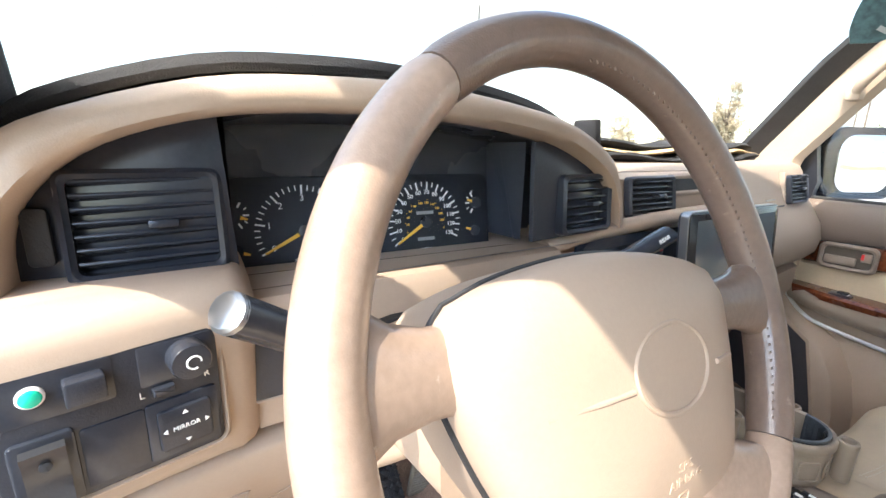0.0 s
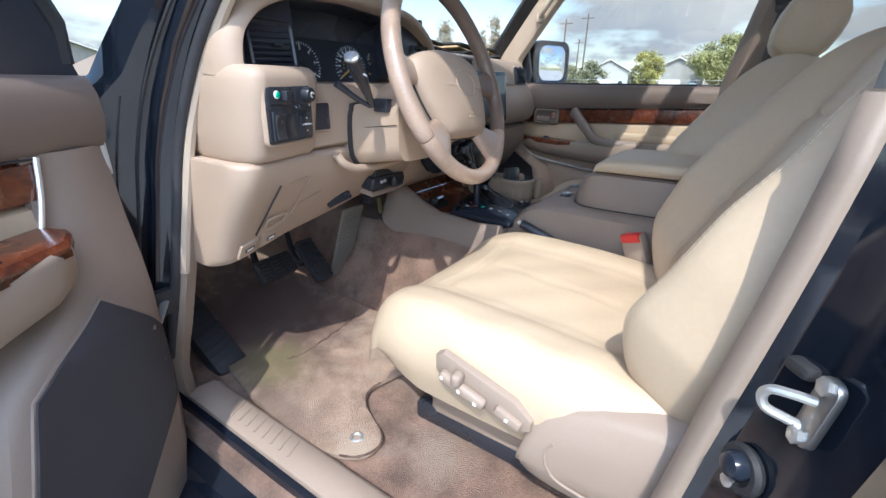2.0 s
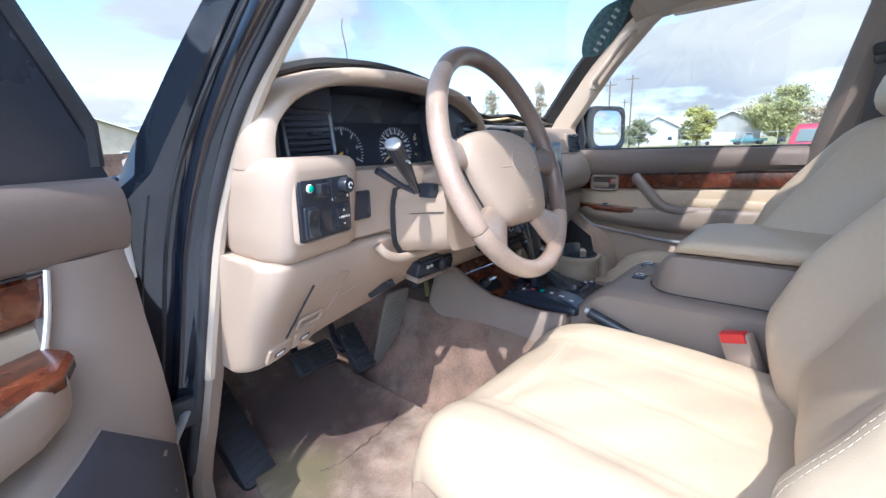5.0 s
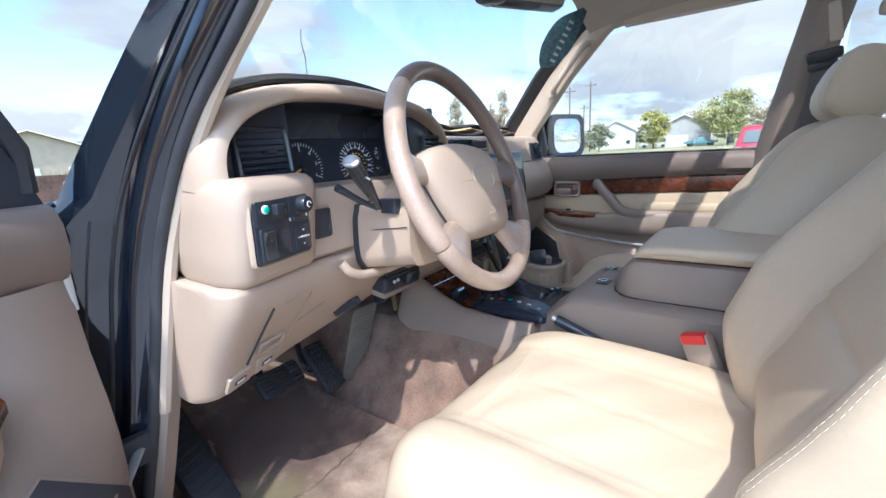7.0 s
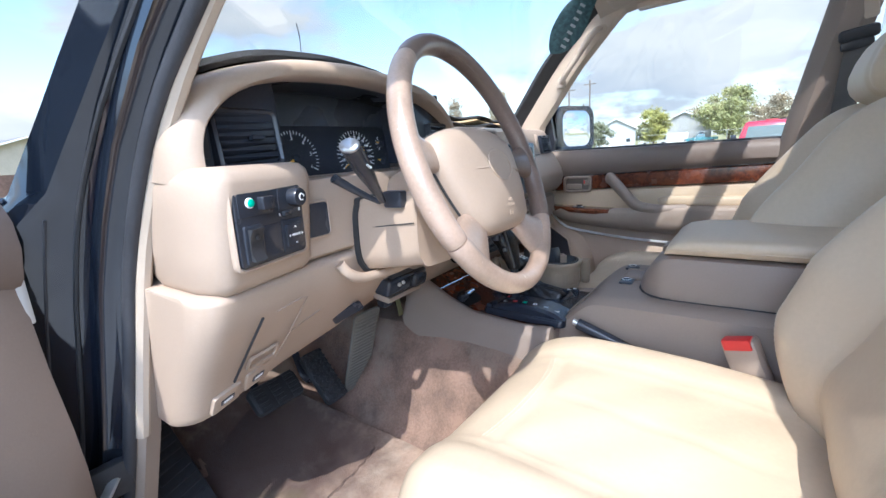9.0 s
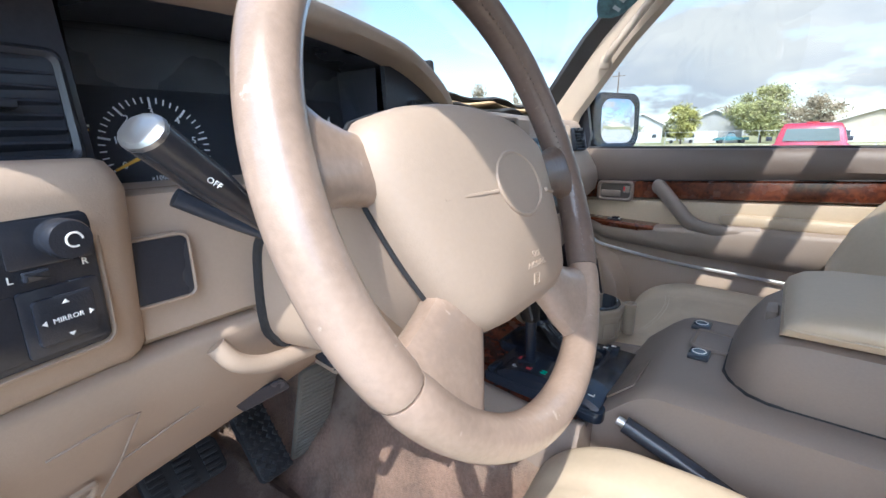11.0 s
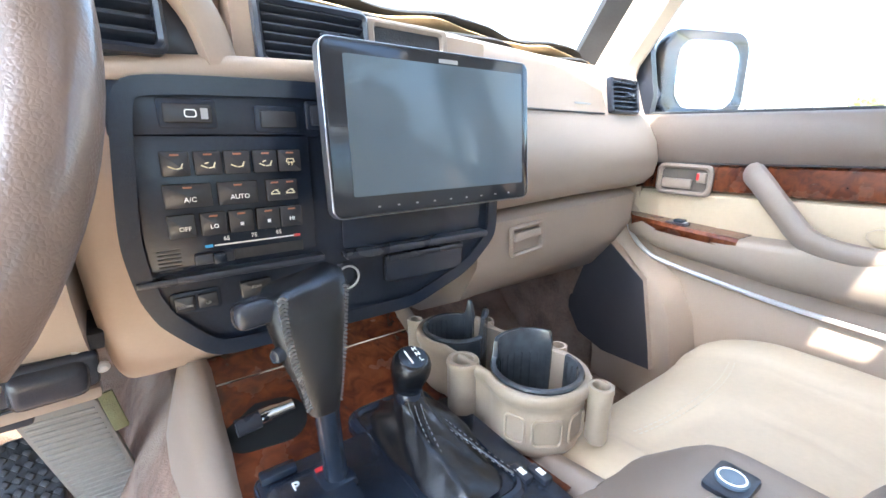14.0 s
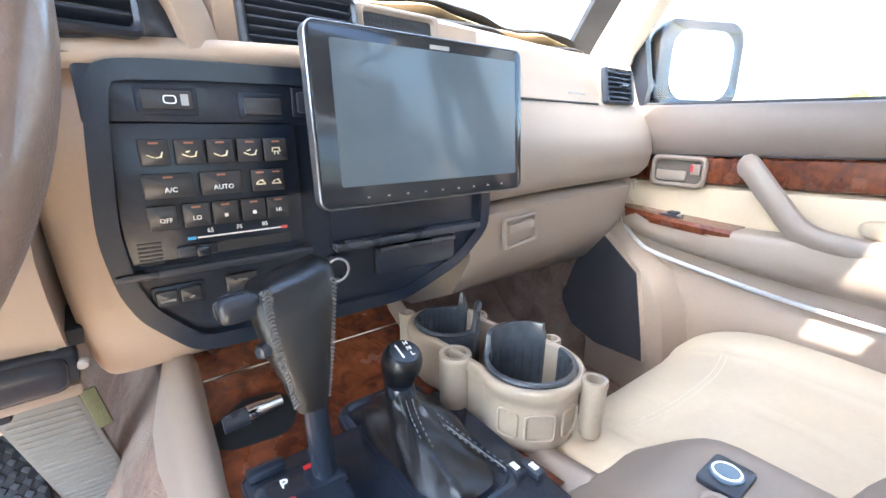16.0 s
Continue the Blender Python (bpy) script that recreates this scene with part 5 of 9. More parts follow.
# ---- column ----
column = thing("steering_column", "tan plastic steering column cover with black stalks", "steering column", (-0.36, 0.25, 1.16))
COVER = ((0.088, 0.010), (0.070, 0.030), (-0.066, 0.034), (-0.083, 0.022), (-0.089, 0.0), (-0.090, -0.050), (-0.082, -0.072), (-0.060, -0.084), (0.055, -0.084), (0.078, -0.072), (0.090, -0.048))


def cover_ring(y, grow, k=1.0):
    """A section of the column cover: flat sides, a flat top and a rounded belly."""
    pts = [(p.x, p.y) for p in smooth_line([(*q, 0) for q in COVER + COVER[:1]], 3)[:-1]]
    cz = lerp(1.262, 1.243, (y - 0.105) / 0.165)
    return [(-0.350 + (x + math.copysign(grow, x)) * k, y, cz + (z + math.copysign(grow, z)) * k) for x, z in pts]


bm = bmesh.new()
loft(bm, [cover_ring(0.101, -0.006, 0.90), cover_ring(0.103, -0.002, 0.93), cover_ring(0.109, 0.0, 0.945), cover_ring(0.16, 0.0, 0.97), cover_ring(0.22, 0.0, 1.0), cover_ring(0.27, 0.0, 1.02)], wrap=True, ends=True)
cover = part("column_cover", bm, TAN, column, angle=50)
bm = bmesh.new()
loft(bm, [cover_ring(0.217, 0.0025), cover_ring(0.227, 0.0035)], wrap=True, ends=True)
part("cover_gap", bm, RUBBER, cover, "dark gap where the cover meets the dashboard")
bm = bmesh.new()
rbox(bm, (-0.434, 0.140, 1.283), (0.016, 0.034, 0.024), 0.003)
part("stalk_slot", bm, BLACK, cover)
bm = bmesh.new()
tube(bm, [(-0.4375, y, lerp(1.262, 1.243, (y - 0.105) / 0.165) - 0.012) for y in (0.106, 0.15, 0.21)], 0.0009, 6)
part("seam", bm, RUBBER, cover, "thin seam between the cover halves")


def stalk(pts, rs, name, label, cap=None):
    bm = bmesh.new()
    tube(bm, smooth_line(pts, 5), [table(i / (5 * (len(pts) - 1)), rs) for i in range(5 * (len(pts) - 1) + 1)], 14, flat=0.8)
    ob = part(name, bm, SATIN, column, label)
    if cap:
        a, b = Vector(pts[-2]), Vector(pts[-1])
        bm = bmesh.new()
        d = (b - a).normalized()
        tube(bm, [b - d * 0.001, b + d * 0.0015, b + d * 0.003], [rs[-1][1] * 1.01, rs[-1][1] * 0.98, rs[-1][1] * 0.8], 14, flat=0.8)
        part("end_cap", bm, cap, ob, "polished end of the stalk")
    return ob


lever = stalk([(-0.45, 0.150, 1.282), (-0.485, 0.130, 1.308), (-0.520, 0.112, 1.336), (-0.548, 0.097, 1.358)], ((0, 0.005), (0.3, 0.008), (0.6, 0.0125), (1.0, 0.0125)), "light_stalk", "black light and indicator stalk", plain("satin_metal", (0.34, 0.35, 0.36), 0.3, 0.9))
text("OFF", 0.0045, axes((-0.520, 0.098, 1.333), (0.6, -0.3, -0.55), (0.55, -0.1, 0.8)), WHITE, lever)
stalk([(-0.45, 0.155, 1.280), (-0.48, 0.165, 1.298), (-0.514, 0.172, 1.320)], ((0, 0.004), (0.4, 0.006), (1.0, 0.008)), "cruise_stalk", "smaller black stalk")
rear = stalk([(-0.30, 0.14, 1.300), (-0.255, 0.133, 1.332), (-0.192, 0.128, 1.357)], ((0, 0.005), (0.4, 0.009), (1.0, 0.010)), "wiper_stalk", "black wiper stalk")
text("REAR", 0.0052, axes((-0.210, 0.1185, 1.356), (1, -0.1, 0.45), (-0.4, 0.2, 1)), WHITE, rear)
cc = bmesh.new()
CM = axes((-0.222, 0.083, 1.255), (1, 0.05, -0.20), (0.2, 0.35, 1))
rbox(cc, CM @ Vector((0, 0, 0)), (0.040, 0.022, 0.012), 0.003, CM.to_3x3().to_4x4())
tube(cc, [CM @ Vector((-0.016, 0, 0)), (-0.29, 0.10, 1.27)], 0.006, 8)
ctl = part("speed_control", cc, BLACK, column, "black speed control lever with white lettering")
for dy, w in ((0.006, "RES / ACC"), (0.0, "ON-OFF"), (-0.006, "SET/COAST")):
    text(w, 0.0038, CM @ Matrix.Translation((0.001, dy - 0.0005, 0.0061)), GREY_PRINT, ctl)
bm = bmesh.new()
lathe(bm, [(0.019, 0), (0.019, 0.006), (0.015, 0.010), (0.013, 0.010), (0.013, 0.004)], axes((-0.252, 0.15, 1.245), (0.3, 1, 0), (0, 0, 1)), 20)
part("ignition_lock", bm, STEEL, column, "steel ignition lock")



# ---- switch panel on the left block ----
SW = axes((-0.608, 0.179, 1.276), (0.104, 0.029, 0), (0, -0.03, 1))
switches = thing("switch_panel", "black switch panel with green lamp, rocker and mirror controls", "switch panel", (-0.608, 0.176, 1.232))
bm = bmesh.new()
plate(bm, rrect(0.108, 0.086, 0.006), SW @ Matrix.Translation((0, 0, -0.010)), 0.013, 0.002)
sw_face = part("face", bm, BLACK, switches)
bm = bmesh.new()
frame_plate(bm, rrect(0.118, 0.096, 0.010), rrect(0.109, 0.087, 0.006), SW @ Matrix.Translation((0, 0, -0.006)), 0.0075, 0.002)
part("surround", bm, TAN, switches, "tan rounded surround")


def knobs(parent, m, items):
    """Raised pieces on a panel: (name, x, y, w, h, depth, radius, material, label)."""
    out = []
    for name, x, y, w, h, d, r, material, label in items:
        bm = bmesh.new()
        plate(bm, rrect(w, h, r), m @ Matrix.Translation((x, y, 0)), d, min(0.0015, d * 0.4))
        out.append(part(name, bm, material, parent, label))
    return out


S0 = SW @ Matrix.Translation((0, 0, 0.003))
knobs(sw_face, S0, [
    ("blank", -0.025, 0.026, 0.050, 0.026, 0.001, 0.002, SATIN, ""),
    ("button", -0.013, 0.026, 0.018, 0.015, 0.010, 0.002, BLACK, "black square push switch"),
    ("blank", 0.031, 0.026, 0.040, 0.026, 0.001, 0.002, SATIN, ""),
    ("blank", -0.004, -0.019, 0.030, 0.038, 0.0012, 0.002, SATIN, "blank switch cover"),
    ("bezel", -0.034, -0.018, 0.027, 0.044, 0.003, 0.003, SATIN, ""),
    ("bezel", 0.031, -0.019, 0.040, 0.040, 0.002, 0.003, SATIN, ""),
    ("mirror_pad", 0.031, -0.019, 0.030, 0.028, 0.0045, 0.003, BLACK, "square mirror adjusting pad"),
    ("slider", 0.022, 0.0085, 0.012, 0.006, 0.004, 0.001, SATIN, "mirror side slider"),
])
bm = bmesh.new()
lathe(bm, [(0.0058, 0), (0.0058, 0.0025), (0.0050, 0.0035)], S0 @ Matrix.Translation((-0.034, 0.028, 0.0)), 20)
lamp = part("lamp_ring", bm, WHITE, sw_face)
bm = bmesh.new()
lathe(bm, [(0.0049, 0.003), (0.0042, 0.0048), (0.0025, 0.0056), (0.0005, 0.0058)], S0 @ Matrix.Translation((-0.034, 0.028, 0.0)), 20)
part("lamp_lens", bm, GREEN_LENS, lamp, "green lamp lens")
bm = bmesh.new()
lathe(bm, [(0.0115, 0), (0.0115, 0.012), (0.0105, 0.014), (0.003, 0.0145)], S0 @ Matrix.Translation((0.036, 0.027, 0.0)), 24)
kn = part("rotary_knob", bm, BLACK, sw_face, "round dimmer knob with white symbol")
bm = bmesh.new()
tube(bm, [S0 @ Matrix.Translation((0.037, 0.027, 0.0148)) @ Vector((0.004 * math.cos(a), 0.004 * math.sin(a), 0)) for a in [math.pi * k / 8 for k in range(14)]], 0.0006, 5)
part("symbol", bm, WHITE, kn)
bm = bmesh.new()
loft(bm, [[S0 @ Vector((x - 0.034, y - 0.018, z)) for x, y, z in ((-0.009, t, 0.003), (-0.009, t, h), (0.009, t, h), (0.009, t, 0.003))] for t, h in ((-0.018, 0.009), (-0.010, 0.005), (0.0, 0.004), (0.010, 0.006), (0.018, 0.010))], wrap=True, ends=True)
rk = part("rocker", bm, BUTTON, sw_face, "concave charcoal rocker switch")
bm = bmesh.new()
lathe(bm, [(0.0028, 0.0), (0.0028, 0.0012), (0.0004, 0.0016)], S0 @ Matrix.Translation((-0.034, -0.010, 0.0068)), 14)
part("lens", bm, RUBBER, rk, "small dark lens")
text("L", 0.0058, S0 @ Matrix.Translation((0.011, 0.0085, 0.0012)), WHITE, sw_face)
text("R", 0.0058, S0 @ Matrix.Translation((0.046, 0.0105, 0.0012)), WHITE, sw_face)
text("MIRROR", 0.0042, S0 @ Matrix.Translation((0.031, -0.019, 0.0046)), WHITE, sw_face)
for dx, dy, a in ((0, 0.010, 0), (0, -0.010, 180), (-0.0115, 0, 90), (0.0115, 0, -90)):
    bm = bmesh.new()
    plate(bm, [(-0.0017, -0.001), (0.0017, -0.001), (0, 0.0014)], S0 @ Matrix.Translation((0.031 + dx, -0.019 + dy, 0.0046)) @ pose(0, 0, 0, 0, 0, a), 0.0004, 0)
    part("arrow", bm, WHITE, sw_face)

# ---- centre stack ----
bm = bmesh.new()
rows = []
for z, w0, w1, y in ((1.338, -0.175, 0.232, 0.318), (1.334, -0.193, 0.233, 0.298), (1.325, -0.197, 0.232, 0.288), (1.25, -0.199, 0.232, 0.282), (1.195, -0.198, 0.232, 0.282), (1.15, -0.196, 0.222, 0.287), (1.115, -0.194, 0.190, 0.298), (1.085, -0.192, 0.138, 0.313), (1.062, -0.190, 0.12, 0.335), (1.042, -0.187, 0.12, 0.360), (1.032, -0.182, 0.12, 0.385)):
    rows.append([(w0, 0.42, z), (w0, y + 0.002, z), (w0 + 0.007, y - 0.006, z), (w0 + 0.022, y - 0.008, z), (0.0, y, z), (w1 - 0.022, y, z), (w1 - 0.008, y + 0.008, z), (w1, y + 0.03, z), (w1, 0.42, z)])
loft(bm, rows, wrap=True, ends=True)
part("stack_surround", bm, TAN, dash, "tan surround of the centre stack", angle=50)
stack = thing("radio_stack", "black centre stack with climate control buttons and ashtray", "centre console", (0.02, 0.27, 1.10))
ST = axes((0.0, 0.270, 0), (1, 0, 0), (0, 0, 1))
bm = bmesh.new()
pts = [(-0.142, 1.320), (0.195, 1.322), (0.204, 1.312), (0.211, 1.19), (0.209, 1.156), (0.168, 1.119), (0.098, 1.094), (0.08, 1.091), (-0.105, 1.092), (-0.121, 1.098), (-0.150, 1.130), (-0.160, 1.155), (-0.166, 1.20), (-0.156, 1.306)]
for cut in (0.16, 0.22, 0.25):
    pts = [(lerp(a[0], b[0], q), lerp(a[1], b[1], q)) for a, b in zip(pts, pts[1:] + pts[:1]) for q in (cut, 1 - cut)]
frame_plate(bm, [tuple(p) for p in pts], inset(pts if area2(pts) > 0 else pts[::-1], 0.008) if area2(pts) > 0 else list(reversed(inset(pts[::-1], 0.008))), ST, 0.014, 0.003)
plate(bm, pts, ST, 0.006, 0)
body = part("stack_face", bm, PANEL, stack)
F1 = axes((0, 0.264, 0), (1, 0, 0), (0, 0, 1))
knobs(body, F1, [
    ("trim_strip", -0.085, 1.2965, 0.155, 0.040, 0.004, 0.004, PANEL, ""),
    ("bezel", -0.111, 1.2950, 0.040, 0.022, 0.0055, 0.003, PANEL, ""),
    ("defog_button", -0.111, 1.2950, 0.033, 0.014, 0.0085, 0.002, BUTTON, "rear window heater button"),
    ("bezel", -0.044, 1.2920, 0.038, 0.022, 0.0055, 0.003, PANEL, ""),
    ("clock", -0.044, 1.2920, 0.030, 0.014, 0.0085, 0.002, BUTTON, "dark blank button"),
    ("bezel", -0.006, 1.2960, 0.028, 0.026, 0.0055, 0.003, PANEL, ""),
    ("hazard_button", -0.006, 1.2960, 0.020, 0.017, 0.0085, 0.002, BLACK, "hazard light button"),
    ("climate_panel", -0.086, 1.2270, 0.136, 0.108, 0.004, 0.005, PANEL, "black climate control panel"),
    ("radio_blank", 0.100, 1.2350, 0.180, 0.135, 0.002, 0.004, PANEL, "dark radio opening"),
    ("shelf", 0.100, 1.1630, 0.185, 0.008, 0.016, 0.003, BLACK, "narrow ledge under the screen"),
    ("shelf", -0.088, 1.1655, 0.150, 0.006, 0.012, 0.002, BLACK, "narrow ledge under the climate panel"),
    ("ashtray", 0.107, 1.1390, 0.105, 0.030, 0.008, 0.003, PANEL, "closed ashtray drawer"),
    ("ashtray_lip", 0.107, 1.1520, 0.100, 0.006, 0.012, 0.002, BLACK, ""),
    ("bezel", -0.1240, 1.1430, 0.038, 0.019, 0.003, 0.003, PANEL, ""),
    ("button", -0.1325, 1.1430, 0.0155, 0.0125, 0.006, 0.0015, BUTTON, "small suspension button"),
    ("button", -0.1155, 1.1430, 0.0155, 0.0125, 0.006, 0.0015, BUTTON, "small suspension button"),
    ("button", -0.0760, 1.1455, 0.026, 0.015, 0.006, 0.0015, BUTTON, "small rear heater switch"),
])
P0 = F1 @ Matrix.Translation((0, 0, 0.004))
for r, (z, xs, w) in enumerate(((1.2575, (-0.1245, -0.1020, -0.0805, -0.0585, -0.0380), 0.0198), (1.2325, (-0.1190, -0.0825, -0.0465), 0.034), (1.2085, (-0.1265, -0.1035, -0.0825, -0.0605, -0.0405), 0.0196))):
    for k, x in enumerate(xs):
        b = knobs(body, P0, [("climate_button", x, z, w if r != 1 else (0.034, 0.031, 0.027)[k], 0.0190, 0.0055, 0.0015, BUTTON, "charcoal climate button")])[0]
        m = P0 @ Matrix.Translation((x, z, 0.0057))
        if r == 1 and k < 2:
            text(("A/C", "AUTO")[k], 0.0054, m @ Matrix.Translation((0.001, -0.003, 0)), WHITE, b)
        elif r == 2 and k in (0, 1, 4):
            text({0: "OFF", 1: "LO", 4: "HI"}[k], 0.0050, m @ Matrix.Translation((0.002 if k == 0 else 0, -0.002, 0)), WHITE, b)
        elif r == 2:
            bm = bmesh.new()
            rbox(bm, m @ Vector((0, -0.002, 0)), (0.0028, 0.0004, 0.0028), 0)
            part("mark", bm, WHITE, b)
        else:
            bm = bmesh.new()
            seated = ((-0.003, -0.0026, -25, 0.005), (0.0022, -0.0034, 10, 0.0045), (0.0042, -0.0012, 65, 0.0036), (-0.0012, 0.0002, 20, 0.003))
            demist = ((0, 0.0016, 0, 0.0062), (-0.0030, 0.0, 75, 0.0032), (0.0030, 0.0, -75, 0.0032), (-0.0014, -0.0022, 90, 0.0034), (0.0014, -0.0022, 90, 0.0034), (0, -0.0016, 0, 0.0048))
            car = [(dx + x0, dy, a, ln) for x0 in (-0.0065, 0.0065) for dx, dy, a, ln in ((0, -0.0030, 0, 0.0078), (-0.0022, -0.0012, 40, 0.0034), (0.0022, -0.0012, -40, 0.0034), (0.001, 0.0002, 0, 0.003))]
            for dx, dy, a, ln in (car if r == 1 else (demist if k == 4 else seated[:(3, 4, 3, 4)[k]])):
                rbox(bm, m @ Vector((dx, dy, 0)), (ln, 0.0009, 0.0004), 0, m.to_3x3().to_4x4() @ pose(0, 0, 0, 0, 0, a))
            part("symbol", bm, plain("cream_print", (0.75, 0.68, 0.45), 0.5) if k + r == 0 else bpy.data.materials["cream_print"], b)
        if not (r == 2 and k == 0):
            bm = bmesh.new()
            for x0 in ((-0.0065, 0.0065) if r == 1 and k == 2 else (0,)):
                rbox(bm, m @ Vector((x0, 0.0068, 0)), (0.0062, 0.0014, 0.0005), 0, m.to_3x3().to_4x4())
            part("indicator", bm, plain("dull_amber", (0.28, 0.10, 0.05), 0.4) if r + k == 0 else bpy.data.materials["dull_amber"], b)
bm = bmesh.new()
rbox(bm, P0 @ Vector((-0.073, 1.1795, 0.0005)), (0.084, 0.001, 0.009), 0.0003)
part("slider_slot", bm, RUBBER, body)
knobs(body, P0, [("temperature_slider", -0.106, 1.1795, 0.030, 0.009, 0.004, 0.002, BLACK, ""), ("slider_grip", -0.103, 1.1795, 0.010, 0.009, 0.010, 0.002, PANEL, "temperature slider grip")])
bm = bmesh.new()
rbox(bm, P0 @ Vector((-0.072, 1.1893, 0.0004)), (0.066, 0.0005, 0.0012), 0)
part("scale_line", bm, WHITE, body)
for x, w in ((-0.095, "65"), (-0.073, "75"), (-0.052, "85")):
    text(w, 0.0050, P0 @ Matrix.Translation((x, 1.1942, 0.0004)), WHITE, body)
for x, c in ((-0.109, "blue_print"), (-0.036, "red_print")):
    bm = bmesh.new()
    plate(bm, [(-0.003, -0.0012), (0.003, -0.0012), (0.003, 0.0012), (-0.003, 0.0012)], P0 @ Matrix.Translation((x, 1.1893, 0)), 0.0006, 0)
    part("mark", bm, plain(c, (0.05, 0.35, 0.7) if c[0] == "b" else (0.7, 0.08, 0.08), 0.5), body)
for k in range(6):
    bm = bmesh.new()
    rbox(bm, P0 @ Vector((-0.138, 1.173 + k * 0.0032, 0.0003)), (0.016, 0.0006, 0.0014), 0)
    part("sensor_slot", bm, RUBBER, body)
for x, w in ((-0.1325, "DOWN"), (-0.1155, "UP")):
    text(w, 0.0032, F1 @ Matrix.Translation((x, 1.1410, 0.0062)), GREY_PRINT, body)
text("REAR", 0.0036, F1 @ Matrix.Translation((-0.076, 1.1475, 0.0062)), GREY_PRINT, body)
bm = bmesh.new()
frame_plate(bm, rrect(0.0085, 0.0060, 0.002, 4), rrect(0.0068, 0.0044, 0.0014, 4), F1 @ Matrix.Translation((-0.1095, 1.2950, 0.0086)), 0.0006, 0.0001)
part("symbol", bm, WHITE, body)
bm = bmesh.new()
rbox(bm, F1 @ Vector((-0.1000, 1.2950, 0.0088)), (0.005, 0.0006, 0.008), 0)
part("mark", bm, GREY_PRINT, body)
bm = bmesh.new()
plate(bm, [(-0.0045, -0.003), (0.0045, -0.003), (0, 0.005)], F1 @ Matrix.Translation((-0.003, 1.296, 0.0086)), 0.0005, 0)
part("symbol", bm, RED, body)
bm = bmesh.new()
lathe(bm, [(0.0150, 0), (0.0150, 0.006), (0.0125, 0.008), (0.0105, 0.008), (0.0100, -0.012), (0.002, -0.012)], F1 @ Matrix.Translation((0.010, 1.140, 0.002)), 24)
part("lighter_socket", bm, BLACK, body, "open black lighter socket")
bm = bmesh.new()
tube(bm, [F1 @ Matrix.Translation((0.010, 1.140, 0.002)) @ Vector((0.0115 * math.cos(2 * math.pi * k / 24), 0.0115 * math.sin(2 * math.pi * k / 24), 0.008)) for k in range(24)], 0.0012, 6, closed=True)
part("socket_rim", bm, STEEL, body, "thin steel rim")

# vents above the stack
vp = bmesh.new()
rows = []
for x, y in ((-0.066, 0.301), (-0.05, 0.302), (0.055, 0.308), (0.165, 0.316), (0.235, 0.322)):
    rows.append([(x, y + 0.03, 1.398), (x, y + 0.004, 1.396), (x, y - 0.006, 1.390), (x, y - 0.010, 1.338), (x, y + 0.03, 1.334)])
loft(vp, rows, wrap=True, ends=True)
vpo = part("vent_strip", vp, TAN, dash, "tan strip with the middle vents")
vent(FACE(0.005, 0.2830, 1.366, 3, 8), 0.098, 0.046, 6, vpo, depth=0.011)
bm = bmesh.new()
tube(bm, smooth_line([(-0.215, 0.262, 1.318), (-0.15, 0.268, 1.325), (-0.05, 0.272, 1.331), (0.06, 0.280, 1.335), (0.235, 0.292, 1.338)], 5), 0.011, 12)
part("stack_ledge", bm, TAN, dash, "rounded tan ledge above the centre stack")
bm = bmesh.new()
frame_plate(bm, rrect(0.108, 0.034, 0.005), rrect(0.086, 0.018, 0.003), FACE(0.115, 0.3050, 1.378, 3, 8), 0.006, 0.003)
part("clock_frame", bm, TAUPE, vpo)
bm = bmesh.new()
plate(bm, rrect(0.086, 0.018, 0.003), FACE(0.115, 0.3050, 1.378, 3, 8), 0.002, 0)
part("clock", bm, RUBBER, vpo, "dark clock window")
pv = bmesh.new()
plate(pv, [(-0.062, -0.038), (0.066, -0.045), (0.074, -0.01), (0.058, 0.030), (-0.060, 0.036)], FACE(0.632, 0.378, 1.350, 6, 10), 0.012, 0.004)
pvo = part("vent_panel", pv, TAUPE, dash)
vent(FACE(0.628, 0.3555, 1.350, 6, 10), 0.098, 0.052, 6, pvo, depth=0.011)
bm = bmesh.new()
rbox(bm, (0.49, dash_face(0.49)[7][0] - 0.002, 1.331), (0.050, 0.0008, 0.003), 0, pose(0, 0, 0, 0, 0, 6))
part("lettering", bm, GREY_PRINT, dash)

# ---- floating head unit ----
HU = axes((0.0945, 0.210, 1.2825), (1, 0.02, 0), (0, 0.085, 1))
unit = thing("touch_screen", "large floating touch screen in front of the radio, switched off", "screen", (0.10, 0.22, 1.21))
bm = bmesh.new()
plate(bm, rrect(0.233, 0.142, 0.008, 6), HU @ Matrix.Translation((0, 0, -0.012)), 0.014, 0.002)
housing = part("housing", bm, BLACK, unit)
bm = bmesh.new()
frame_plate(bm, rrect(0.2355, 0.1445, 0.010, 6), rrect(0.232, 0.141, 0.008, 6), HU @ Matrix.Translation((0, 0, -0.009)), 0.0112, 0.001)
part("rim", bm, bpy.data.materials["satin_metal"], unit, "thin bright metal rim")
bm = bmesh.new()
plate(bm, rrect(0.2312, 0.1402, 0.0075, 6), HU @ Matrix.Translation((0, 0, 0.002)), 0.001, 0.0003)
part("glass", bm, plain("screen_black", (0.020, 0.023, 0.028), 0.07), unit, "glossy black screen glass")
bm = bmesh.new()
plate(bm, rrect(0.205, 0.114, 0.002, 2), HU @ Matrix.Translation((0.004, 0.003, 0.003)), 0.0004, 0)
part("display", bm, plain("display_grey", (0.098, 0.130, 0.156), 0.09), unit, "unlit grey display")
bm = bmesh.new()
rbox(bm, HU @ Vector((0.008, 0.063, 0.0032)), (0.022, 0.0004, 0.0035), 0)
part("badge", bm, GREY_PRINT, unit)
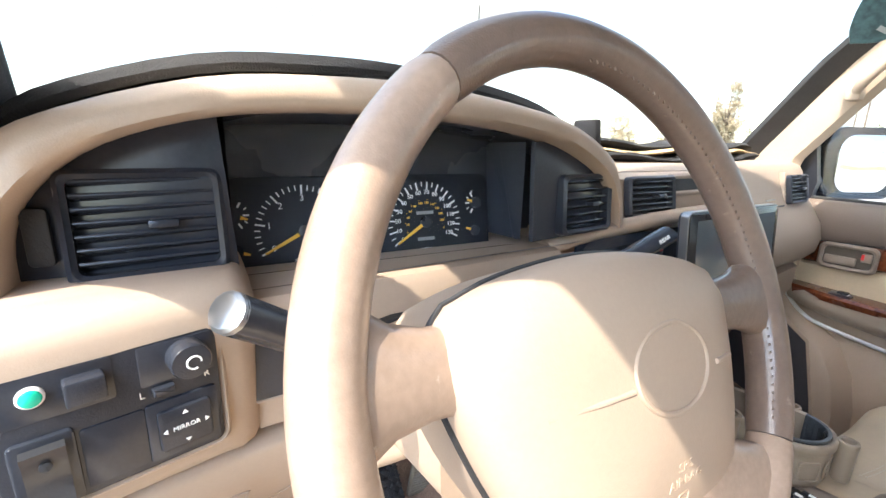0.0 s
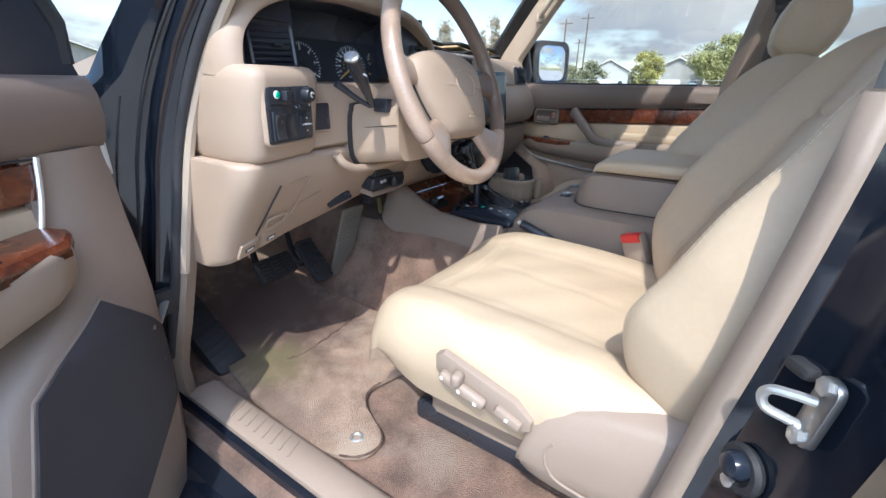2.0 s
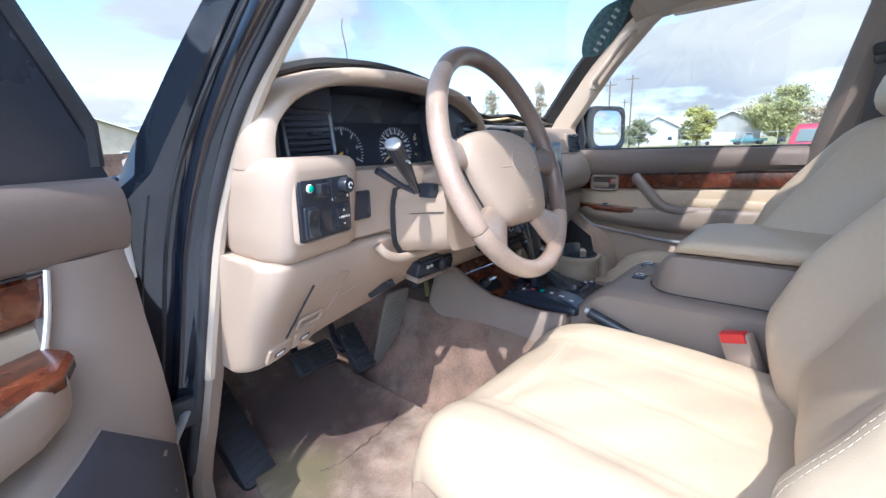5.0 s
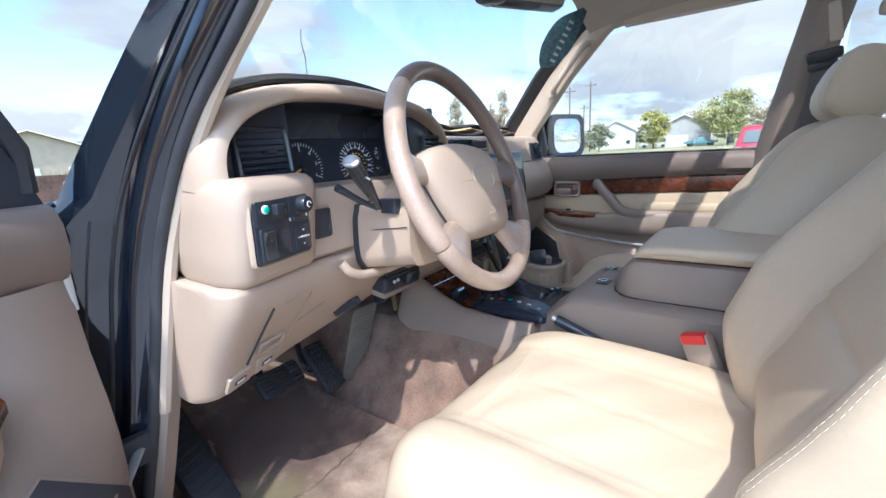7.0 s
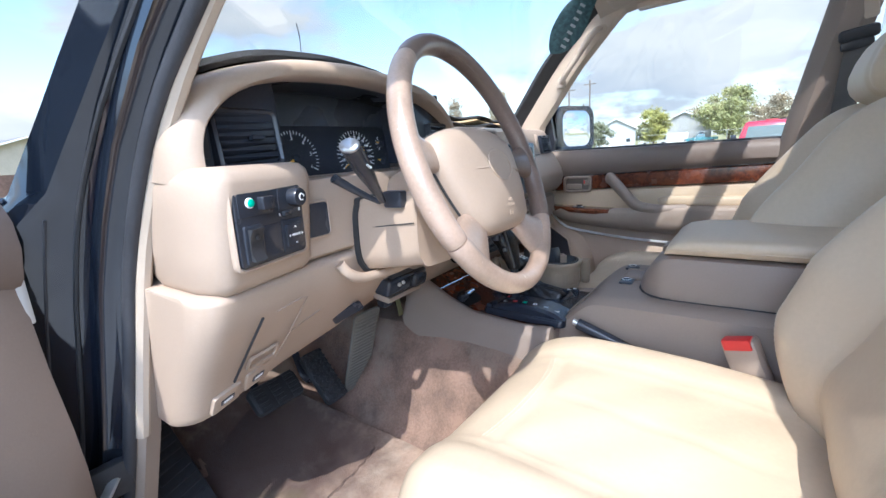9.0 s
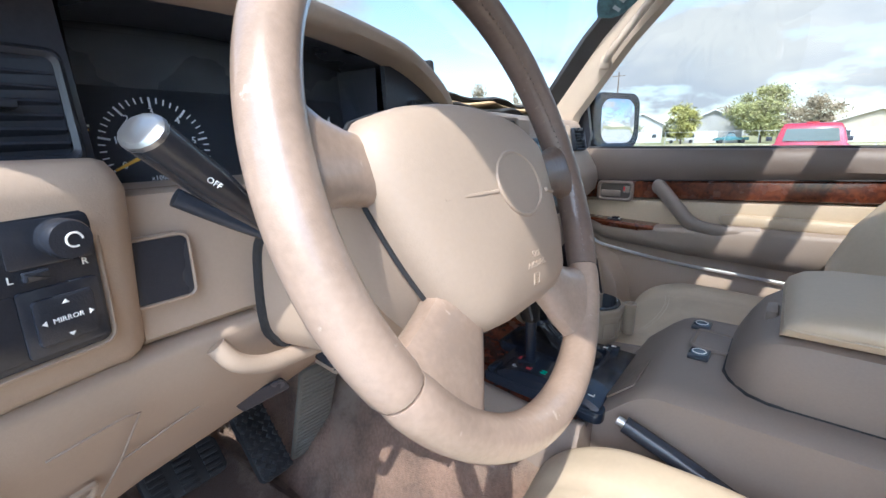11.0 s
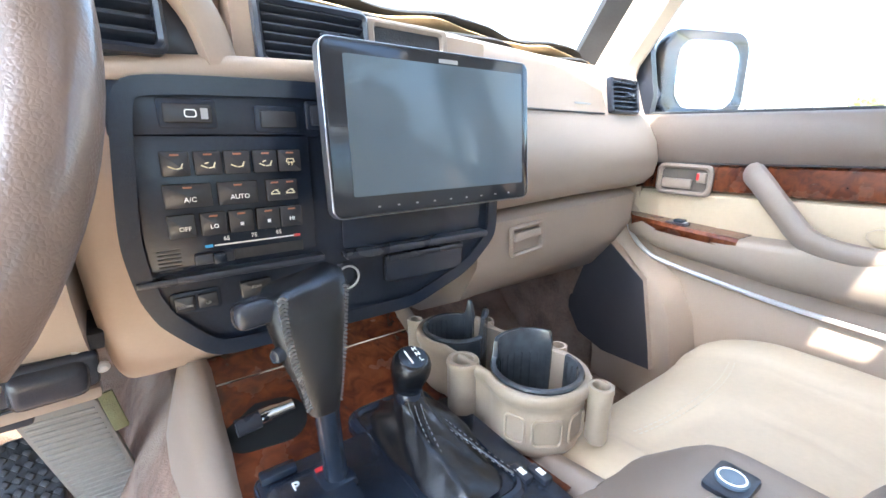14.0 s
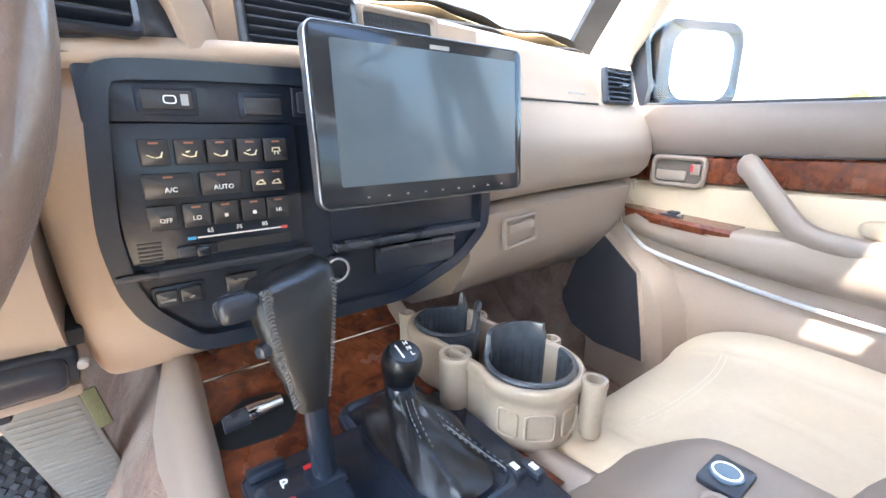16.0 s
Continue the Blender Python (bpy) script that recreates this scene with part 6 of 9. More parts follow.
for k in range(9):
    bm = bmesh.new()
    rbox(bm, HU @ Vector((-0.075 + k * 0.020, -0.0640, 0.0032)), (0.0024, 0.0004, 0.0014), 0)
    part("touch_mark", bm, GREY_PRINT, unit)
bm = bmesh.new()
rbox(bm, (0.10, 0.238, 1.275), (0.10, 0.04, 0.07), 0.005)
part("bracket", bm, BLACK, unit)



# ---- centre console ----
console = thing("centre_console", "taupe centre console with burl wood panel and padded armrest box", "console", (0, 0.1, FLOOR))
bm = bmesh.new()
rows = []
for y, zt, wt, wb, zb in ((0.405, 1.022, 0.136, 0.160, 0.955), (0.395, 1.040, 0.140, 0.165, 0.940), (0.37, 1.045, 0.142, 0.166, 0.925), (0.34, 1.040, 0.142, 0.166, 0.915), (0.28, 1.008, 0.142, 0.164, 0.900), (0.22, 0.985, 0.142, 0.164, 0.900), (0.10, 0.978, 0.146, 0.168, 0.888), (0.03, 0.985, 0.150, 0.172, 0.88)):
    rows.append([(-wb, y, zb), (-lerp(wt, wb, 0.75), y, lerp(zt, zb, 0.75)), (-wt - 0.004, y, zt - 0.022), (-wt + 0.008, y, zt + 0.006), (-wt + 0.022, y, zt + 0.006), (-wt + 0.03, y, zt - 0.006), (0, y, zt - 0.006), (wt - 0.03, y, zt - 0.006), (wt - 0.022, y, zt + 0.006), (wt - 0.008, y, zt + 0.006), (wt + 0.004, y, zt - 0.022), (lerp(wt, wb, 0.75), y, lerp(zt, zb, 0.75)), (wb, y, zb)])
loft(bm, rows, wrap=True, ends=True)
part("front_body", bm, CONSOLE, console, "taupe front part of the console", angle=70)
bm = bmesh.new()
rows = []
for y, z in ((0.372, 1.0455), (0.345, 1.0400), (0.30, 1.0165), (0.26, 0.9985), (0.22, 0.9870), (0.10, 0.9800), (0.045, 0.9850)):
    rows.append([(-0.118, y, z), (table(y, ((0.0, 0.116), (0.2, 0.118), (0.34, 0.136))), y, z)])
slab(bm, rows, (0, 0.002, -0.006))
wd = part("wood_panel", bm, WOOD, console, "glossy burl wood panel")
bm = bmesh.new()
tube(bm, [(x, 0.318, 1.0268) for x in (-0.114, 0.0, 0.116)], 0.0011, 6)
part("bright_line", bm, CHROME, wd)
TRM = axes((-0.082, 0.264, 1.0010), (1, -0.12, 0.0), (0.1, 1, 0.37))
bm = bmesh.new()
# no hollow here: a flat black plate paints the tray's inner shade
plate(bm, rrect(0.080, 0.052, 0.024), TRM, 0.0014, 0)
tr = part("tray", bm, plain("tray_shade", (0.002, 0.002, 0.002), 1.0), wd, "flat black plate for the shaded hollow of the open tray in the wood")
bm = bmesh.new()
tube(bm, [TRM @ Vector((-0.026, -0.002, 0.008)), TRM @ Vector((-0.004, 0.002, 0.008))], 0.0085, 12)
plug = solo("power_plug", bm, BLACK, "black and silver 12 volt plug lying in the tray", "plug")
bm = bmesh.new()
tube(bm, [TRM @ Vector((-0.004, 0.002, 0.008)), TRM @ Vector((0.008, 0.004, 0.008)), TRM @ Vector((0.016, 0.005, 0.008)), TRM @ Vector((0.028, 0.007, 0.008))], [0.0090, 0.0090, 0.0075, 0.0070], 12)
part("sleeve", bm, CHROME, plug, "bright metal sleeve")
# selector gate
GM = axes((-0.044, 0.120, 0.9955), (1, 0, 0), (0, 1, 0.02))
bm = bmesh.new()
plate(bm, rrect(0.128, 0.185, 0.010), GM @ Matrix.Translation((0, -0.012, -0.012)), 0.014, 0.003)
gate = part("selector_plate", bm, PANEL, console, "black gear selector plate")
bm = bmesh.new()
rows = []
for i in range(13):
    y = lerp(-0.098, 0.062, i / 12)
    rows.append([(x, y, 0.004 + 0.016 * math.sin(math.pi * i / 12) ** 0.6 - (0.006 if abs(x) > 0.033 else 0)) for x in (-0.036, -0.030, 0.0, 0.022)])
rows = [[GM @ Vector((x - 0.024, y, z)) for x, y, z in r] for r in rows]
slab(bm, rows, (0, 0, -0.014))
part("selector_slide", bm, PANEL, gate)
for k, (w, c) in enumerate((("P", WHITE), ("R", RED), ("N", GREEN_LENS), ("D", WHITE), ("2", WHITE), ("L", WHITE))):
    text(w, 0.013, GM @ Matrix.Translation((-0.040, 0.038 - k * 0.024, 0.0045 + 0.016 * math.sin(math.pi * (0.85 - k * 0.15)) ** 0.6)), c, gate, lift=0.0006)
bm = bmesh.new()
rbox(bm, GM @ Vector((-0.020, 0.040, 0.019)), (0.008, 0.004, 0.001), 0)
part("pointer", bm, RED, gate)
bm = bmesh.new()
rbox(bm, GM @ Vector((-0.046, 0.070, 0.006)), (0.030, 0.012, 0.008), 0.002)
part("release_cover", bm, PANEL, gate)
bm = bmesh.new()
plate(bm, rrect(0.214, 0.188, 0.012), axes((-0.003, 0.110, 0.9825), (1, 0, 0), (0, 1, 0.02)), 0.0115, 0.003)
plate(bm, rrect(0.096, 0.080, 0.020), axes((0.036, 0.200, 0.9845), (1, 0, 0), (0, 1, 0.02)), 0.0120, 0.003)
part("console_plate", bm, PANEL, console, "black plate that holds both levers")
# gear lever
gear = thing("gear_lever", "black leather automatic gear lever with stitched grip", "gear lever", (-0.062, 0.148, 1.01))
bm = bmesh.new()
tube(bm, [(-0.054, 0.148, 1.000), (-0.057, 0.147, 1.04), (-0.060, 0.147, 1.098)], [0.0098, 0.0094, 0.0092], 14)
part("rod", bm, PANEL, gear)
bm = bmesh.new()
rbox(bm, (-0.055, 0.149, 1.008), (0.030, 0.030, 0.014), 0.005)
part("rod_boot", bm, PANEL, gear)
bm = bmesh.new()
rows = []
for t, z, y, wl, wr, d in ((0, 1.072, 0.145, 0.013, 0.012, 0.012), (0.2, 1.095, 0.152, 0.019, 0.015, 0.015), (0.45, 1.125, 0.163, 0.029, 0.019, 0.018), (0.7, 1.155, 0.175, 0.036, 0.024, 0.021), (0.88, 1.176, 0.184, 0.040, 0.027, 0.023), (0.97, 1.186, 0.189, 0.037, 0.025, 0.020), (1.0, 1.190, 0.191, 0.026, 0.017, 0.012)):
    ring = []
    for k in range(24):
        a = 2 * math.pi * k / 24
        ca, sa = math.cos(a), math.sin(a)
        ring.append((-0.062 + 0.008 * t + 0.95 * (wr if ca > 0 else wl) * math.copysign(abs(ca) ** 0.65, ca), y - 0.012 * t + d * math.copysign(abs(sa) ** 0.65, sa), 1.083 + (z - 1.072) * 0.795 + 0.006 * ca * t))
    rows.append(ring)
loft(bm, rows, wrap=True, ends=True)
grip = part("grip", bm, BLACK_LEATHER, gear, angle=60)
for side in (-1, 1):
    bm = bmesh.new()
    for i in range(30):
        t = i / 29
        z = lerp(1.103, 1.183, t)
        w = table(t, ((0, 0.016), (0.2, 0.0205), (0.45, 0.029), (0.7, 0.035), (1, 0.039))) if side < 0 else table(t, ((0, 0.0125), (0.45, 0.019), (1, 0.0265)))
        y = lerp(0.147, 0.187, t) - table(t, ((0, 0.0105), (0.45, 0.0165), (1, 0.020)))
        for q in (-1, 1):
            rbox(bm, (-0.062 + 0.008 * t + side * w * 0.70 + q * 0.0016, y - 0.012 * t + abs(q) * 0.0004, z - 0.013), (0.0046, 0.0020, 0.0018), 0.0005, pose(0, 0, 0, 0, q * 40, 0))
    tagged(part("stitching", bm, plain("grey_thread", (0.11, 0.11, 0.112), 0.35) if side < 0 else bpy.data.materials["grey_thread"], grip), kind="stuff")
bm = bmesh.new()
rbox(bm, (-0.099, 0.165, 1.161), (0.028, 0.019, 0.019), 0.0065, pose(0, 0, 0, 0, 0, 10), 3)
part("release_button", bm, SATIN, gear, "black release button")
bm = bmesh.new()
tube(bm, [(-0.084, 0.154, 1.131), (-0.091, 0.152, 1.130), (-0.0925, 0.1515, 1.130)], [0.0062, 0.0056, 0.004], 12)
part("overdrive_button", bm, SATIN, gear)
# transfer lever with its boot
BM = axes((0.033, 0.158, 0.9962), (1, 0, 0), (0, 1, 0.02))
bm = bmesh.new()
frame_plate(bm, rrect(0.088, 0.180, 0.016), rrect(0.076, 0.160, 0.012), BM @ Matrix.Translation((0.004, -0.010, -0.008)), 0.0105, 0.003)
part("boot_frame", bm, PANEL, console, "black frame round the lever boot")
transfer = thing("transfer_lever", "black transfer lever with leather boot and marked knob", "gear lever", (0.055, 0.14, 0.99))
bm = bmesh.new()
rows = []
for t, cx, cy, z, wx, wy in ((0, 0.005, -0.010, 0.000, 0.040, 0.080), (0.06, 0.005, -0.010, 0.006, 0.039, 0.078), (0.12, 0.005, -0.008, 0.011, 0.036, 0.068), (0.2, 0.004, -0.005, 0.014, 0.032, 0.056), (0.3, 0.003, -0.001, 0.019, 0.027, 0.044), (0.4, 0.002, 0.002, 0.023, 0.023, 0.034), (0.5, 0.001, 0.005, 0.027, 0.0195, 0.027), (0.6, 0.0, 0.008, 0.031, 0.017, 0.022), (0.7, -0.001, 0.010, 0.035, 0.0150, 0.018), (0.85, -0.002, 0.013, 0.041, 0.0130, 0.0145), (1.0, -0.003, 0.015, 0.048, 0.0118, 0.0122)):
    ring = []
    for k in range(72):
        a = 2 * math.pi * k / 72
        fold = 1 + 0.17 * math.sin(math.pi * min(1, t * 1.05)) ** 0.7 * (1 - 2 * abs(math.sin(3.5 * a + 1.6 * t)) ** 0.7) + 0.07 * math.sin(a * 9 - 9 * t) * (1 - t) * min(1, 6 * t)
        ring.append(BM @ Vector((cx + wx * fold * math.copysign(abs(math.cos(a)) ** 0.7, math.cos(a)), cy + wy * fold * math.copysign(abs(math.sin(a)) ** 0.7, math.sin(a)), z + 0.006 * math.sin(3 * a + 6 * t) * (1 - t))))
    rows.append(ring)
loft(bm, rows, wrap=True, ends=True)
boot = part("boot", bm, BLACK_LEATHER, transfer, "creased black leather boot", angle=60)
def boot_seam(pts):
    """A raised seam with a row of stitches on both sides."""
    line = smooth_line([BM @ Vector(p) for p in pts], 9)
    bm = bmesh.new()
    tube(bm, line, 0.0013, 6)
    part("seam", bm, BLACK_LEATHER, boot)
    bm = bmesh.new()
    for a, b in zip(line[::2], line[1::2]):
        d = (b - a).normalized()
        side = d.cross(Vector((0, 0, 1))).normalized() * 0.0030
        for q in (-1, 1):
            rbox(bm, a + side * q + Vector((0, 0, 0.0006)), (0.0030, 0.0009, 0.0007), 0, d.to_track_quat("X", "Z").to_matrix().to_4x4())
    tagged(part("stitching", bm, bpy.data.materials["grey_thread"], boot), kind="stuff")


boot_seam(((-0.012, -0.088, 0.004), (-0.009, -0.060, 0.013), (-0.007, -0.034, 0.022), (-0.005, -0.012, 0.033), (-0.003, 0.001, 0.044)))
boot_seam(((0.043, -0.082, 0.004), (0.032, -0.056, 0.012), (0.022, -0.030, 0.020), (0.014, -0.010, 0.028), (0.006, 0.004, 0.040)))
bm = bmesh.new()
lathe(bm, [(0.0128, 0.0), (0.0136, 0.003), (0.0136, 0.008), (0.0122, 0.011)], BM @ Matrix.Translation((-0.003, 0.015, 0.040)), 18)
part("collar", bm, PANEL, transfer)
bm = bmesh.new()
KT = Vector((0.033, 0.172, 1.073))
lathe(bm, [(0.0118, -0.042), (0.0124, -0.036), (0.0140, -0.028), (0.0172, -0.016), (0.0192, -0.006), (0.0188, 0.002), (0.0165, 0.007), (0.0135, 0.0095), (0.001, 0.0105)], axes(KT, (1, 0, 0), (0, 0.90, 0.30)), 24)
part("knob", bm, BLACK_LEATHER, transfer)
kt = axes(KT, (1, 0, 0), (0, 0.90, 0.30)) @ Matrix.Translation((0, 0, 0.0105))
bm = bmesh.new()
lathe(bm, [(0.0145, -0.006), (0.0135, -0.0008), (0.002, 0.0008)], kt, 20)
part("knob_cap", bm, SATIN, transfer)
for dx, dy, w in ((0.0045, 0.0065, "H"), (0.0045, 0.0, "N"), (0.0045, -0.0070, "L")):
    text(w, 0.0062, kt @ Matrix.Translation((dx, dy, 0.0012)), WHITE, transfer)
bm = bmesh.new()
tube(bm, [kt @ Vector(p) for p in ((-0.005, 0.008, 0.0006), (-0.005, -0.008, 0.0006))], 0.0009, 6)
part("shift_line", bm, WHITE, transfer)
for k, x in enumerate((0.084, 0.097)):
    bm = bmesh.new()
    rbox(bm, (x, 0.075 - k * 0.010, 0.992), (0.011, 0.022, 0.012), 0.002)
    sb = part("lock_button", bm, BLACK, console, "small black switch with white mark")
    bm = bmesh.new()
    rbox(bm, (x, 0.074 - k * 0.010, 0.9983), (0.005, 0.008, 0.0006), 0)
    part("mark", bm, WHITE, sb)

# ---- armrest box ----
bm = bmesh.new()
rows = []
for y, zt in ((0.044, 0.972), (0.034, 0.986), (0.014, 1.006), (-0.008, 1.028), (-0.024, 1.041), (-0.036, 1.0465), (-0.05, 1.049), (-0.12, 1.050), (-0.30, 1.051), (-0.55, 1.051)):
    rows.append([(-0.105, y, 0.72), (-0.098, y, 0.95), (-0.092, y, zt - 0.012), (-0.082, y, zt - 0.003), (-0.066, y, zt), (0.180, y, zt), (0.196, y, zt - 0.003), (0.204, y, zt - 0.012), (0.208, y, 0.95), (0.212, y, 0.72)])
loft(bm, rows, wrap=True, ends=True)
box_body = part("box_body", bm, CONSOLE, console, "taupe armrest box")
bm = bmesh.new()
rows = []
for y, ins, z1 in ((-0.103, 0.060, 1.067), (-0.108, 0.042, 1.079), (-0.118, 0.024, 1.097), (-0.132, 0.010, 1.117), (-0.150, 0.002, 1.129), (-0.17, 0.0, 1.132), (-0.35, 0.0, 1.132), (-0.54, 0.0, 1.132)):
    z0 = 1.053
    a, b = -0.052 + ins, 0.182 - ins
    rows.append([(a, y, z0), (a - 0.002, y, (z0 + z1) / 2), (a + 0.006, y, z1 - 0.004), (a + 0.014, y, z1), (b - 0.014, y, z1), (b - 0.006, y, z1 - 0.004), (b + 0.002, y, (z0 + z1) / 2), (b, y, z0)])
loft(bm, rows, wrap=True, ends=True)
lid = part("lid", bm, CONSOLE, console, "taupe armrest lid")
bm = bmesh.new()
loft(bm, [[(-0.0535 + i, y, 1.0495), (-0.0535 + i, y, 1.0536), (0.1835 - i, y, 1.0536), (0.1835 - i, y, 1.0495)] for y, i in ((-0.1005, 0.060), (-0.110, 0.036), (-0.130, 0.011), (-0.152, 0.002), (-0.54, 0.0))], wrap=True, ends=True)
part("lid_gap", bm, RUBBER, lid, "dark gap under the lid")
bm = bmesh.new()
rows = []
for y, z1, s in ((-0.150, 1.138, 0.90), (-0.155, 1.152, 0.95), (-0.170, 1.163, 0.985), (-0.20, 1.169, 1.0), (-0.30, 1.172, 1.0), (-0.45, 1.172, 1.0), (-0.54, 1.166, 1.0)):
    ring = []
    for k in range(24):
        a = 2 * math.pi * k / 24
        ring.append((0.064 + s * 0.118 * math.copysign(abs(math.cos(a)) ** 0.35, math.cos(a)), y, 1.133 + (z1 - 1.133) * (0.5 + 0.5 * math.copysign(abs(math.sin(a)) ** 0.5, math.sin(a)))))
    rows.append(ring)
loft(bm, rows, wrap=True, ends=True)
pad_rest = part("armrest_pad", bm, LEATHER, console, "cream leather armrest pad", angle=60)
bm = bmesh.new()
tube(bm, smooth_line([(-0.054, -0.54, 1.147), (-0.0545, -0.30, 1.148), (-0.0545, -0.19, 1.147), (-0.050, -0.160, 1.146), (-0.030, -0.1535, 1.145), (0.064, -0.1530, 1.145), (0.158, -0.1535, 1.145), (0.178, -0.160, 1.146), (0.1825, -0.19, 1.147), (0.1825, -0.30, 1.148), (0.182, -0.54, 1.147)], 4), 0.0013, 6)
part("piping", bm, LEATHER, pad_rest)
bm = bmesh.new()
rbox(bm, (0.064, -0.141, 1.125), (0.044, 0.014, 0.016), 0.004)
part("lid_latch", bm, CONSOLE, lid)
bm = bmesh.new()
plate(bm, rrect(0.066, 0.048, 0.010), axes((0.092, -0.080, 1.0505), (1, 0, 0), (0, 1, 0.02)), 0.002, 0.0006)
part("coin_recess", bm, CONSOLE, box_body)
bm = bmesh.new()
frame_plate(bm, rrect(0.074, 0.056, 0.012), rrect(0.062, 0.044, 0.009), axes((0.092, -0.080, 1.050), (1, 0, 0), (0, 1, 0.02)), 0.005, 0.002)
part("recess_rim", bm, CONSOLE, box_body)
bm = bmesh.new()
plate(bm, rrect(0.085, 0.050, 0.006), axes((-0.028, 0.004, 1.0170), (1, 0, 0), (0, 1, -0.95)), 0.0022, 0.0008)
part("perforated_panel", bm, perforated("perforated_taupe"), box_body, "finely perforated panel")
for x, y in ((0.038, -0.069), (0.150, -0.056)):
    m = axes((x, y, 1.0490), (1, 0, 0), (0, 1, -0.02))
    bm = bmesh.new()
    plate(bm, rrect(0.036, 0.026, 0.004), m, 0.004, 0.001)
    hb = part("seat_heater_switch", bm, BLACK, box_body, "black seat heater switch")
    bm = bmesh.new()
    lathe(bm, [(0.0105, 0.004), (0.0105, 0.006), (0.0095, 0.0066), (0.001, 0.0066)], m, 20)
    part("switch_disc", bm, plain("disc_blue_grey", (0.12, 0.16, 0.20), 0.25) if x < 0.1 else bpy.data.materials["disc_blue_grey"], hb)
    bm = bmesh.new()
    tube(bm, [m @ Vector((0.0085 * math.cos(2 * math.pi * k / 20), 0.0085 * math.sin(2 * math.pi * k / 20), 0.0066)) for k in range(20)], 0.0008, 5, closed=True)
    part("switch_ring", bm, WHITE, hb)
# handbrake beside the driver's seat
hbk = thing("handbrake", "black handbrake lever beside the console", "handbrake", (-0.118, -0.05, 0.9))
bm = bmesh.new()
tube(bm, smooth_line([(-0.114, -0.19, 0.935), (-0.113, -0.08, 0.978), (-0.112, -0.015, 1.000)], 4), 0.011, 12)
part("grip", bm, SATIN, hbk)
bm = bmesh.new()
tube(bm, [(-0.112, -0.015, 1.000), (-0.112, -0.006, 1.003)], 0.006, 10)
part("button", bm, STEEL, hbk)

# ---- cup holder ----
cup = thing("cup_holder", "tan plastic double cup holder with clear dark inserts", "cup holder", (0.15, 0.2, 0.975))


FAR, NEAR = (0.139, 0.241, 0.0425), (0.151, 0.122, 0.0485)


def cup_outline(grow):
    """The outline of two rings joined by a waist."""
    pts = []
    for (x, y, r), a0 in ((FAR, -26), (NEAR, 154)):
        for k in range(28):
            a = radians(a0 + k * (240 / 27))
            pts.append((x + (r + grow) * math.cos(a), y + (r + grow) * math.sin(a)))
    return pts


CZ = axes((0, 0, 0.981), (1, 0, 0), (0, 1, 0))
CUPTAN = mat("tan_cup_plastic", (0.335, 0.262, 0.195), 0.42, var=0.10, scale=12, grain=700, bump=0.1)
INSERT = mat("smoky_insert", (0.050, 0.056, 0.064), 0.15, var=0.35, scale=25, grain=300, bump=0.05)
bm = bmesh.new()
loft(bm, [[CZ @ Vector((x, y, z)) for x, y in cup_outline(g)] for z, g in ((0.0, -0.008), (0.002, -0.003), (0.008, -0.001), (0.050, 0.001), (0.056, 0.002), (0.060, 0.005), (0.068, 0.0055), (0.071, 0.004), (0.072, 0.001), (0.070, -0.003), (0.012, -0.006))], wrap=True, ends=True)
cb = part("body", bm, CUPTAN, cup, angle=50)
for x, y, r, z0 in ((0.100, 0.178, 0.0165, 0.006), (0.176, 0.064, 0.0115, 0.012), (0.206, 0.140, 0.0095, 0.03), (0.184, 0.236, 0.0095, 0.03), (0.112, 0.290, 0.0095, 0.03)):
    bm = bmesh.new()
    lathe(bm, [(r * 0.8, z0), (r * 0.93, z0 + 0.003), (r, 0.064), (r * 1.06, 0.067), (r * 1.06, 0.070), (r, 0.0725), (r * 0.72, 0.0725), (r * 0.66, 0.068), (r * 0.62, z0 + 0.01), (0.001, z0 + 0.01)], CZ @ Matrix.Translation((x, y, 0.0)), 22)
    part("pen_socket", bm, CUPTAN, cup)
for (x, y, r), slot, tall in ((FAR, 2, ((-78, -10), (14, 34))), (NEAR, 8, ((18, 128),))):
    bm = bmesh.new()
    rows = []
    n = 72
    for k in range(n + 1):
        a = slot + 12 + k * (336 / n)
        b = (a + 180) % 360 - 180
        up = max([0.0] + [min(1.0, max(0.0, (b - lo) / 6), ) * min(1.0, max(0.0, (hi - b) / 6)) for lo, hi in tall])
        d = Vector((math.cos(radians(a)), math.sin(radians(a)), 0))
        c = Vector((x, y, 0.981))
        top = 0.0745 + 0.020 * up
        rr = r - 0.004
        rows.append([c + d * rr + Vector((0, 0, 0.013)), c + d * rr + Vector((0, 0, 0.070)), c + d * (rr + 0.0025 * (1 - up)) + Vector((0, 0, top - 0.002)), c + d * (rr + 0.001) + Vector((0, 0, top)), c + d * (rr - 0.003) + Vector((0, 0, top)), c + d * (rr - 0.004) + Vector((0, 0, top - 0.003)), c + d * (rr - 0.0045) + Vector((0, 0, 0.013))])
    loft(bm, rows, wrap=True, ends=True)
    ins = part("insert", bm, INSERT, cup, "smoky grey cup insert with an open slot")
    for k in range(26):
        a = radians(slot + 18 + k * (324 / 25))
        d = Vector((math.cos(a), math.sin(a), 0))
        bm = bmesh.new()
        tube(bm, [Vector((x, y, 0.997)) + d * (r - 0.0085), Vector((x, y, 1.049)) + d * (r - 0.0083)], 0.0008, 5)
        part("rib", bm, INSERT, ins)
    bm = bmesh.new()
    lathe(bm, [(0.001, 0.0125), (r - 0.008, 0.0125), (r - 0.008, 0.0145), (0.001, 0.0145)], CZ @ Matrix.Translation((x, y, 0.0)), 28)
    part("insert_floor", bm, INSERT, ins)
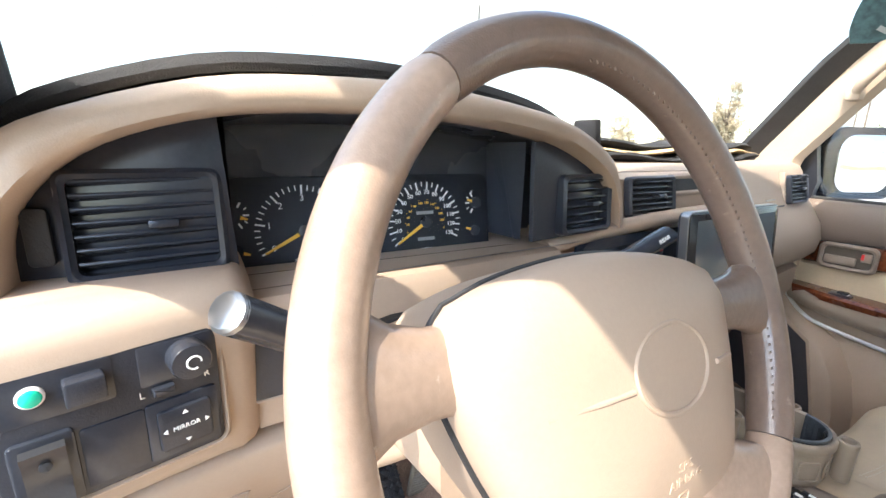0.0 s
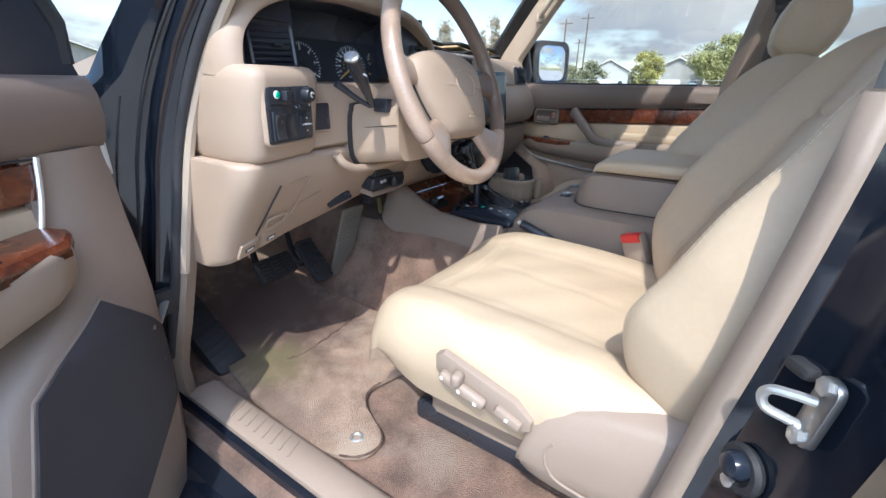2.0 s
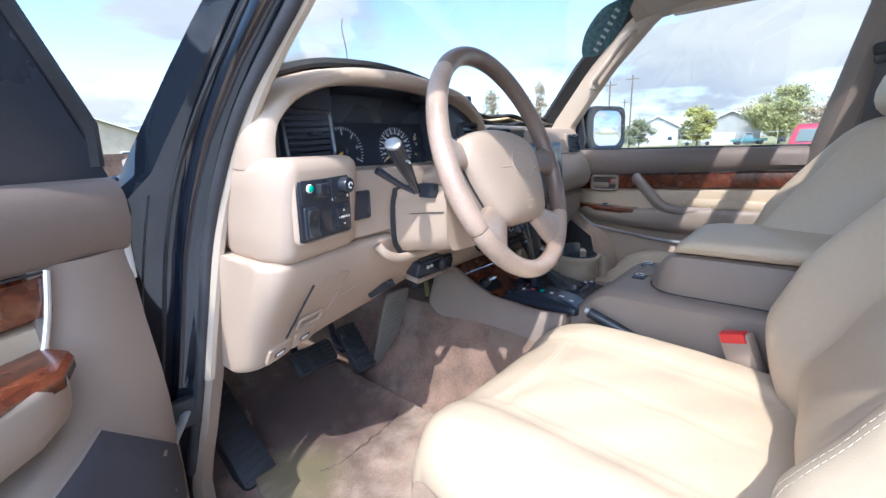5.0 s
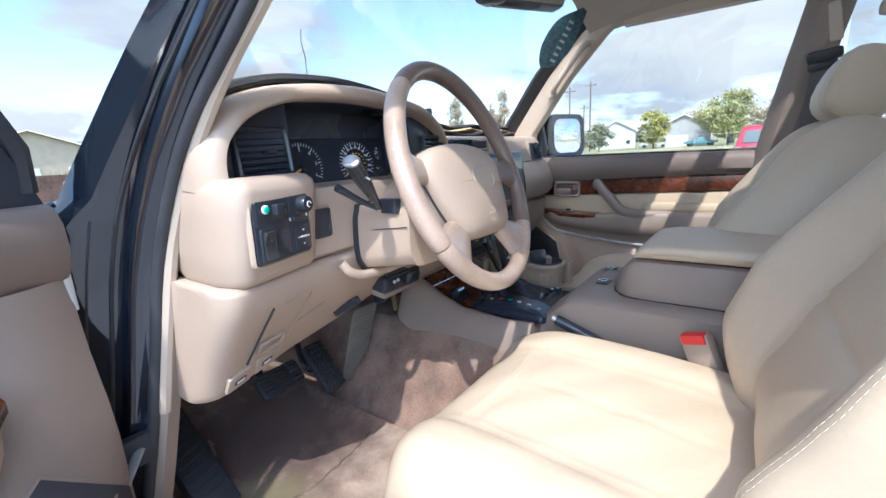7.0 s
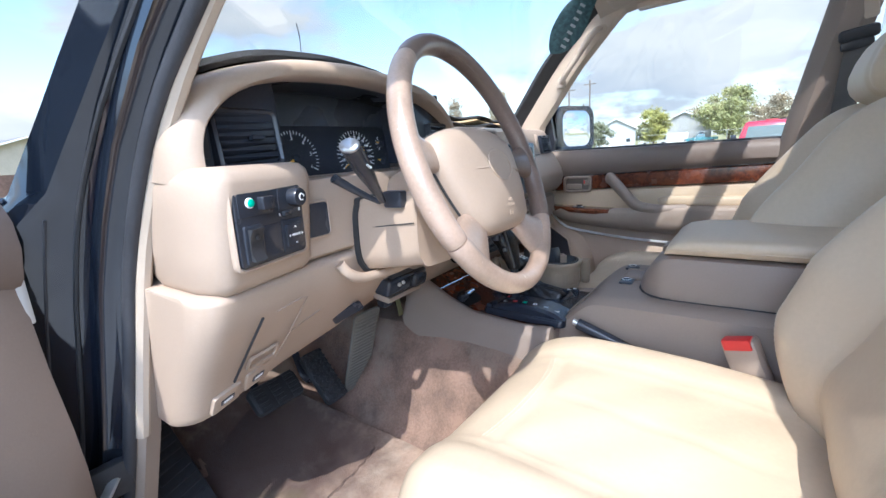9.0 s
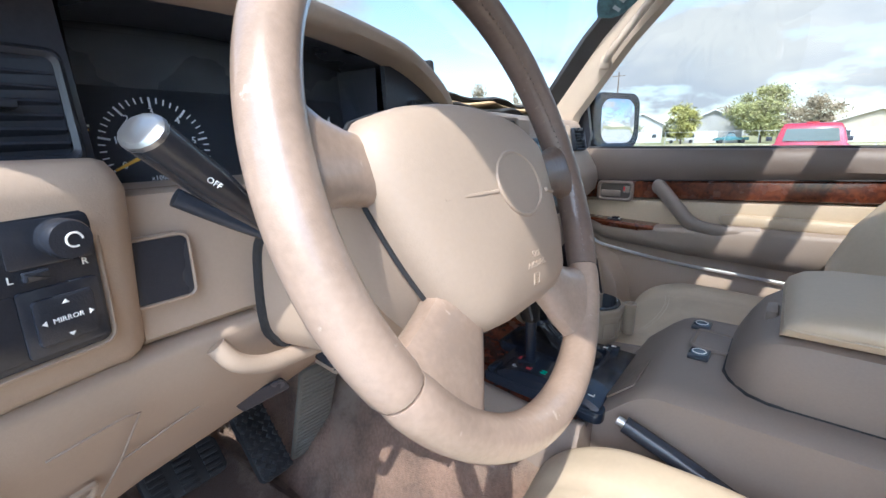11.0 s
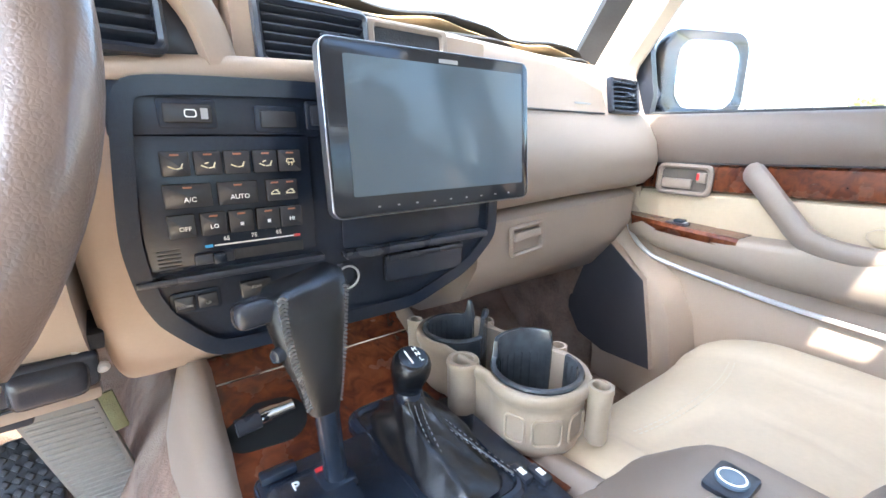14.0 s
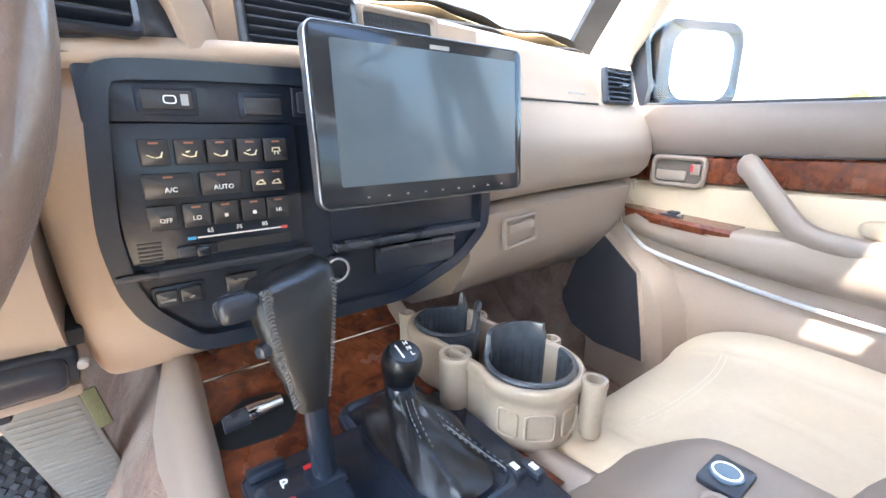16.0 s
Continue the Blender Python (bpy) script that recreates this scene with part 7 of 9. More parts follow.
for a, w in ((200, 0.022), (236, 0.030), (276, 0.026)):
    d = Vector((math.cos(radians(a)), math.sin(radians(a)), 0))
    m = axes(Vector((NEAR[0], NEAR[1], 1.012)) + d * (NEAR[2] - 0.0005), (-d.y, d.x, 0), (0, 0, 1))
    bm = bmesh.new()
    frame_plate(bm, rrect(w, 0.030, 0.006), rrect(w - 0.005, 0.025, 0.004), m, 0.0022, 0.0008)
    part("moulding", bm, CUPTAN, cb)



# ---- doors ----
# A door is laid out by v (inwards from its panel), u (back along it from its chrome strip) and z.
def passenger_map(v, u, z):
    return Vector((0.770 - v, 0.385 - u, z))


def driver_map(v, u, z):
    return Vector((-0.964 - 0.883 * u + 0.469 * v, 0.303 - 0.469 * u - 0.883 * v, z + 0.007))


# taupe handle recess: the shade of its depth is painted as dark brown
CUPSHADE = plain("taupe_recess_shade", (0.10, 0.08, 0.066), 0.5)
BRIGHT = plain("bright_trim", (0.86, 0.86, 0.87), 0.28, 0.7)

# (height, how far out at the front, further back, at the rear edge, where the rear edge lies)
SPEAKER_PASSENGER = ((1.225, 0.012, 0.026, 0.012, -0.012), (1.12, 0.020, 0.034, 0.030, -0.008), (1.075, 0.026, 0.040, 0.036, 0.006), (1.045, 0.030, 0.40, 0.55, 0.035), (0.99, 0.034, 0.52, 0.90, 0.112), (0.92, 0.034, 0.56, 0.98, 0.150), (0.84, 0.034, 0.58, 1.03, 0.168), (0.78, 0.030, 0.55, 1.0, 0.17), (0.62, 0.02, 0.5, 0.6, 0.17))
SPEAKER_DRIVER = ((1.225, 0.012, 0.026, 0.020, -0.072), (1.12, 0.020, 0.034, 0.030, -0.066), (1.075, 0.026, 0.036, 0.040, -0.05), (1.045, 0.030, 0.40, 0.60, -0.01), (0.99, 0.034, 0.66, 1.02, 0.118), (0.92, 0.034, 0.74, 1.12, 0.146), (0.84, 0.034, 0.78, 1.12, 0.172), (0.70, 0.030, 0.7, 1.08, 0.212), (0.60, 0.02, 0.5, 0.9, 0.22))


def door(name, label, M, front, pod, switches4, c0=0.0, a0=-0.012):
    """One front door. M maps (v, u, z); front: where its panel begins; pod: how far the speaker stands out."""
    ob = thing(name, label, "door", tuple(M(0, 0.3, 0.62)), group="front doors")

    def frame_at(v, u, z, tip=0.0):
        o = M(v, u, z)
        x = (M(v, u + 0.01, z) - o).normalized()
        y = Vector((0, 0, 1)) + (M(v + 1, u, z) - o).normalized() * tip
        m = axes(o, x, y)
        inward = (M(v + 0.01, u, z) - o)
        if (m.to_3x3() @ Vector((0, 0, 1))).dot(inward) < 0:
            m = axes(o, -x, y)
        return m

    def strip(us, prof, back=-0.03):
        """A lofted length of the panel: prof(u) gives its (v, z) from top to bottom."""
        bm = bmesh.new()
        rows = []
        for u in us:
            p = prof(u)
            rows.append([M(v, u, z) for v, z in p] + [M(back, u, p[-1][1]), M(back, u, p[0][1])])
        loft(bm, rows, wrap=True, ends=True)
        return bm
    us = [front + (0.80 - front) * k / 20 for k in range(21)]
    rise = lambda u: 0.022 * max(0, u) / 0.55  # noqa: E731
    # shell
    bm = bmesh.new()
    rows = []
    for u in ((front - 0.045, front - 0.02, 0.2, 0.5, 0.82) if not switches4 else (front - 0.004, front + 0.02, 0.2, 0.5, 0.82)):
        rows.append([M(v, u, z) for v, z in ((-0.02, 1.312), (-0.02, 0.50), (-0.10, 0.50), (-0.135, 0.62), (-0.14, 0.9), (-0.125, 1.18), (-0.085, 1.31))])
    loft(bm, rows, wrap=True, ends=True)
    part("shell", bm, PAINT, ob, "glossy black door shell")
    part("upper_panel", strip(us, lambda u: [(0.000, 1.318), (0.010, 1.320), (0.020, 1.314), (0.028, 1.295), (0.030, 1.265), (0.022, 1.232 + rise(u)), (0.014, 1.222 + rise(u))]), DOORPAD, ob, "dark taupe padded upper door panel", angle=50)
    uw = [c0 + (0.78 - c0) * k / 12 for k in range(13)]
    part("wood_strip", strip(uw, lambda u: [(0.010, 1.219 + rise(u)), (0.017, 1.214 + rise(u)), (0.019, 1.19 + rise(u)), (0.017, 1.170 + rise(u)), (0.010, 1.165 + rise(u))]), WOOD, ob, "glossy burl wood strip")
    bm = bmesh.new()
    tube(bm, [M(0.019, u, 1.2205 + rise(u)) for u in uw], 0.0016, 6)
    part("dark_line", bm, RUBBER, ob)
    part("insert", strip(uw, lambda u: [(0.006, 1.163 + rise(u)), (0.013, 1.158 + rise(u)), (0.018, 1.13 + rise(u)), (0.012, 1.095)]), LEATHER, ob, "cream leather insert")
    # armrest
    lift, wide = (0.022, 0.032) if switches4 else (0.0, 0.0)
    bm = bmesh.new()
    rows = []
    for k in range(25):
        u = lerp(a0, 0.78, k / 24)
        t = min(1, max(0.0, (u - a0) / 0.05))
        w = 0.020 + (0.084 if switches4 else 0.052) * math.sin(t * math.pi / 2) + 0.012 * min(1, max(0, (u - 0.1) / 0.2))
        top = table(u, ((a0, 1.112), (0.23, 1.102), (0.32, 1.108), (0.42, 1.118), (0.78, 1.125))) + lift
        low = table(u, ((a0, 1.088), (a0 + 0.02, 1.062), (0.02, 1.040), (0.1, 1.022), (0.3, 1.000), (0.78, 0.985)) if switches4 else ((a0, 1.075), (0.1, 1.040), (0.3, 1.022), (0.78, 1.000)))
        rows.append([M(v, u, z) for v, z in ((-0.01, top - 0.002), (w - 0.012, top), (w - 0.003, top - 0.004), (w, top - 0.014), (w - 0.003, lerp(top, low, 0.5)), (w * 0.86, lerp(top, low, 0.75)), (w * 0.62, lerp(top, low, 0.92)), (0.018, low), (-0.01, low))])
    loft(bm, rows, wrap=True, ends=True)
    arm = part("armrest", bm, TAUPE, ob, "taupe armrest", angle=50)
    bm = bmesh.new()
    rows = []
    for u, w, z in ((a0 + 0.004, 0.030, 1.1135), (a0 + 0.042, 0.066, 1.1125), (0.12, 0.074, 1.108), (0.235, 0.078, 1.1035)):
        w, z = w + wide, z + lift
        rows.append([M(0.012, u, z), M(w - 0.006, u, z), M(w + 0.001, u, z - 0.006), M(w + 0.001, u, z - 0.014)])
    slab(bm, rows, (0, 0, -0.004))
    sp = part("switch_plate", bm, WOOD, arm, "burl wood switch plate")
    n = 4 if switches4 else 1
    for k in range(n):
        uu = 0.075 + 0.045 * k if switches4 else 0.115
        m = axes(M(0.045 + wide / 2, uu, 1.1125 + lift - 0.038 * uu), (M(0, uu + 0.1, 0) - M(0, uu, 0)), (M(0.1, uu, 0) - M(0, uu, 0)))
        if (m.to_3x3() @ Vector((0, 0, 1))).z < 0:
            m = m @ pose(0, 0, 0, 180, 0, 0)
        bm = bmesh.new()
        plate(bm, rrect(0.040, 0.026 + wide * 0.6, 0.003), m, 0.003, 0.001)
        b = part("window_switch", bm, BLACK, sp, "black window switch")
        bm = bmesh.new()
        rbox(bm, m @ Vector((0.004, 0, 0.006)), (0.020, 0.016, 0.006), 0.002, m.to_3x3().to_4x4())
        part("rocker", bm, SATIN, b)
        bm = bmesh.new()
        rbox(bm, m @ Vector((0.014, 0, 0.0032)), (0.003, 0.014, 0.0006), 0, m.to_3x3().to_4x4())
        part("mark", bm, WHITE, b)
    # lower panel and chrome line
    low_line = ((front, 1.05), (-0.002, 1.062), (0.03, 1.040), (0.10, 1.022), (0.30, 0.998), (0.55, 0.975), (0.80, 0.962))
    # driver's panel darker than the passenger's tan: shade painted into the colour
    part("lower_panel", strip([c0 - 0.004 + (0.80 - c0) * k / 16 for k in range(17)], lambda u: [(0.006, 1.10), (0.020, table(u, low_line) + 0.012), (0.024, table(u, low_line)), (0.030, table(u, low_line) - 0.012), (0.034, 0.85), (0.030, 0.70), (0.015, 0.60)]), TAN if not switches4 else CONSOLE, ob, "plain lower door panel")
    bm = bmesh.new()
    run = [M(0.041, 0.10, 1.022), M(0.039, 0.28, 0.998), M(0.039, 0.45, 0.988), M(0.039, 0.78, 0.972)]
    run = ([M(0.026, 0.0, 1.060), M(0.034, 0.05, 1.036)] if switches4 else [M(0.036, -0.002, 1.135), M(0.040, 0.006, 1.095), M(0.044, 0.022, 1.068), M(0.046, 0.055, 1.040)]) + run
    tube(bm, smooth_line(run, 6), 0.0045, 8)
    if switches4:
        tube(bm, smooth_line([M(0.020, c0 - 0.002, 1.222), M(0.022, c0 + 0.010, 1.17), M(0.022, c0 + 0.028, 1.115)], 4), 0.0036, 8)
    part("chrome_strip", bm, BRIGHT, ob, "thin chrome strip")
    # front panel with the speaker
    f = front
    bm = bmesh.new()
    rows = []
    speaker = SPEAKER_DRIVER if switches4 else SPEAKER_PASSENGER
    for z, a, b, c, bk in speaker:
        b, c = (b * pod if b > 0.1 else b), (c * pod if c > 0.1 else c)
        rows.append([M(-0.03, f - 0.01, z), M(a, f, z), M(b, f + 0.06, z), M(c, bk - 0.02, z), M(c - 0.006, bk, z), M(0.016, bk + 0.022, z), M(-0.03, bk + 0.022, z)])
    loft(bm, rows, wrap=True, ends=True)
    # again a darker driver's side, shade put into the material
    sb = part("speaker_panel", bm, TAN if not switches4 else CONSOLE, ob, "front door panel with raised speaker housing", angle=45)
    bm = bmesh.new()
    if switches4:
        corners = [(-0.052, 1.034, 0.66), (-0.012, 1.020, 0.79), (0.055, 1.002, 0.97), (0.100, 0.986, 1.06), (0.110, 0.965, 1.08), (0.130, 0.92, 1.12), (0.156, 0.84, 1.12), (0.196, 0.70, 1.12), (0.0, 0.705, 1.0), (-0.092, 0.785, 0.76), (f + 0.020, 0.85, 0.52), (f + 0.012, 0.885, 0.49), (f + 0.016, 0.93, 0.50)]
    else:
        corners = [(-0.012, 1.052, 0.66), (0.094, 0.992, 0.93), (0.128, 0.86, 1.04), (0.138, 0.812, 1.06), (0.02, 0.800, 0.94), (-0.06, 0.812, 0.78), (f + 0.012, 0.855, 0.60), (f + 0.006, 0.90, 0.55), (f + 0.020, 0.945, 0.55)]
    def swell(u, z):
        """How far the speaker panel stands out at a place."""
        for (z1, *p), (z0, *q) in zip(speaker, speaker[1:]):
            if z0 <= z <= z1:
                t = (z1 - z) / (z1 - z0)
                a1, b1, c1, k1 = [lerp(m, n, t) for m, n in zip([p[0]] + [e * pod if e > 0.1 else e for e in p[1:3]] + [p[3]], [q[0]] + [e * pod if e > 0.1 else e for e in q[1:3]] + [q[3]])]
                return table(u, ((f, a1), (f + 0.06, b1), (max(k1 - 0.02, f + 0.061), c1), (k1 + 0.02, c1 - 0.004)))
        return 0.02
    outline = []
    for (u0, z0, _), (u1, z1, _) in zip(corners, corners[1:] + corners[:1]):
        outline += [(lerp(u0, u1, k / 6), lerp(z0, z1, k / 6)) for k in range(6)]
    flat = [M(k * pod + 0.004, u, z) for u, z, k in corners]
    mu, mz = sum(p[0] for p in outline) / len(outline), sum(p[1] for p in outline) / len(outline)
    for name_, grow, lift, material_, note in (("speaker_rim", 1.0, 0.0022, TAN if not switches4 else CONSOLE, ""), ("speaker_cloth", 0.972, 0.0042, CLOTH, "dark speaker cloth")):
        bm = bmesh.new()
        rows = []
        for k, up in ((1.0, -0.02), (1.0, 0.6), (0.992, 1.0), (0.8, 1.0), (0.6, 1.0), (0.4, 1.0), (0.2, 1.0), (0.02, 1.0)):
            ring = [(mu + (u - mu) * k * grow, mz + (z - mz) * k * grow) for u, z in outline]
            rows.append([M(swell(u, z) + (lift * up if up > 0 else up), u, z) for u, z in ring])
        if not switches4:
            mid, out_ = sum(flat, Vector()) / len(flat), M(0.001, 0, 0) - M(0, 0, 0)
            ring = [mid + (q - mid) * (1.0 if name_ == "speaker_rim" else 0.985) for q in flat]
            rows = [[q - out_ * 20 for q in ring], [q + out_ * (4 if name_ == "speaker_rim" else 5) for q in ring]]
        loft(bm, rows, wrap=True, ends=True)
        part(name_, bm, material_, sb, note, angle=50)
    # inner handle
    hm = frame_at(0.021, 0.104 if not switches4 else 0.090, 1.193)
    bm = bmesh.new()
    frame_plate(bm, rrect(0.108, 0.062, 0.014), rrect(0.090, 0.044, 0.010), hm, 0.010, 0.004)
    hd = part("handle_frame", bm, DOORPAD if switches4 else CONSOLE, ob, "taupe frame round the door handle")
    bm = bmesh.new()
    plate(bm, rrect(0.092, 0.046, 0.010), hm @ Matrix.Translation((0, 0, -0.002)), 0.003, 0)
    part("handle_cup", bm, CUPSHADE, hd, "flat plate behind the handle, the recess's shade in its dark colour")
    sgn = 1 if (hm.to_3x3() @ Vector((1, 0, 0))).dot(M(0, 1, 0) - M(0, 0, 0)) > 0 else -1
    bm = bmesh.new()
    rbox(bm, hm @ Vector((-0.012 * sgn, -0.008, 0.005)), (0.060, 0.020, 0.008), 0.004, hm.to_3x3().to_4x4())
    part("release", bm, CONSOLE, hd, "door release lever")
    bm = bmesh.new()
    rbox(bm, hm @ Vector((0.034 * sgn, 0.006, 0.004)), (0.018, 0.020, 0.008), 0.002, hm.to_3x3().to_4x4())
    lk = part("lock_slider", bm, CONSOLE, hd)
    bm = bmesh.new()
    rbox(bm, hm @ Vector((0.028 * sgn, 0.008, 0.0082)), (0.005, 0.013, 0.0012), 0, hm.to_3x3().to_4x4())
    part("red_mark", bm, RED, lk, "red unlocked mark")
    # grab handle, pad
    if not switches4:
        bm = bmesh.new()
        tube(bm, smooth_line([M(0.016, 0.220, 1.210), M(0.050, 0.233, 1.214), M(0.064, 0.250, 1.202), M(0.068, 0.288, 1.160), M(0.072, 0.330, 1.120), M(0.070, 0.39, 1.106), M(0.06, 0.48, 1.106)], 6), [0.0165 if k > 3 else 0.014 for k in range(37)], 12, flat=1.3)
        part("grab_handle", bm, CONSOLE, ob, "slanting taupe grab handle")
        bm = bmesh.new()
        rows = []
        for u, k in ((0.385, 0.3), (0.395, 0.75), (0.42, 1.0), (0.60, 1.0), (0.76, 1.0)):
            rows.append([M(0.012 + 0.030 * k * (0.5 + 0.5 * math.copysign(abs(math.cos(a)) ** 0.6, math.cos(a))), u, 1.133 + 0.016 * k * math.copysign(abs(math.sin(a)) ** 0.6, math.sin(a))) for a in [2 * math.pi * j / 16 for j in range(16)]])
        loft(bm, rows, wrap=True, ends=True)
        part("elbow_pad", bm, LEATHER, ob, "cream padded elbow rest", angle=60)
    # window seal
    bm = bmesh.new()
    tube(bm, [M(-0.008, u, 1.321) for u in (front, 0.2, 0.78)], 0.005, 8)
    part("window_seal", bm, RUBBER, ob)
    return ob


pd = door("front_door", "closed passenger door with burl wood strip and cream insert", passenger_map, -0.12, 0.105, False)
dd = door("front_door", "open driver's door with burl wood armrest and dark speaker cloth", driver_map, -0.175, 0.108, True, -0.065, -0.048)


def window_frame(M, ob, front_u, sail, top=1.765, lean=0.105, top_u=0.25, rear_u=0.735, rear_top=0.80, thick=0.008):
    """The glass over a door with its dark frame, and the corner piece by the mirror."""
    v = lambda z: -0.006 + lean * (z - 1.32) / 0.45  # noqa: E731
    pts = [(front_u, 1.335), (front_u, 1.385), (lerp(front_u, top_u, 0.45), 1.56), (lerp(front_u, top_u, 0.8), 1.70), (top_u, 1.748), (top_u + 0.10, top), (rear_top, top - 0.01), (rear_u, 1.33)]
    bm = bmesh.new()
    tube(bm, [M(v(z), u, z) for u, z in pts], thick, 8, flat=1.0)
    part("window_frame", bm, RUBBER, ob, "thin black window frame")
    bm = bmesh.new()
    a = [M(v(z) - 0.010, u, z) for u, z in pts]
    b = [p + (M(-0.004, 0, 0) - M(0, 0, 0)) for p in a]
    loft(bm, [a, b], wrap=True, ends=True)
    g = part("window_glass", bm, GLASS, ob, "clear side window")
    g.visible_shadow = False
    if sail:
        bm = bmesh.new()
        c = [M(v(z) + 0.006, u, z) for u, z in ((front_u - 0.03, 1.318), (front_u + sail, 1.318), (front_u + sail + 0.01, 1.36), (front_u + sail * 0.96, 1.49), (front_u + sail * 0.55, 1.43), (front_u - 0.02, 1.35))]
        loft(bm, [c, [p + (M(-0.02, 0, 0) - M(0, 0, 0)) for p in c]], wrap=True, ends=True)
        part("corner_cover", bm, BLACK, ob, "black triangular corner cover")


window_frame(passenger_map, pd, -0.055, 0.055)
window_frame(driver_map, dd, -0.165, 0, lean=0.03, top_u=0.05, thick=0.014)
bm = bmesh.new()
edge = [driver_map(0.004 + 0.03 * (z - 1.32) / 0.45, u, z) for u, z in ((-0.178, 1.318), (0.030, 1.318), (0.030, 1.70), (-0.012, 1.655), (-0.070, 1.53), (-0.118, 1.44), (-0.166, 1.345))]
loft(bm, [edge, [p + (driver_map(-0.02, 0, 0) - driver_map(0, 0, 0)) for p in edge]], wrap=True, ends=True)
part("corner_cover", bm, BLACK, dd, "black triangular corner cover")
bm = bmesh.new()
rbox(bm, driver_map(0.006, -0.175, 1.215), (0.018, 0.012, 0.075), 0.003, pose(0, 0, 0, 0, 0, -62))
part("edge_clip", bm, plain("grey_tape", (0.55, 0.55, 0.52), 0.5), dd, "pale clip on the front edge of the panel")

# ---- door mirror of the passenger side ----
mir = thing("door_mirror", "black passenger door mirror with reflecting glass", "mirror", (0.89, 0.36, 1.32))
MM = axes((0.890, 0.340, 1.405), (0.174, -0.072, 0), (0, 0.03, 1))
bm = bmesh.new()
rows = []
for z, k in ((-0.075, 0.55), (-0.065, 0.78), (-0.045, 0.92), (-0.015, 1.0), (0.004, 1.0), (0.006, 0.97)):
    rows.append([MM @ Vector((x * k, y * k, z)) for x, y in rrect(0.218, 0.176, 0.04, 6)])
rows.append([MM @ Vector((x + 0.008, y, 0.000)) for x, y in rrect(0.160, 0.142, 0.041, 6)])
loft(bm, rows, wrap=True, ends=True)
part("housing", bm, PAINT, mir)
bm = bmesh.new()
plate(bm, rrect(0.158, 0.140, 0.040, 8), MM @ Matrix.Translation((0.008, 0, -0.001)), 0.003, 0.0005)
part("glass", bm, MIRROR, mir, "mirror glass")
bm = bmesh.new()
tube(bm, [(0.775, 0.41, 1.36), (0.82, 0.40, 1.365), (0.86, 0.385, 1.37)], [0.035, 0.03, 0.028], 12, flat=0.7)
part("arm", bm, BLACK, mir)

# ---- inside mirror with a hanging pennant ----
rv = thing("rear_view_mirror", "black inside mirror below the roof", "mirror", (0.0, 0.10, 1.66))
RV = axes((-0.005, 0.090, 1.692), (1, -0.25, 0.10), (0, 0.1, 1))
bm = bmesh.new()
plate(bm, rrect(0.25, 0.066, 0.028, 6), RV @ Matrix.Translation((0, 0, -0.022)), 0.026, 0.008)
part("housing", bm, BLACK, rv)
bm = bmesh.new()
plate(bm, rrect(0.236, 0.052, 0.024, 6), RV @ Matrix.Translation((0, 0, 0.0035)), 0.0015, 0)
part("glass", bm, MIRROR, rv)
bm = bmesh.new()
tube(bm, [(-0.01, 0.105, 1.70), (0.0, 0.13, 1.76), (0.0, 0.12, 1.83)], 0.010, 10)
part("stem", bm, BLACK, rv)
bm = bmesh.new()
rbox(bm, (-0.150, 0.105, 1.652), (0.05, 0.05, 0.032), 0.010)
part("sensor", bm, BLACK, rv)
bm = bmesh.new()
PM = axes((0.448, 0.195, 1.690), (0.48, -0.35, 0.82), (-0.39, 0.74, 0.51))
leaf = smooth_line([(-0.112, 0.008, 0), (-0.085, -0.026, 0), (-0.02, -0.044, 0), (0.05, -0.036, 0), (0.118, -0.022, 0), (0.085, 0.012, 0), (0.035, 0.040, 0), (-0.04, 0.042, 0), (-0.09, 0.026, 0), (-0.112, 0.008, 0)], 4)[:-1]
plate(bm, [(p.x, p.y) for p in leaf], PM, 0.002, 0.0)
pen = solo("hanging_pennant", bm, mat("teal_pennant", (0.045, 0.095, 0.10), 0.5, var=0.5, scale=90, grain=300, bump=0.1), "dark teal pennant with pale print hanging by the mirror", "pennant")
bm = bmesh.new()
tube(bm, [PM @ Vector((0.112, -0.02, 0.001)), (0.30, 0.13, 1.80), (0.02, 0.10, 1.73)], 0.0012, 5)
part("cord", bm, RUBBER, pen)
for k in range(7):
    bm = bmesh.new()
    rbox(bm, PM @ Vector((-0.075 + 0.022 * k, -0.014 + 0.002 * k, 0.0024)), (0.008, 0.016, 0.0006), 0, PM.to_3x3().to_4x4())
    part("print_bar", bm, GREY_PRINT, pen)
# sun visor
bm = bmesh.new()
rbox(bm, (0.405, 0.030, 1.788), (0.40, 0.19, 0.022), 0.010, pose(0, 0, 0, -16, 6, 0), 3)
solo("sun_visor", bm, HEADLINER, "tan sun visor folded up against the roof", "sun visor")
# grips and belt
def grip(pts, r, label):
    bm = bmesh.new()
    tube(bm, smooth_line(pts, 6), r, 12)
    for p in (pts[0], pts[-1]):
        rbox(bm, p, (0.03, 0.03, 0.034), 0.009)
    return solo("grab_handle", bm, TRIM, label, "grab handle")


grip([(0.672, 0.312, 1.555), (0.640, 0.290, 1.575), (0.628, 0.238, 1.633), (0.622, 0.185, 1.690), (0.655, 0.165, 1.705)], 0.010, "tan grab handle on the windscreen post")
grip([(0.650, -0.56, 1.655), (0.615, -0.60, 1.645), (0.612, -0.75, 1.650), (0.612, -0.86, 1.655), (0.650, -0.90, 1.665)], 0.010, "tan grab handle over the rear door")
belt = thing("seat_belt", "grey seat belt with its height adjuster on the middle post", "seat belt", (0.67, -0.45, 0.80))
bm = bmesh.new()
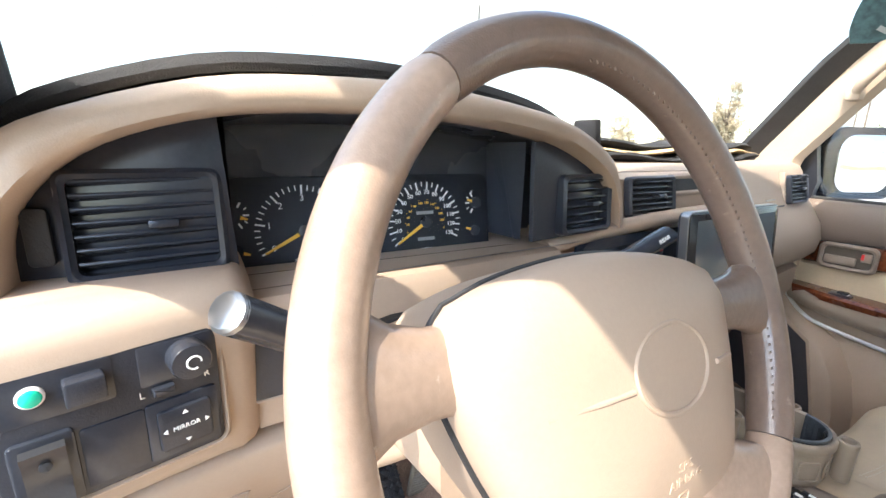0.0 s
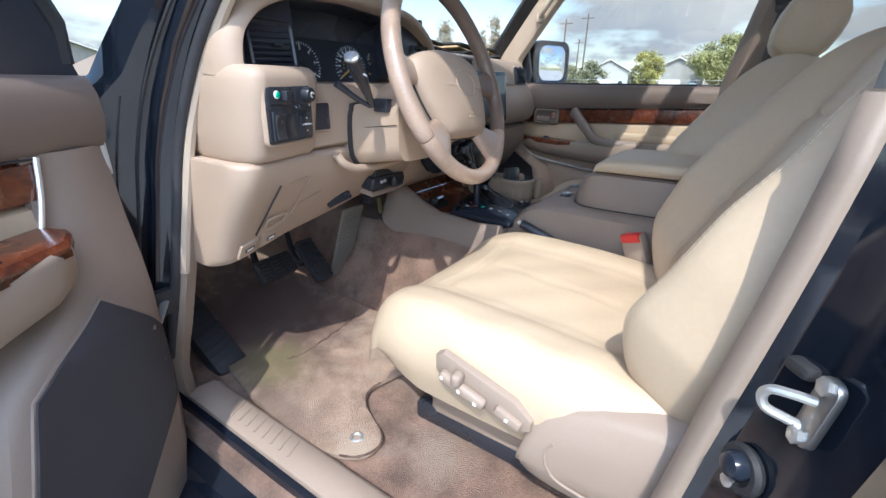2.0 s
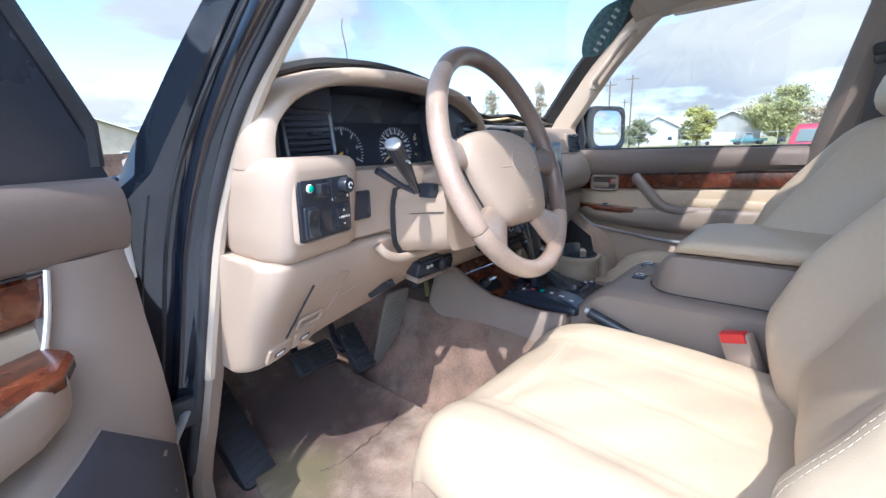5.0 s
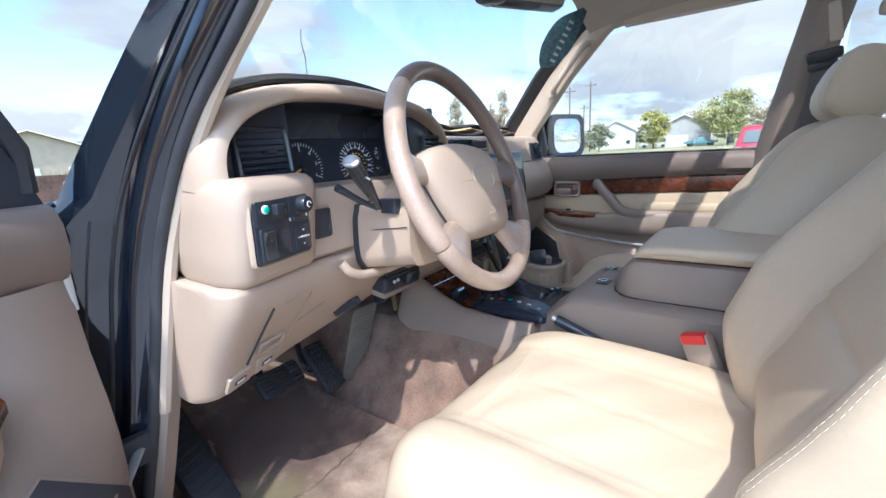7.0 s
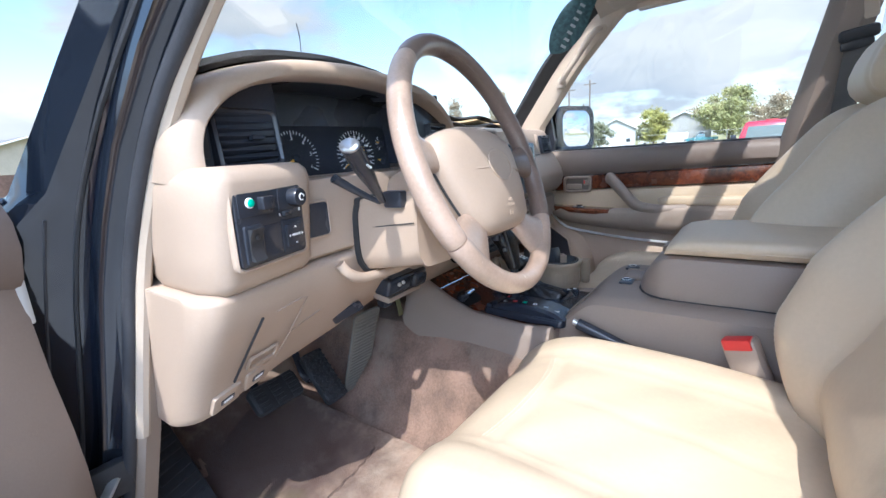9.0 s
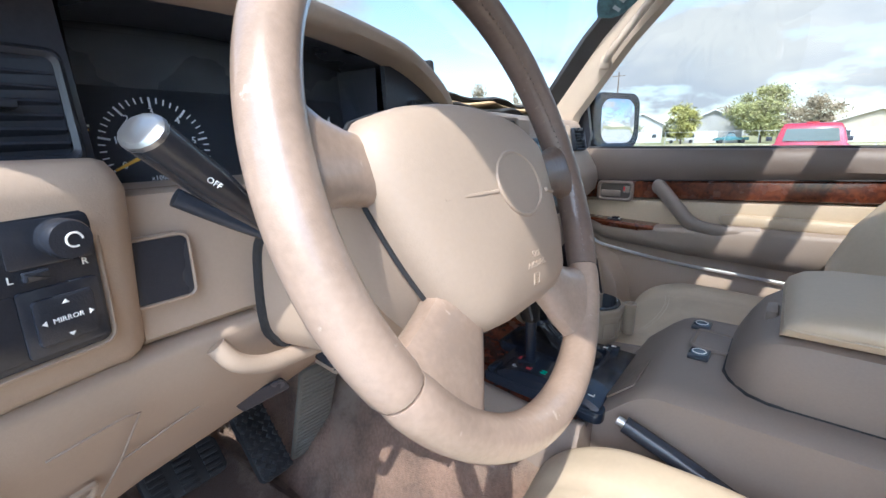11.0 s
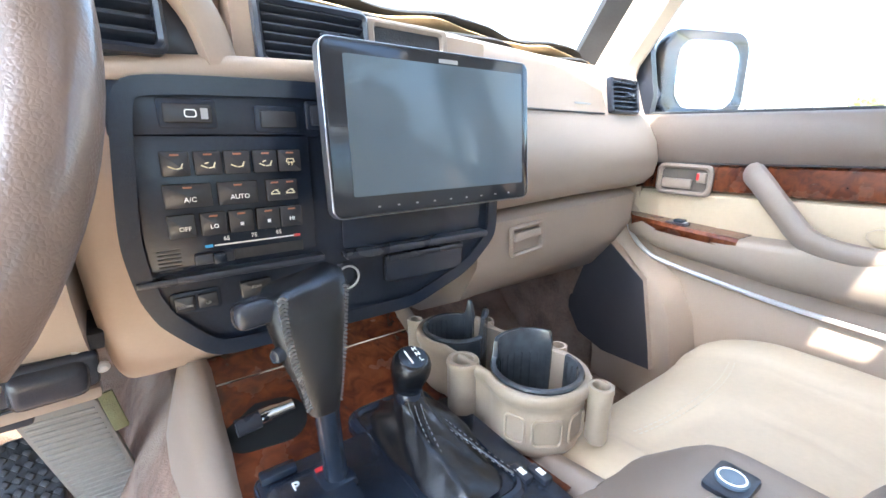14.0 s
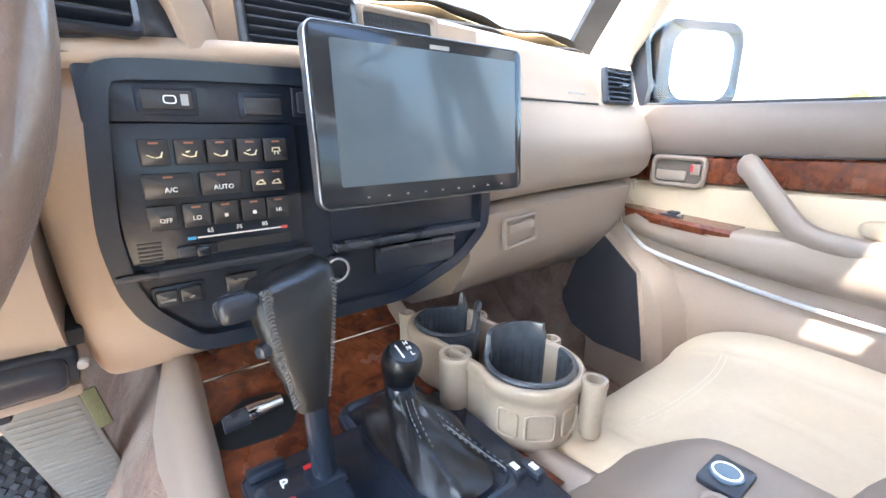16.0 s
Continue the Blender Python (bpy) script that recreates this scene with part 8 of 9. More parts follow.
rbox(bm, (0.643, -0.464, 1.642), (0.016, 0.030, 0.100), 0.007, pose(0, 0, 0, -10, -12, 0))
part("adjuster", bm, TRIM, belt, "pale height adjuster slide")
bm = bmesh.new()
rbox(bm, (0.640, -0.452, 1.560), (0.022, 0.075, 0.030), 0.008, pose(0, 0, 0, -8, -12, 0))
rbox(bm, (0.634, -0.450, 1.535), (0.016, 0.062, 0.022), 0.006, pose(0, 0, 0, -8, -12, 0))
part("guide", bm, RUBBER, belt, "dark belt guide")
bm = bmesh.new()
slab(bm, [[(0.634, -0.475, 1.54), (0.634, -0.428, 1.54)], [(0.66, -0.46, 1.30), (0.66, -0.413, 1.30)], [(0.69, -0.44, 0.85), (0.69, -0.393, 0.85)]], (0.002, 0, 0))
part("webbing", bm, mat("grey_webbing", (0.10, 0.095, 0.09), 0.7, var=0.2, grain=900, bump=0.3), belt)
bk = thing("belt_buckle", "taupe seat belt buckle with red button beside the driver's seat", "belt buckle", (-0.10, -0.28, 0.90))
BK = axes((-0.126, -0.290, 0.985), (-0.35, -1, 0.35), (-0.05, 0.42, 1))
bm = bmesh.new()
rbox(bm, BK @ Vector((0, 0, 0)), (0.050, 0.100, 0.026), 0.007, BK.to_3x3().to_4x4())
part("case", bm, TAUPE, bk)
bm = bmesh.new()
rbox(bm, BK @ Vector((0, 0.043, 0.006)), (0.040, 0.018, 0.018), 0.002, BK.to_3x3().to_4x4())
part("button", bm, RED, bk, "red release button")
bm = bmesh.new()
tube(bm, [BK @ Vector((0, -0.04, 0)), (-0.098, -0.31, 0.86)], 0.012, 8, flat=0.5)
part("stem", bm, RUBBER, bk)
# striker, buffer and switch on the middle post
stk = thing("door_striker", "zinc door striker loop on the black post", "door striker", (-0.695, -0.503, 1.06))
SK = axes((-0.696, -0.5105, 1.102), (-0.94, -0.34, 0), (0, -0.15, 1))
bm = bmesh.new()
plate(bm, rrect(0.024, 0.060, 0.010), SK, 0.006, 0.002)
base = part("base_plate", bm, bpy.data.materials["satin_metal"], stk)
for dz in (-0.023, 0.023):
    bm = bmesh.new()
    lathe(bm, [(0.0065, 0), (0.0075, 0.004), (0.004, 0.006)], SK @ Matrix.Translation((0, dz, 0.006)), 6)
    part("bolt", bm, STEEL, base)
bm = bmesh.new()
tube(bm, smooth_line([(-0.695, -0.507, 1.110), (-0.691, -0.492, 1.108), (-0.688, -0.480, 1.105), (-0.687, -0.476, 1.097), (-0.688, -0.480, 1.088), (-0.691, -0.492, 1.086), (-0.695, -0.507, 1.085)], 4), 0.0040, 8)
part("loop", bm, STEEL, stk)
bm = bmesh.new()
rbox(bm, (-0.672, -0.497, 1.122), (0.024, 0.016, 0.012), 0.005, pose(0, 0, 0, 0, 0, 37))
solo("rubber_buffer", bm, RUBBER, "small black rubber buffer above the striker", "buffer")
CS = axes((-0.676, -0.4835, 1.012), (-0.8, -0.6, 0), (0, -0.15, 1))
bm = bmesh.new()
lathe(bm, [(0.001, 0), (0.022, 0), (0.023, 0.004), (0.020, 0.008), (0.015, 0.008), (0.013, 0.004)], CS, 20)
csw = solo("courtesy_switch", bm, RUBBER, "round black light switch with a steel screw on the door post", "switch")
bm = bmesh.new()
lathe(bm, [(0.013, 0.003), (0.013, 0.012), (0.010, 0.018), (0.005, 0.020), (0.001, 0.020)], CS @ Matrix.Translation((0, 0.004, 0)), 16)
part("plunger", bm, PANEL, csw, "glossy black plunger")
bm = bmesh.new()
lathe(bm, [(0.006, 0.003), (0.006, 0.010), (0.001, 0.011)], CS @ Matrix.Translation((-0.003, -0.017, 0)), 10)
part("screw", bm, STEEL, csw)


# ---- footwell ----
def outline_mat():
    """The driver's mat with the worn tab that reaches to the hook beside the sill."""
    return [(p.x, p.y) for p in smooth_line([(-0.690, 0.30, 0), (-0.698, 0.20, 0), (-0.700, 0.10, 0), (-0.684, 0.035, 0), (-0.660, 0.006, 0), (-0.628, 0.002, 0), (-0.606, 0.022, 0), (-0.586, 0.068, 0), (-0.562, 0.102, 0), (-0.530, 0.117, 0), (-0.480, 0.108, 0), (-0.38, 0.085, 0), (-0.285, 0.10, 0), (-0.272, 0.25, 0), (-0.268, 0.40, 0), (-0.272, 0.55, 0), (-0.30, 0.66, 0), (-0.36, 0.72, 0), (-0.50, 0.78, 0), (-0.58, 0.74, 0), (-0.612, 0.60, 0), (-0.655, 0.46, 0), (-0.690, 0.30, 0)], 5)[:-1]]


def floor_z(x, y):
    return FLOOR + max(0.0, y - 0.62) * 0.95 + 0.006


def mat_z(x, y):
    return floor_z(x, y) + 0.010 + 0.0025 * math.sin(21 * x) * math.sin(17 * y)


o = outline_mat()
cx, cy = -0.47, 0.33
bm = bmesh.new()
rows = []
for k, h in ((1.0, -0.010), (1.0, -0.002), (0.985, 0.0), (0.85, 0.0), (0.65, 0.0), (0.4, 0.0), (0.15, 0.0)):
    rows.append([(cx + (x - cx) * k, cy + (y - cy) * k, mat_z(cx + (x - cx) * k, cy + (y - cy) * k) + h) for x, y in o])
loft(bm, rows, wrap=True, ends=True)
fm = solo("floor_mat", bm, MATCARPET, "torn brown carpet mat in the driver's footwell, with stains and painted shade", "floor mat", angle=60)
BINDING = mat("mat_binding", (0.16, 0.105, 0.08), 0.9, var=0.5, scale=40, grain=600, bump=0.5)
rng = random.Random(12)
bm = bmesh.new()
tab = [(x, y) for x, y in o if y < 0.125 and -0.69 < x < -0.50]
tube(bm, [(x + rng.uniform(-0.001, 0.001), y, mat_z(x, y) - 0.002) for x, y in tab], [rng.uniform(0.0014, 0.0028) for _ in tab], 6)
part("binding", bm, BINDING, fm, "frayed brown edge of the tab")
# a torn edge across the mat
bm = bmesh.new()
tear = smooth_line([(-0.270, 0.398, 0), (-0.300, 0.378, 0), (-0.352, 0.357, 0), (-0.405, 0.346, 0), (-0.460, 0.340, 0), (-0.530, 0.336, 0), (-0.568, 0.347, 0)], 8)
tube(bm, [(p.x, p.y + rng.uniform(-0.0022, 0.0022), mat_z(p.x, p.y) + 0.001) for p in tear], [0.0008 + 0.0022 * rng.random() for _ in tear], 6)
part("torn_edge", bm, BINDING, fm, "frayed dark tear across the mat")
bm = bmesh.new()
lathe(bm, [(0.012, 0), (0.0125, 0.003), (0.009, 0.0045), (0.0065, 0.003), (0.006, 0.001)], Matrix.Translation((-0.643, 0.046, mat_z(-0.643, 0.046) - 0.001)), 18)
solo("mat_hook", bm, STEEL, "small metal eyelet in the tab of the mat", "mat hook")


def pedal(name, label, at, w, h, tip, nx, ny, arm):
    ob = thing(name, label, "pedal", at, group="pedals")
    m = axes(at, (1, 0.05, 0), (0, math.sin(radians(tip)), math.cos(radians(tip))))
    bm = bmesh.new()
    plate(bm, rrect(w, h, 0.012), m, 0.014, 0.004)
    pad_ = part("pad", bm, RUBBER, ob)
    me = None
    for i in range(nx):
        for j in range(ny):
            if me is None:
                b2 = bmesh.new()
                rbox(b2, (0, 0, 0.0015), (0.62 * w / nx, 0.62 * h / ny, 0.004), 0.001)
                me = mesh_of("stud", b2, RUBBER)
            q = new("stud", me)
            q.parent = pad_
            q.matrix_basis = m @ Matrix.Translation((lerp(-w / 2, w / 2, (i + 0.5) / nx), lerp(-h / 2, h / 2, (j + 0.5) / ny), 0.014)) @ pose(0, 0, 0, 0, 0, 45 if nx > 3 else 0)
    bm = bmesh.new()
    tube(bm, smooth_line([m @ Vector((0, 0, -0.002)), m @ Vector((0, 0.05, -0.06)), arm], 5), 0.010, 8, flat=0.6)
    part("arm", bm, BLACK, ob)
    return ob


pedal("brake_pedal", "wide black rubber brake pedal", (-0.440, 0.545, 0.852), 0.115, 0.062, 42, 3, 6, (-0.42, 0.70, 1.10))
pedal("accelerator_pedal", "narrow black studded accelerator pedal", (-0.315, 0.545, 0.830), 0.060, 0.135, 40, 5, 9, (-0.30, 0.72, 1.10))
dp = thing("foot_rest", "black ribbed rubber foot rest beside the kick panel", "foot rest", (-0.66, 0.56, FLOOR))
FR = axes((-0.648, 0.575, 0.790), (1, 0, 0), (0, 0.86, 0.50))
bm = bmesh.new()
plate(bm, rrect(0.072, 0.34, 0.012), FR @ Matrix.Translation((0, 0, -0.03)), 0.034, 0.005)
fr = part("pad", bm, RUBBER, dp)
for k in range(16):
    bm = bmesh.new()
    rbox(bm, FR @ Vector((0.0, -0.15 + 0.020 * k, 0.005)), (0.060, 0.006, 0.004), 0.0015, FR.to_3x3().to_4x4() @ pose(0, 0, 0, 0, 0, 14))
    part("rib", bm, RUBBER, fr)
# ribbed heel plate beside the accelerator and brake controller under the column
bm = bmesh.new()
HP = axes((-0.243, 0.478, 0.885), (1, -0.12, 0.05), (0.07, -0.42, 0.90))
plate(bm, rrect(0.072, 0.26, 0.01), HP, 0.006, 0.002)
hp = solo("heel_plate", bm, mat("grey_rubber_plate", (0.19, 0.175, 0.15), 0.6, var=0.2, grain=500, bump=0.2), "ribbed grey rubber plate beside the accelerator", "heel plate")
for k in range(22):
    bm = bmesh.new()
    rbox(bm, HP @ Vector((0, -0.115 + 0.0108 * k, 0.0065)), (0.062, 0.004, 0.003), 0.001, HP.to_3x3().to_4x4())
    part("rib", bm, bpy.data.materials["grey_rubber_plate"], hp)
ctrl = thing("brake_controller", "black box with steel screws on a bracket under the steering column", "controller", (-0.25, 0.29, 1.06))
CB = axes((-0.252, 0.286, 1.088), (1, 0.18, -0.06), (0, -0.25, 1))
CR = CB.to_3x3().to_4x4()
bm = bmesh.new()
rbox(bm, CB @ Vector((-0.018, 0.006, -0.012)), (0.145, 0.034, 0.034), 0.006, CR, 3)
box = part("box", bm, SATIN, ctrl)
bm = bmesh.new()
rbox(bm, CB @ Vector((0.022, 0.004, -0.002)), (0.050, 0.032, 0.032), 0.009, CR, 3)
part("end_cap", bm, BLACK, box, "black ribbed end cap")
bm = bmesh.new()
tube(bm, [CB @ Vector((-0.088, -0.010, 0.0055)), CB @ Vector((0.045, -0.010, 0.0055))], 0.0012, 6)
part("seam", bm, RUBBER, box)
bm = bmesh.new()
rbox(bm, CB @ Vector((-0.008, 0.030, -0.022)), (0.135, 0.016, 0.040), 0.002, CR)
part("bracket", bm, RUBBER, ctrl, "black steel bracket")
bm = bmesh.new()
rbox(bm, CB @ Vector((-0.010, -0.022, -0.020)), (0.130, 0.014, 0.040), 0.004, CR)
part("tray", bm, TAUPE, ctrl, "taupe lip under the box")
bm = bmesh.new()
rbox(bm, (-0.268, 0.352, 1.040), (0.026, 0.024, 0.022), 0.004)
part("plug", bm, BLACK, ctrl)
bm = bmesh.new()
tube(bm, smooth_line([(-0.268, 0.350, 1.050), (-0.270, 0.335, 1.062), (-0.272, 0.318, 1.074)], 5), 0.0035, 8)
part("cable", bm, RUBBER, ctrl)
for p, r in (((-0.060, 0.012, 0.006), 0.004), ((-0.046, 0.013, 0.006), 0.004), ((0.040, 0.031, 0.0), 0.005), ((0.056, 0.006, 0.0), 0.005)):
    bm = bmesh.new()
    lathe(bm, [(r, 0), (r, 0.003), (r * 0.6, 0.005), (0.0004, 0.005)], CB @ Matrix.Translation(p), 12)
    part("screw", bm, STEEL, ctrl)
bm = bmesh.new()
rbox(bm, (-0.2035, 0.372, 1.004), (0.013, 0.004, 0.046), 0.001, pose(0, 0, 0, 0, -10, 0))
solo("webbing_strap", bm, mat("olive_webbing", (0.13, 0.12, 0.055), 0.85, var=0.3, grain=900, bump=0.5), "short olive webbing strip hanging beside the ribbed plate", "strap")

# ---- seat details ----
SC = axes((-0.607, -0.192, 0.915), (0, -1, -0.13), (-0.08, 0, 1))
pan = bmesh.new()
plate(pan, [(-0.082, 0.024), (-0.070, 0.034), (0.05, 0.014), (0.078, -0.004), (0.080, -0.022), (0.066, -0.032), (0.02, -0.030), (-0.066, -0.014), (-0.080, -0.004)], SC, 0.012, 0.003)
sp = part("control_panel", pan, TAUPE, driver_seat, "taupe power seat control panel")
bm = bmesh.new()
rbox(bm, SC @ Vector((-0.028, -0.006, 0.018)), (0.080, 0.020, 0.016), 0.007, SC.to_3x3().to_4x4() @ pose(0, 0, 0, 0, 0, -10), 3)
part("slide_control", bm, TAUPE, sp)
bm = bmesh.new()
rbox(bm, SC @ Vector((-0.036, 0.012, 0.022)), (0.016, 0.022, 0.020), 0.006, SC.to_3x3().to_4x4(), 3)
part("recline_control", bm, TAUPE, sp)
bm = bmesh.new()
rbox(bm, SC @ Vector((0.046, -0.014, 0.015)), (0.042, 0.016, 0.012), 0.004, SC.to_3x3().to_4x4() @ pose(0, 0, 0, 0, 0, -12))
part("lumbar_control", bm, TAUPE, sp)
for x, y in ((-0.060, 0.002), (-0.030, -0.006), (-0.002, -0.012), (0.046, -0.014)):
    bm = bmesh.new()
    rbox(bm, SC @ Vector((x, y, 0.0262 if x < 0.03 else 0.0213)), (0.005, 0.006, 0.0006), 0, SC.to_3x3().to_4x4())
    part("mark", bm, WHITE, sp)
bm = bmesh.new()
rows = []
for y, z0, z1 in ((-0.250, 0.815, 0.845), (-0.256, 0.80, 0.872), (-0.268, 0.793, 0.902), (-0.285, 0.788, 0.922), (-0.31, 0.785, 0.937), (-0.35, 0.785, 0.949), (-0.40, 0.785, 0.958), (-0.50, 0.785, 0.968)):
    rows.append([(-0.575, y, z0), (-0.598, y, z0 + 0.004), (-0.609, y, z0 + 0.014), (-0.615, y, lerp(z0, z1, 0.35)), (-0.616, y, lerp(z0, z1, 0.6)), (-0.611, y, z1 - 0.016), (-0.600, y, z1 - 0.005), (-0.57, y, z1)])
loft(bm, rows, wrap=True, ends=True)
hcov = part("hinge_cover", bm, TAUPE, driver_seat, "taupe cover over the seat hinge", angle=80)
bm = bmesh.new()
tube(bm, smooth_line([(-0.6155, -0.300, 0.880), (-0.6155, -0.290, 0.862), (-0.6150, -0.296, 0.835), (-0.6140, -0.320, 0.818), (-0.6145, -0.40, 0.812), (-0.6145, -0.49, 0.812)], 5), 0.0022, 6)
part("moulding", bm, TAUPE, hcov)



# ---- outside ----
GRASS = mat("dry_grass", (0.28, 0.235, 0.12), 0.95, var=0.45, scale=0.12, grain=6, bump=0.6, dark=(0.13, 0.16, 0.055))
ASPHALT = mat("pale_gravel", (0.40, 0.385, 0.36), 0.95, var=0.3, scale=0.9, grain=70, bump=0.8)
bm = bmesh.new()
slab(bm, [[(x, y, 0.0) for x in (-2200, -300, -60, 0, 60, 300, 2200)] for y in (-2200, -300, -60, 0, 60, 300, 2200)], (0, 0, -0.5))
tagged(part("ground", bm, GRASS, None), "flat field of dry and green grass", "ground", kind="structure")
bm = bmesh.new()
slab(bm, [[(x, y, 0.02) for x in (-14, -4, 4, 22)] for y in (-30, -10, 10, 15)], (0, 0, -0.1))
tagged(part("pavement", bm, ASPHALT, None), "pale grey gravel of the car park", "car park", kind="structure")
# bonnet and front wing
bm = bmesh.new()
rows = []
for y, z, w in ((0.86, 1.20, 0.80), (1.1, 1.19, 0.80), (1.6, 1.165, 0.79), (2.1, 1.10, 0.77), (2.25, 1.02, 0.75)):
    rows.append([(-w - 0.08, y, z - 0.35), (-w - 0.06, y, z - 0.09), (-w, y, z - 0.02), (-w * 0.6, y, z + 0.015), (0, y, z + 0.03), (w * 0.6, y, z + 0.015), (w, y, z - 0.02), (w + 0.06, y, z - 0.09), (w + 0.08, y, z - 0.35)])
slab(bm, rows, (0, 0, -0.05))
bonnet = solo("bonnet", bm, mat("dark_bonnet_paint", (0.016, 0.020, 0.026), 0.12, var=0.2, grain=60, bump=0.004, coat=1.0), "glossy dark bonnet reflecting the sky", "bonnet")
bm = bmesh.new()
rows = [[(-0.80, y, 1.10), (-0.90, y, 1.02), (-0.93, y, 0.85), (-0.93, y, 0.55)] for y in (0.68, 1.2, 1.8, 2.2)]
slab(bm, rows, (0.03, 0, 0))
solo("front_wing", bm, PAINT, "black front wing of the car", "car wing")
bm = bmesh.new()
tube(bm, [(0.52, 1.55, 1.05), (0.52, 1.55, 2.0)], 0.0025, 6)
solo("radio_aerial", bm, RUBBER, "thin black radio aerial on the bonnet", "aerial")

SIDING = [mat("grey_siding", (0.36, 0.355, 0.33), 0.8, var=0.1, scale=1, grain=30, bump=0.2), mat("tan_siding", (0.50, 0.43, 0.34), 0.8, var=0.1, scale=1, grain=30, bump=0.2), mat("white_siding", (0.45, 0.455, 0.445), 0.8, var=0.1, scale=1, grain=30, bump=0.2)]
SHINGLE = mat("grey_shingle", (0.17, 0.165, 0.16), 0.9, var=0.3, scale=2, grain=20, bump=0.4)
PANE = plain("far_window", (0.04, 0.05, 0.06), 0.1)
FASCIA = plain("white_fascia", (0.75, 0.75, 0.72), 0.6)


def house(x, y, w, d, h, peak, yaw, wall, label, garage=True):
    """A house with its gable towards -y of its own frame."""
    ob = thing("house", label, "house", m=pose(x, y, 0, 0, 0, yaw), group="houses")
    bm = bmesh.new()
    loft(bm, [[(-w / 2, t, 0), (-w / 2, t, h), (0, t, peak), (w / 2, t, h), (w / 2, t, 0)] for t in (-d / 2, d / 2)], wrap=True, ends=True)
    wl_ = part("wall", bm, wall, ob)
    for s in (-1, 1):
        bm = bmesh.new()
        e = 0.5
        k = (peak - h) / (w / 2)
        slab(bm, [[(s * (w / 2 + e), -d / 2 - e, h - e * k + 0.03), (s * (w / 2 + e), d / 2 + e, h - e * k + 0.03)], [(0, -d / 2 - e, peak + 0.03), (0, d / 2 + e, peak + 0.03)]], (0, 0, 0.16))
        part("roof", bm, SHINGLE, ob)
        bm = bmesh.new()
        tube(bm, [(s * (w / 2 + e), -d / 2 - e - 0.03, h - e * k + 0.08), (0, -d / 2 - e - 0.03, peak + 0.08)], 0.11, 6)
        part("fascia", bm, FASCIA, ob)
    bm = bmesh.new()
    if garage:
        rbox(bm, (-w * 0.12, -d / 2 - 0.03, 1.1), (w * 0.42, 0.08, 2.2), 0.02)
        part("garage_door", bm, FASCIA, ob)
    else:
        rbox(bm, (0, -d / 2 - 0.03, 1.05), (1.0, 0.08, 2.1), 0.02)
        part("door", bm, FASCIA, ob)
    for wx in (-w * 0.36, w * 0.32):
        bm = bmesh.new()
        rbox(bm, (wx, -d / 2 - 0.03, 1.5), (1.2, 0.06, 1.1), 0.01)
        wf = part("window", bm, FASCIA, ob)
        bm = bmesh.new()
        rbox(bm, (wx, -d / 2 - 0.06, 1.5), (1.0, 0.04, 0.9), 0.01)
        part("pane", bm, PANE, wf)
    return ob


def tree(x, y, h, spread, col, seed, lean_=0.0, n=2600, leaf=0.16, trunk_h=0.3):
    rnd = random.Random(seed)
    ob = thing("tree", "spring tree with yellow-green crown" if spread > h * 0.35 else "slender budding tree beyond the fence", "tree", (x, y, 0), group="trees")
    bm = bmesh.new()
    tube(bm, [(x, y, -0.1), (x + 0.1, y, h * trunk_h), (x, y + 0.1, h * 0.8)], [h * 0.028, h * 0.02, h * 0.006], 8)
    for k in range(9):
        a = k * 2.4
        z0 = h * rnd.uniform(trunk_h * 0.8, 0.6)
        tube(bm, [(x, y, z0), (x + spread * 0.4 * math.cos(a), y + spread * 0.4 * math.sin(a), z0 + h * 0.15), (x + spread * 0.75 * math.cos(a), y + spread * 0.75 * math.sin(a), z0 + h * 0.27)], [h * 0.011, h * 0.007, h * 0.002], 6)
    part("trunk", bm, mat("bark", (0.13, 0.10, 0.08), 0.9, var=0.3, scale=3, grain=30, bump=0.6) if "bark" not in bpy.data.materials else bpy.data.materials["bark"], ob)
    clumps = []
    for _ in range(46):
        turn, rad = rnd.uniform(0, 2 * math.pi), 0.82 * math.sqrt(rnd.random())
        clumps.append((rad * math.cos(turn), rad * math.sin(turn), rnd.uniform(-0.85, 0.88), rnd.uniform(0.20, 0.38)))
    vs, fs = [], []
    zc, zr = h * (0.5 + trunk_h * 0.5), h * (0.5 - trunk_h * 0.5)
    for _ in range(n):
        cxx, cyy, czz, r = rnd.choice(clumps)
        k = math.sqrt(max(0.05, 1 - czz * czz))
        p = Vector((x + spread * (cxx * k + rnd.gauss(0, r * 0.5)), y + spread * (cyy * k + rnd.gauss(0, r * 0.5)), zc + zr * (czz + rnd.gauss(0, r * 0.4))))
        u = Vector((rnd.gauss(0, 1), rnd.gauss(0, 1), rnd.gauss(0, 1))).normalized() * leaf * rnd.uniform(0.6, 1.5)
        v = u.orthogonal().normalized() * leaf * 0.6
        i = len(vs)
        vs += [p - u, p + v, p + u, p - v]
        fs.append((i, i + 1, i + 2, i + 3))
    me = bpy.data.meshes.new("crown")
    me.from_pydata([tuple(v) for v in vs], [], fs)
    me.materials.append(col)
    cr = new("crown", me)
    cr.parent, cr.matrix_parent_inverse = ob, BASE[ob]
    tagged(cr, "loose crown of small spring leaves", kind="stuff")
    return ob


LEAF_Y = mat("yellow_green_leaves", (0.36, 0.34, 0.10), 0.7, var=0.5, scale=0.6, grain=3, bump=0.0)
LEAF_G = mat("spring_green_leaves", (0.30, 0.30, 0.115), 0.7, var=0.5, scale=0.6, grain=3, bump=0.0)
LEAF_B = mat("tan_buds", (0.34, 0.27, 0.17), 0.8, var=0.4, scale=0.6, grain=3, bump=0.0)
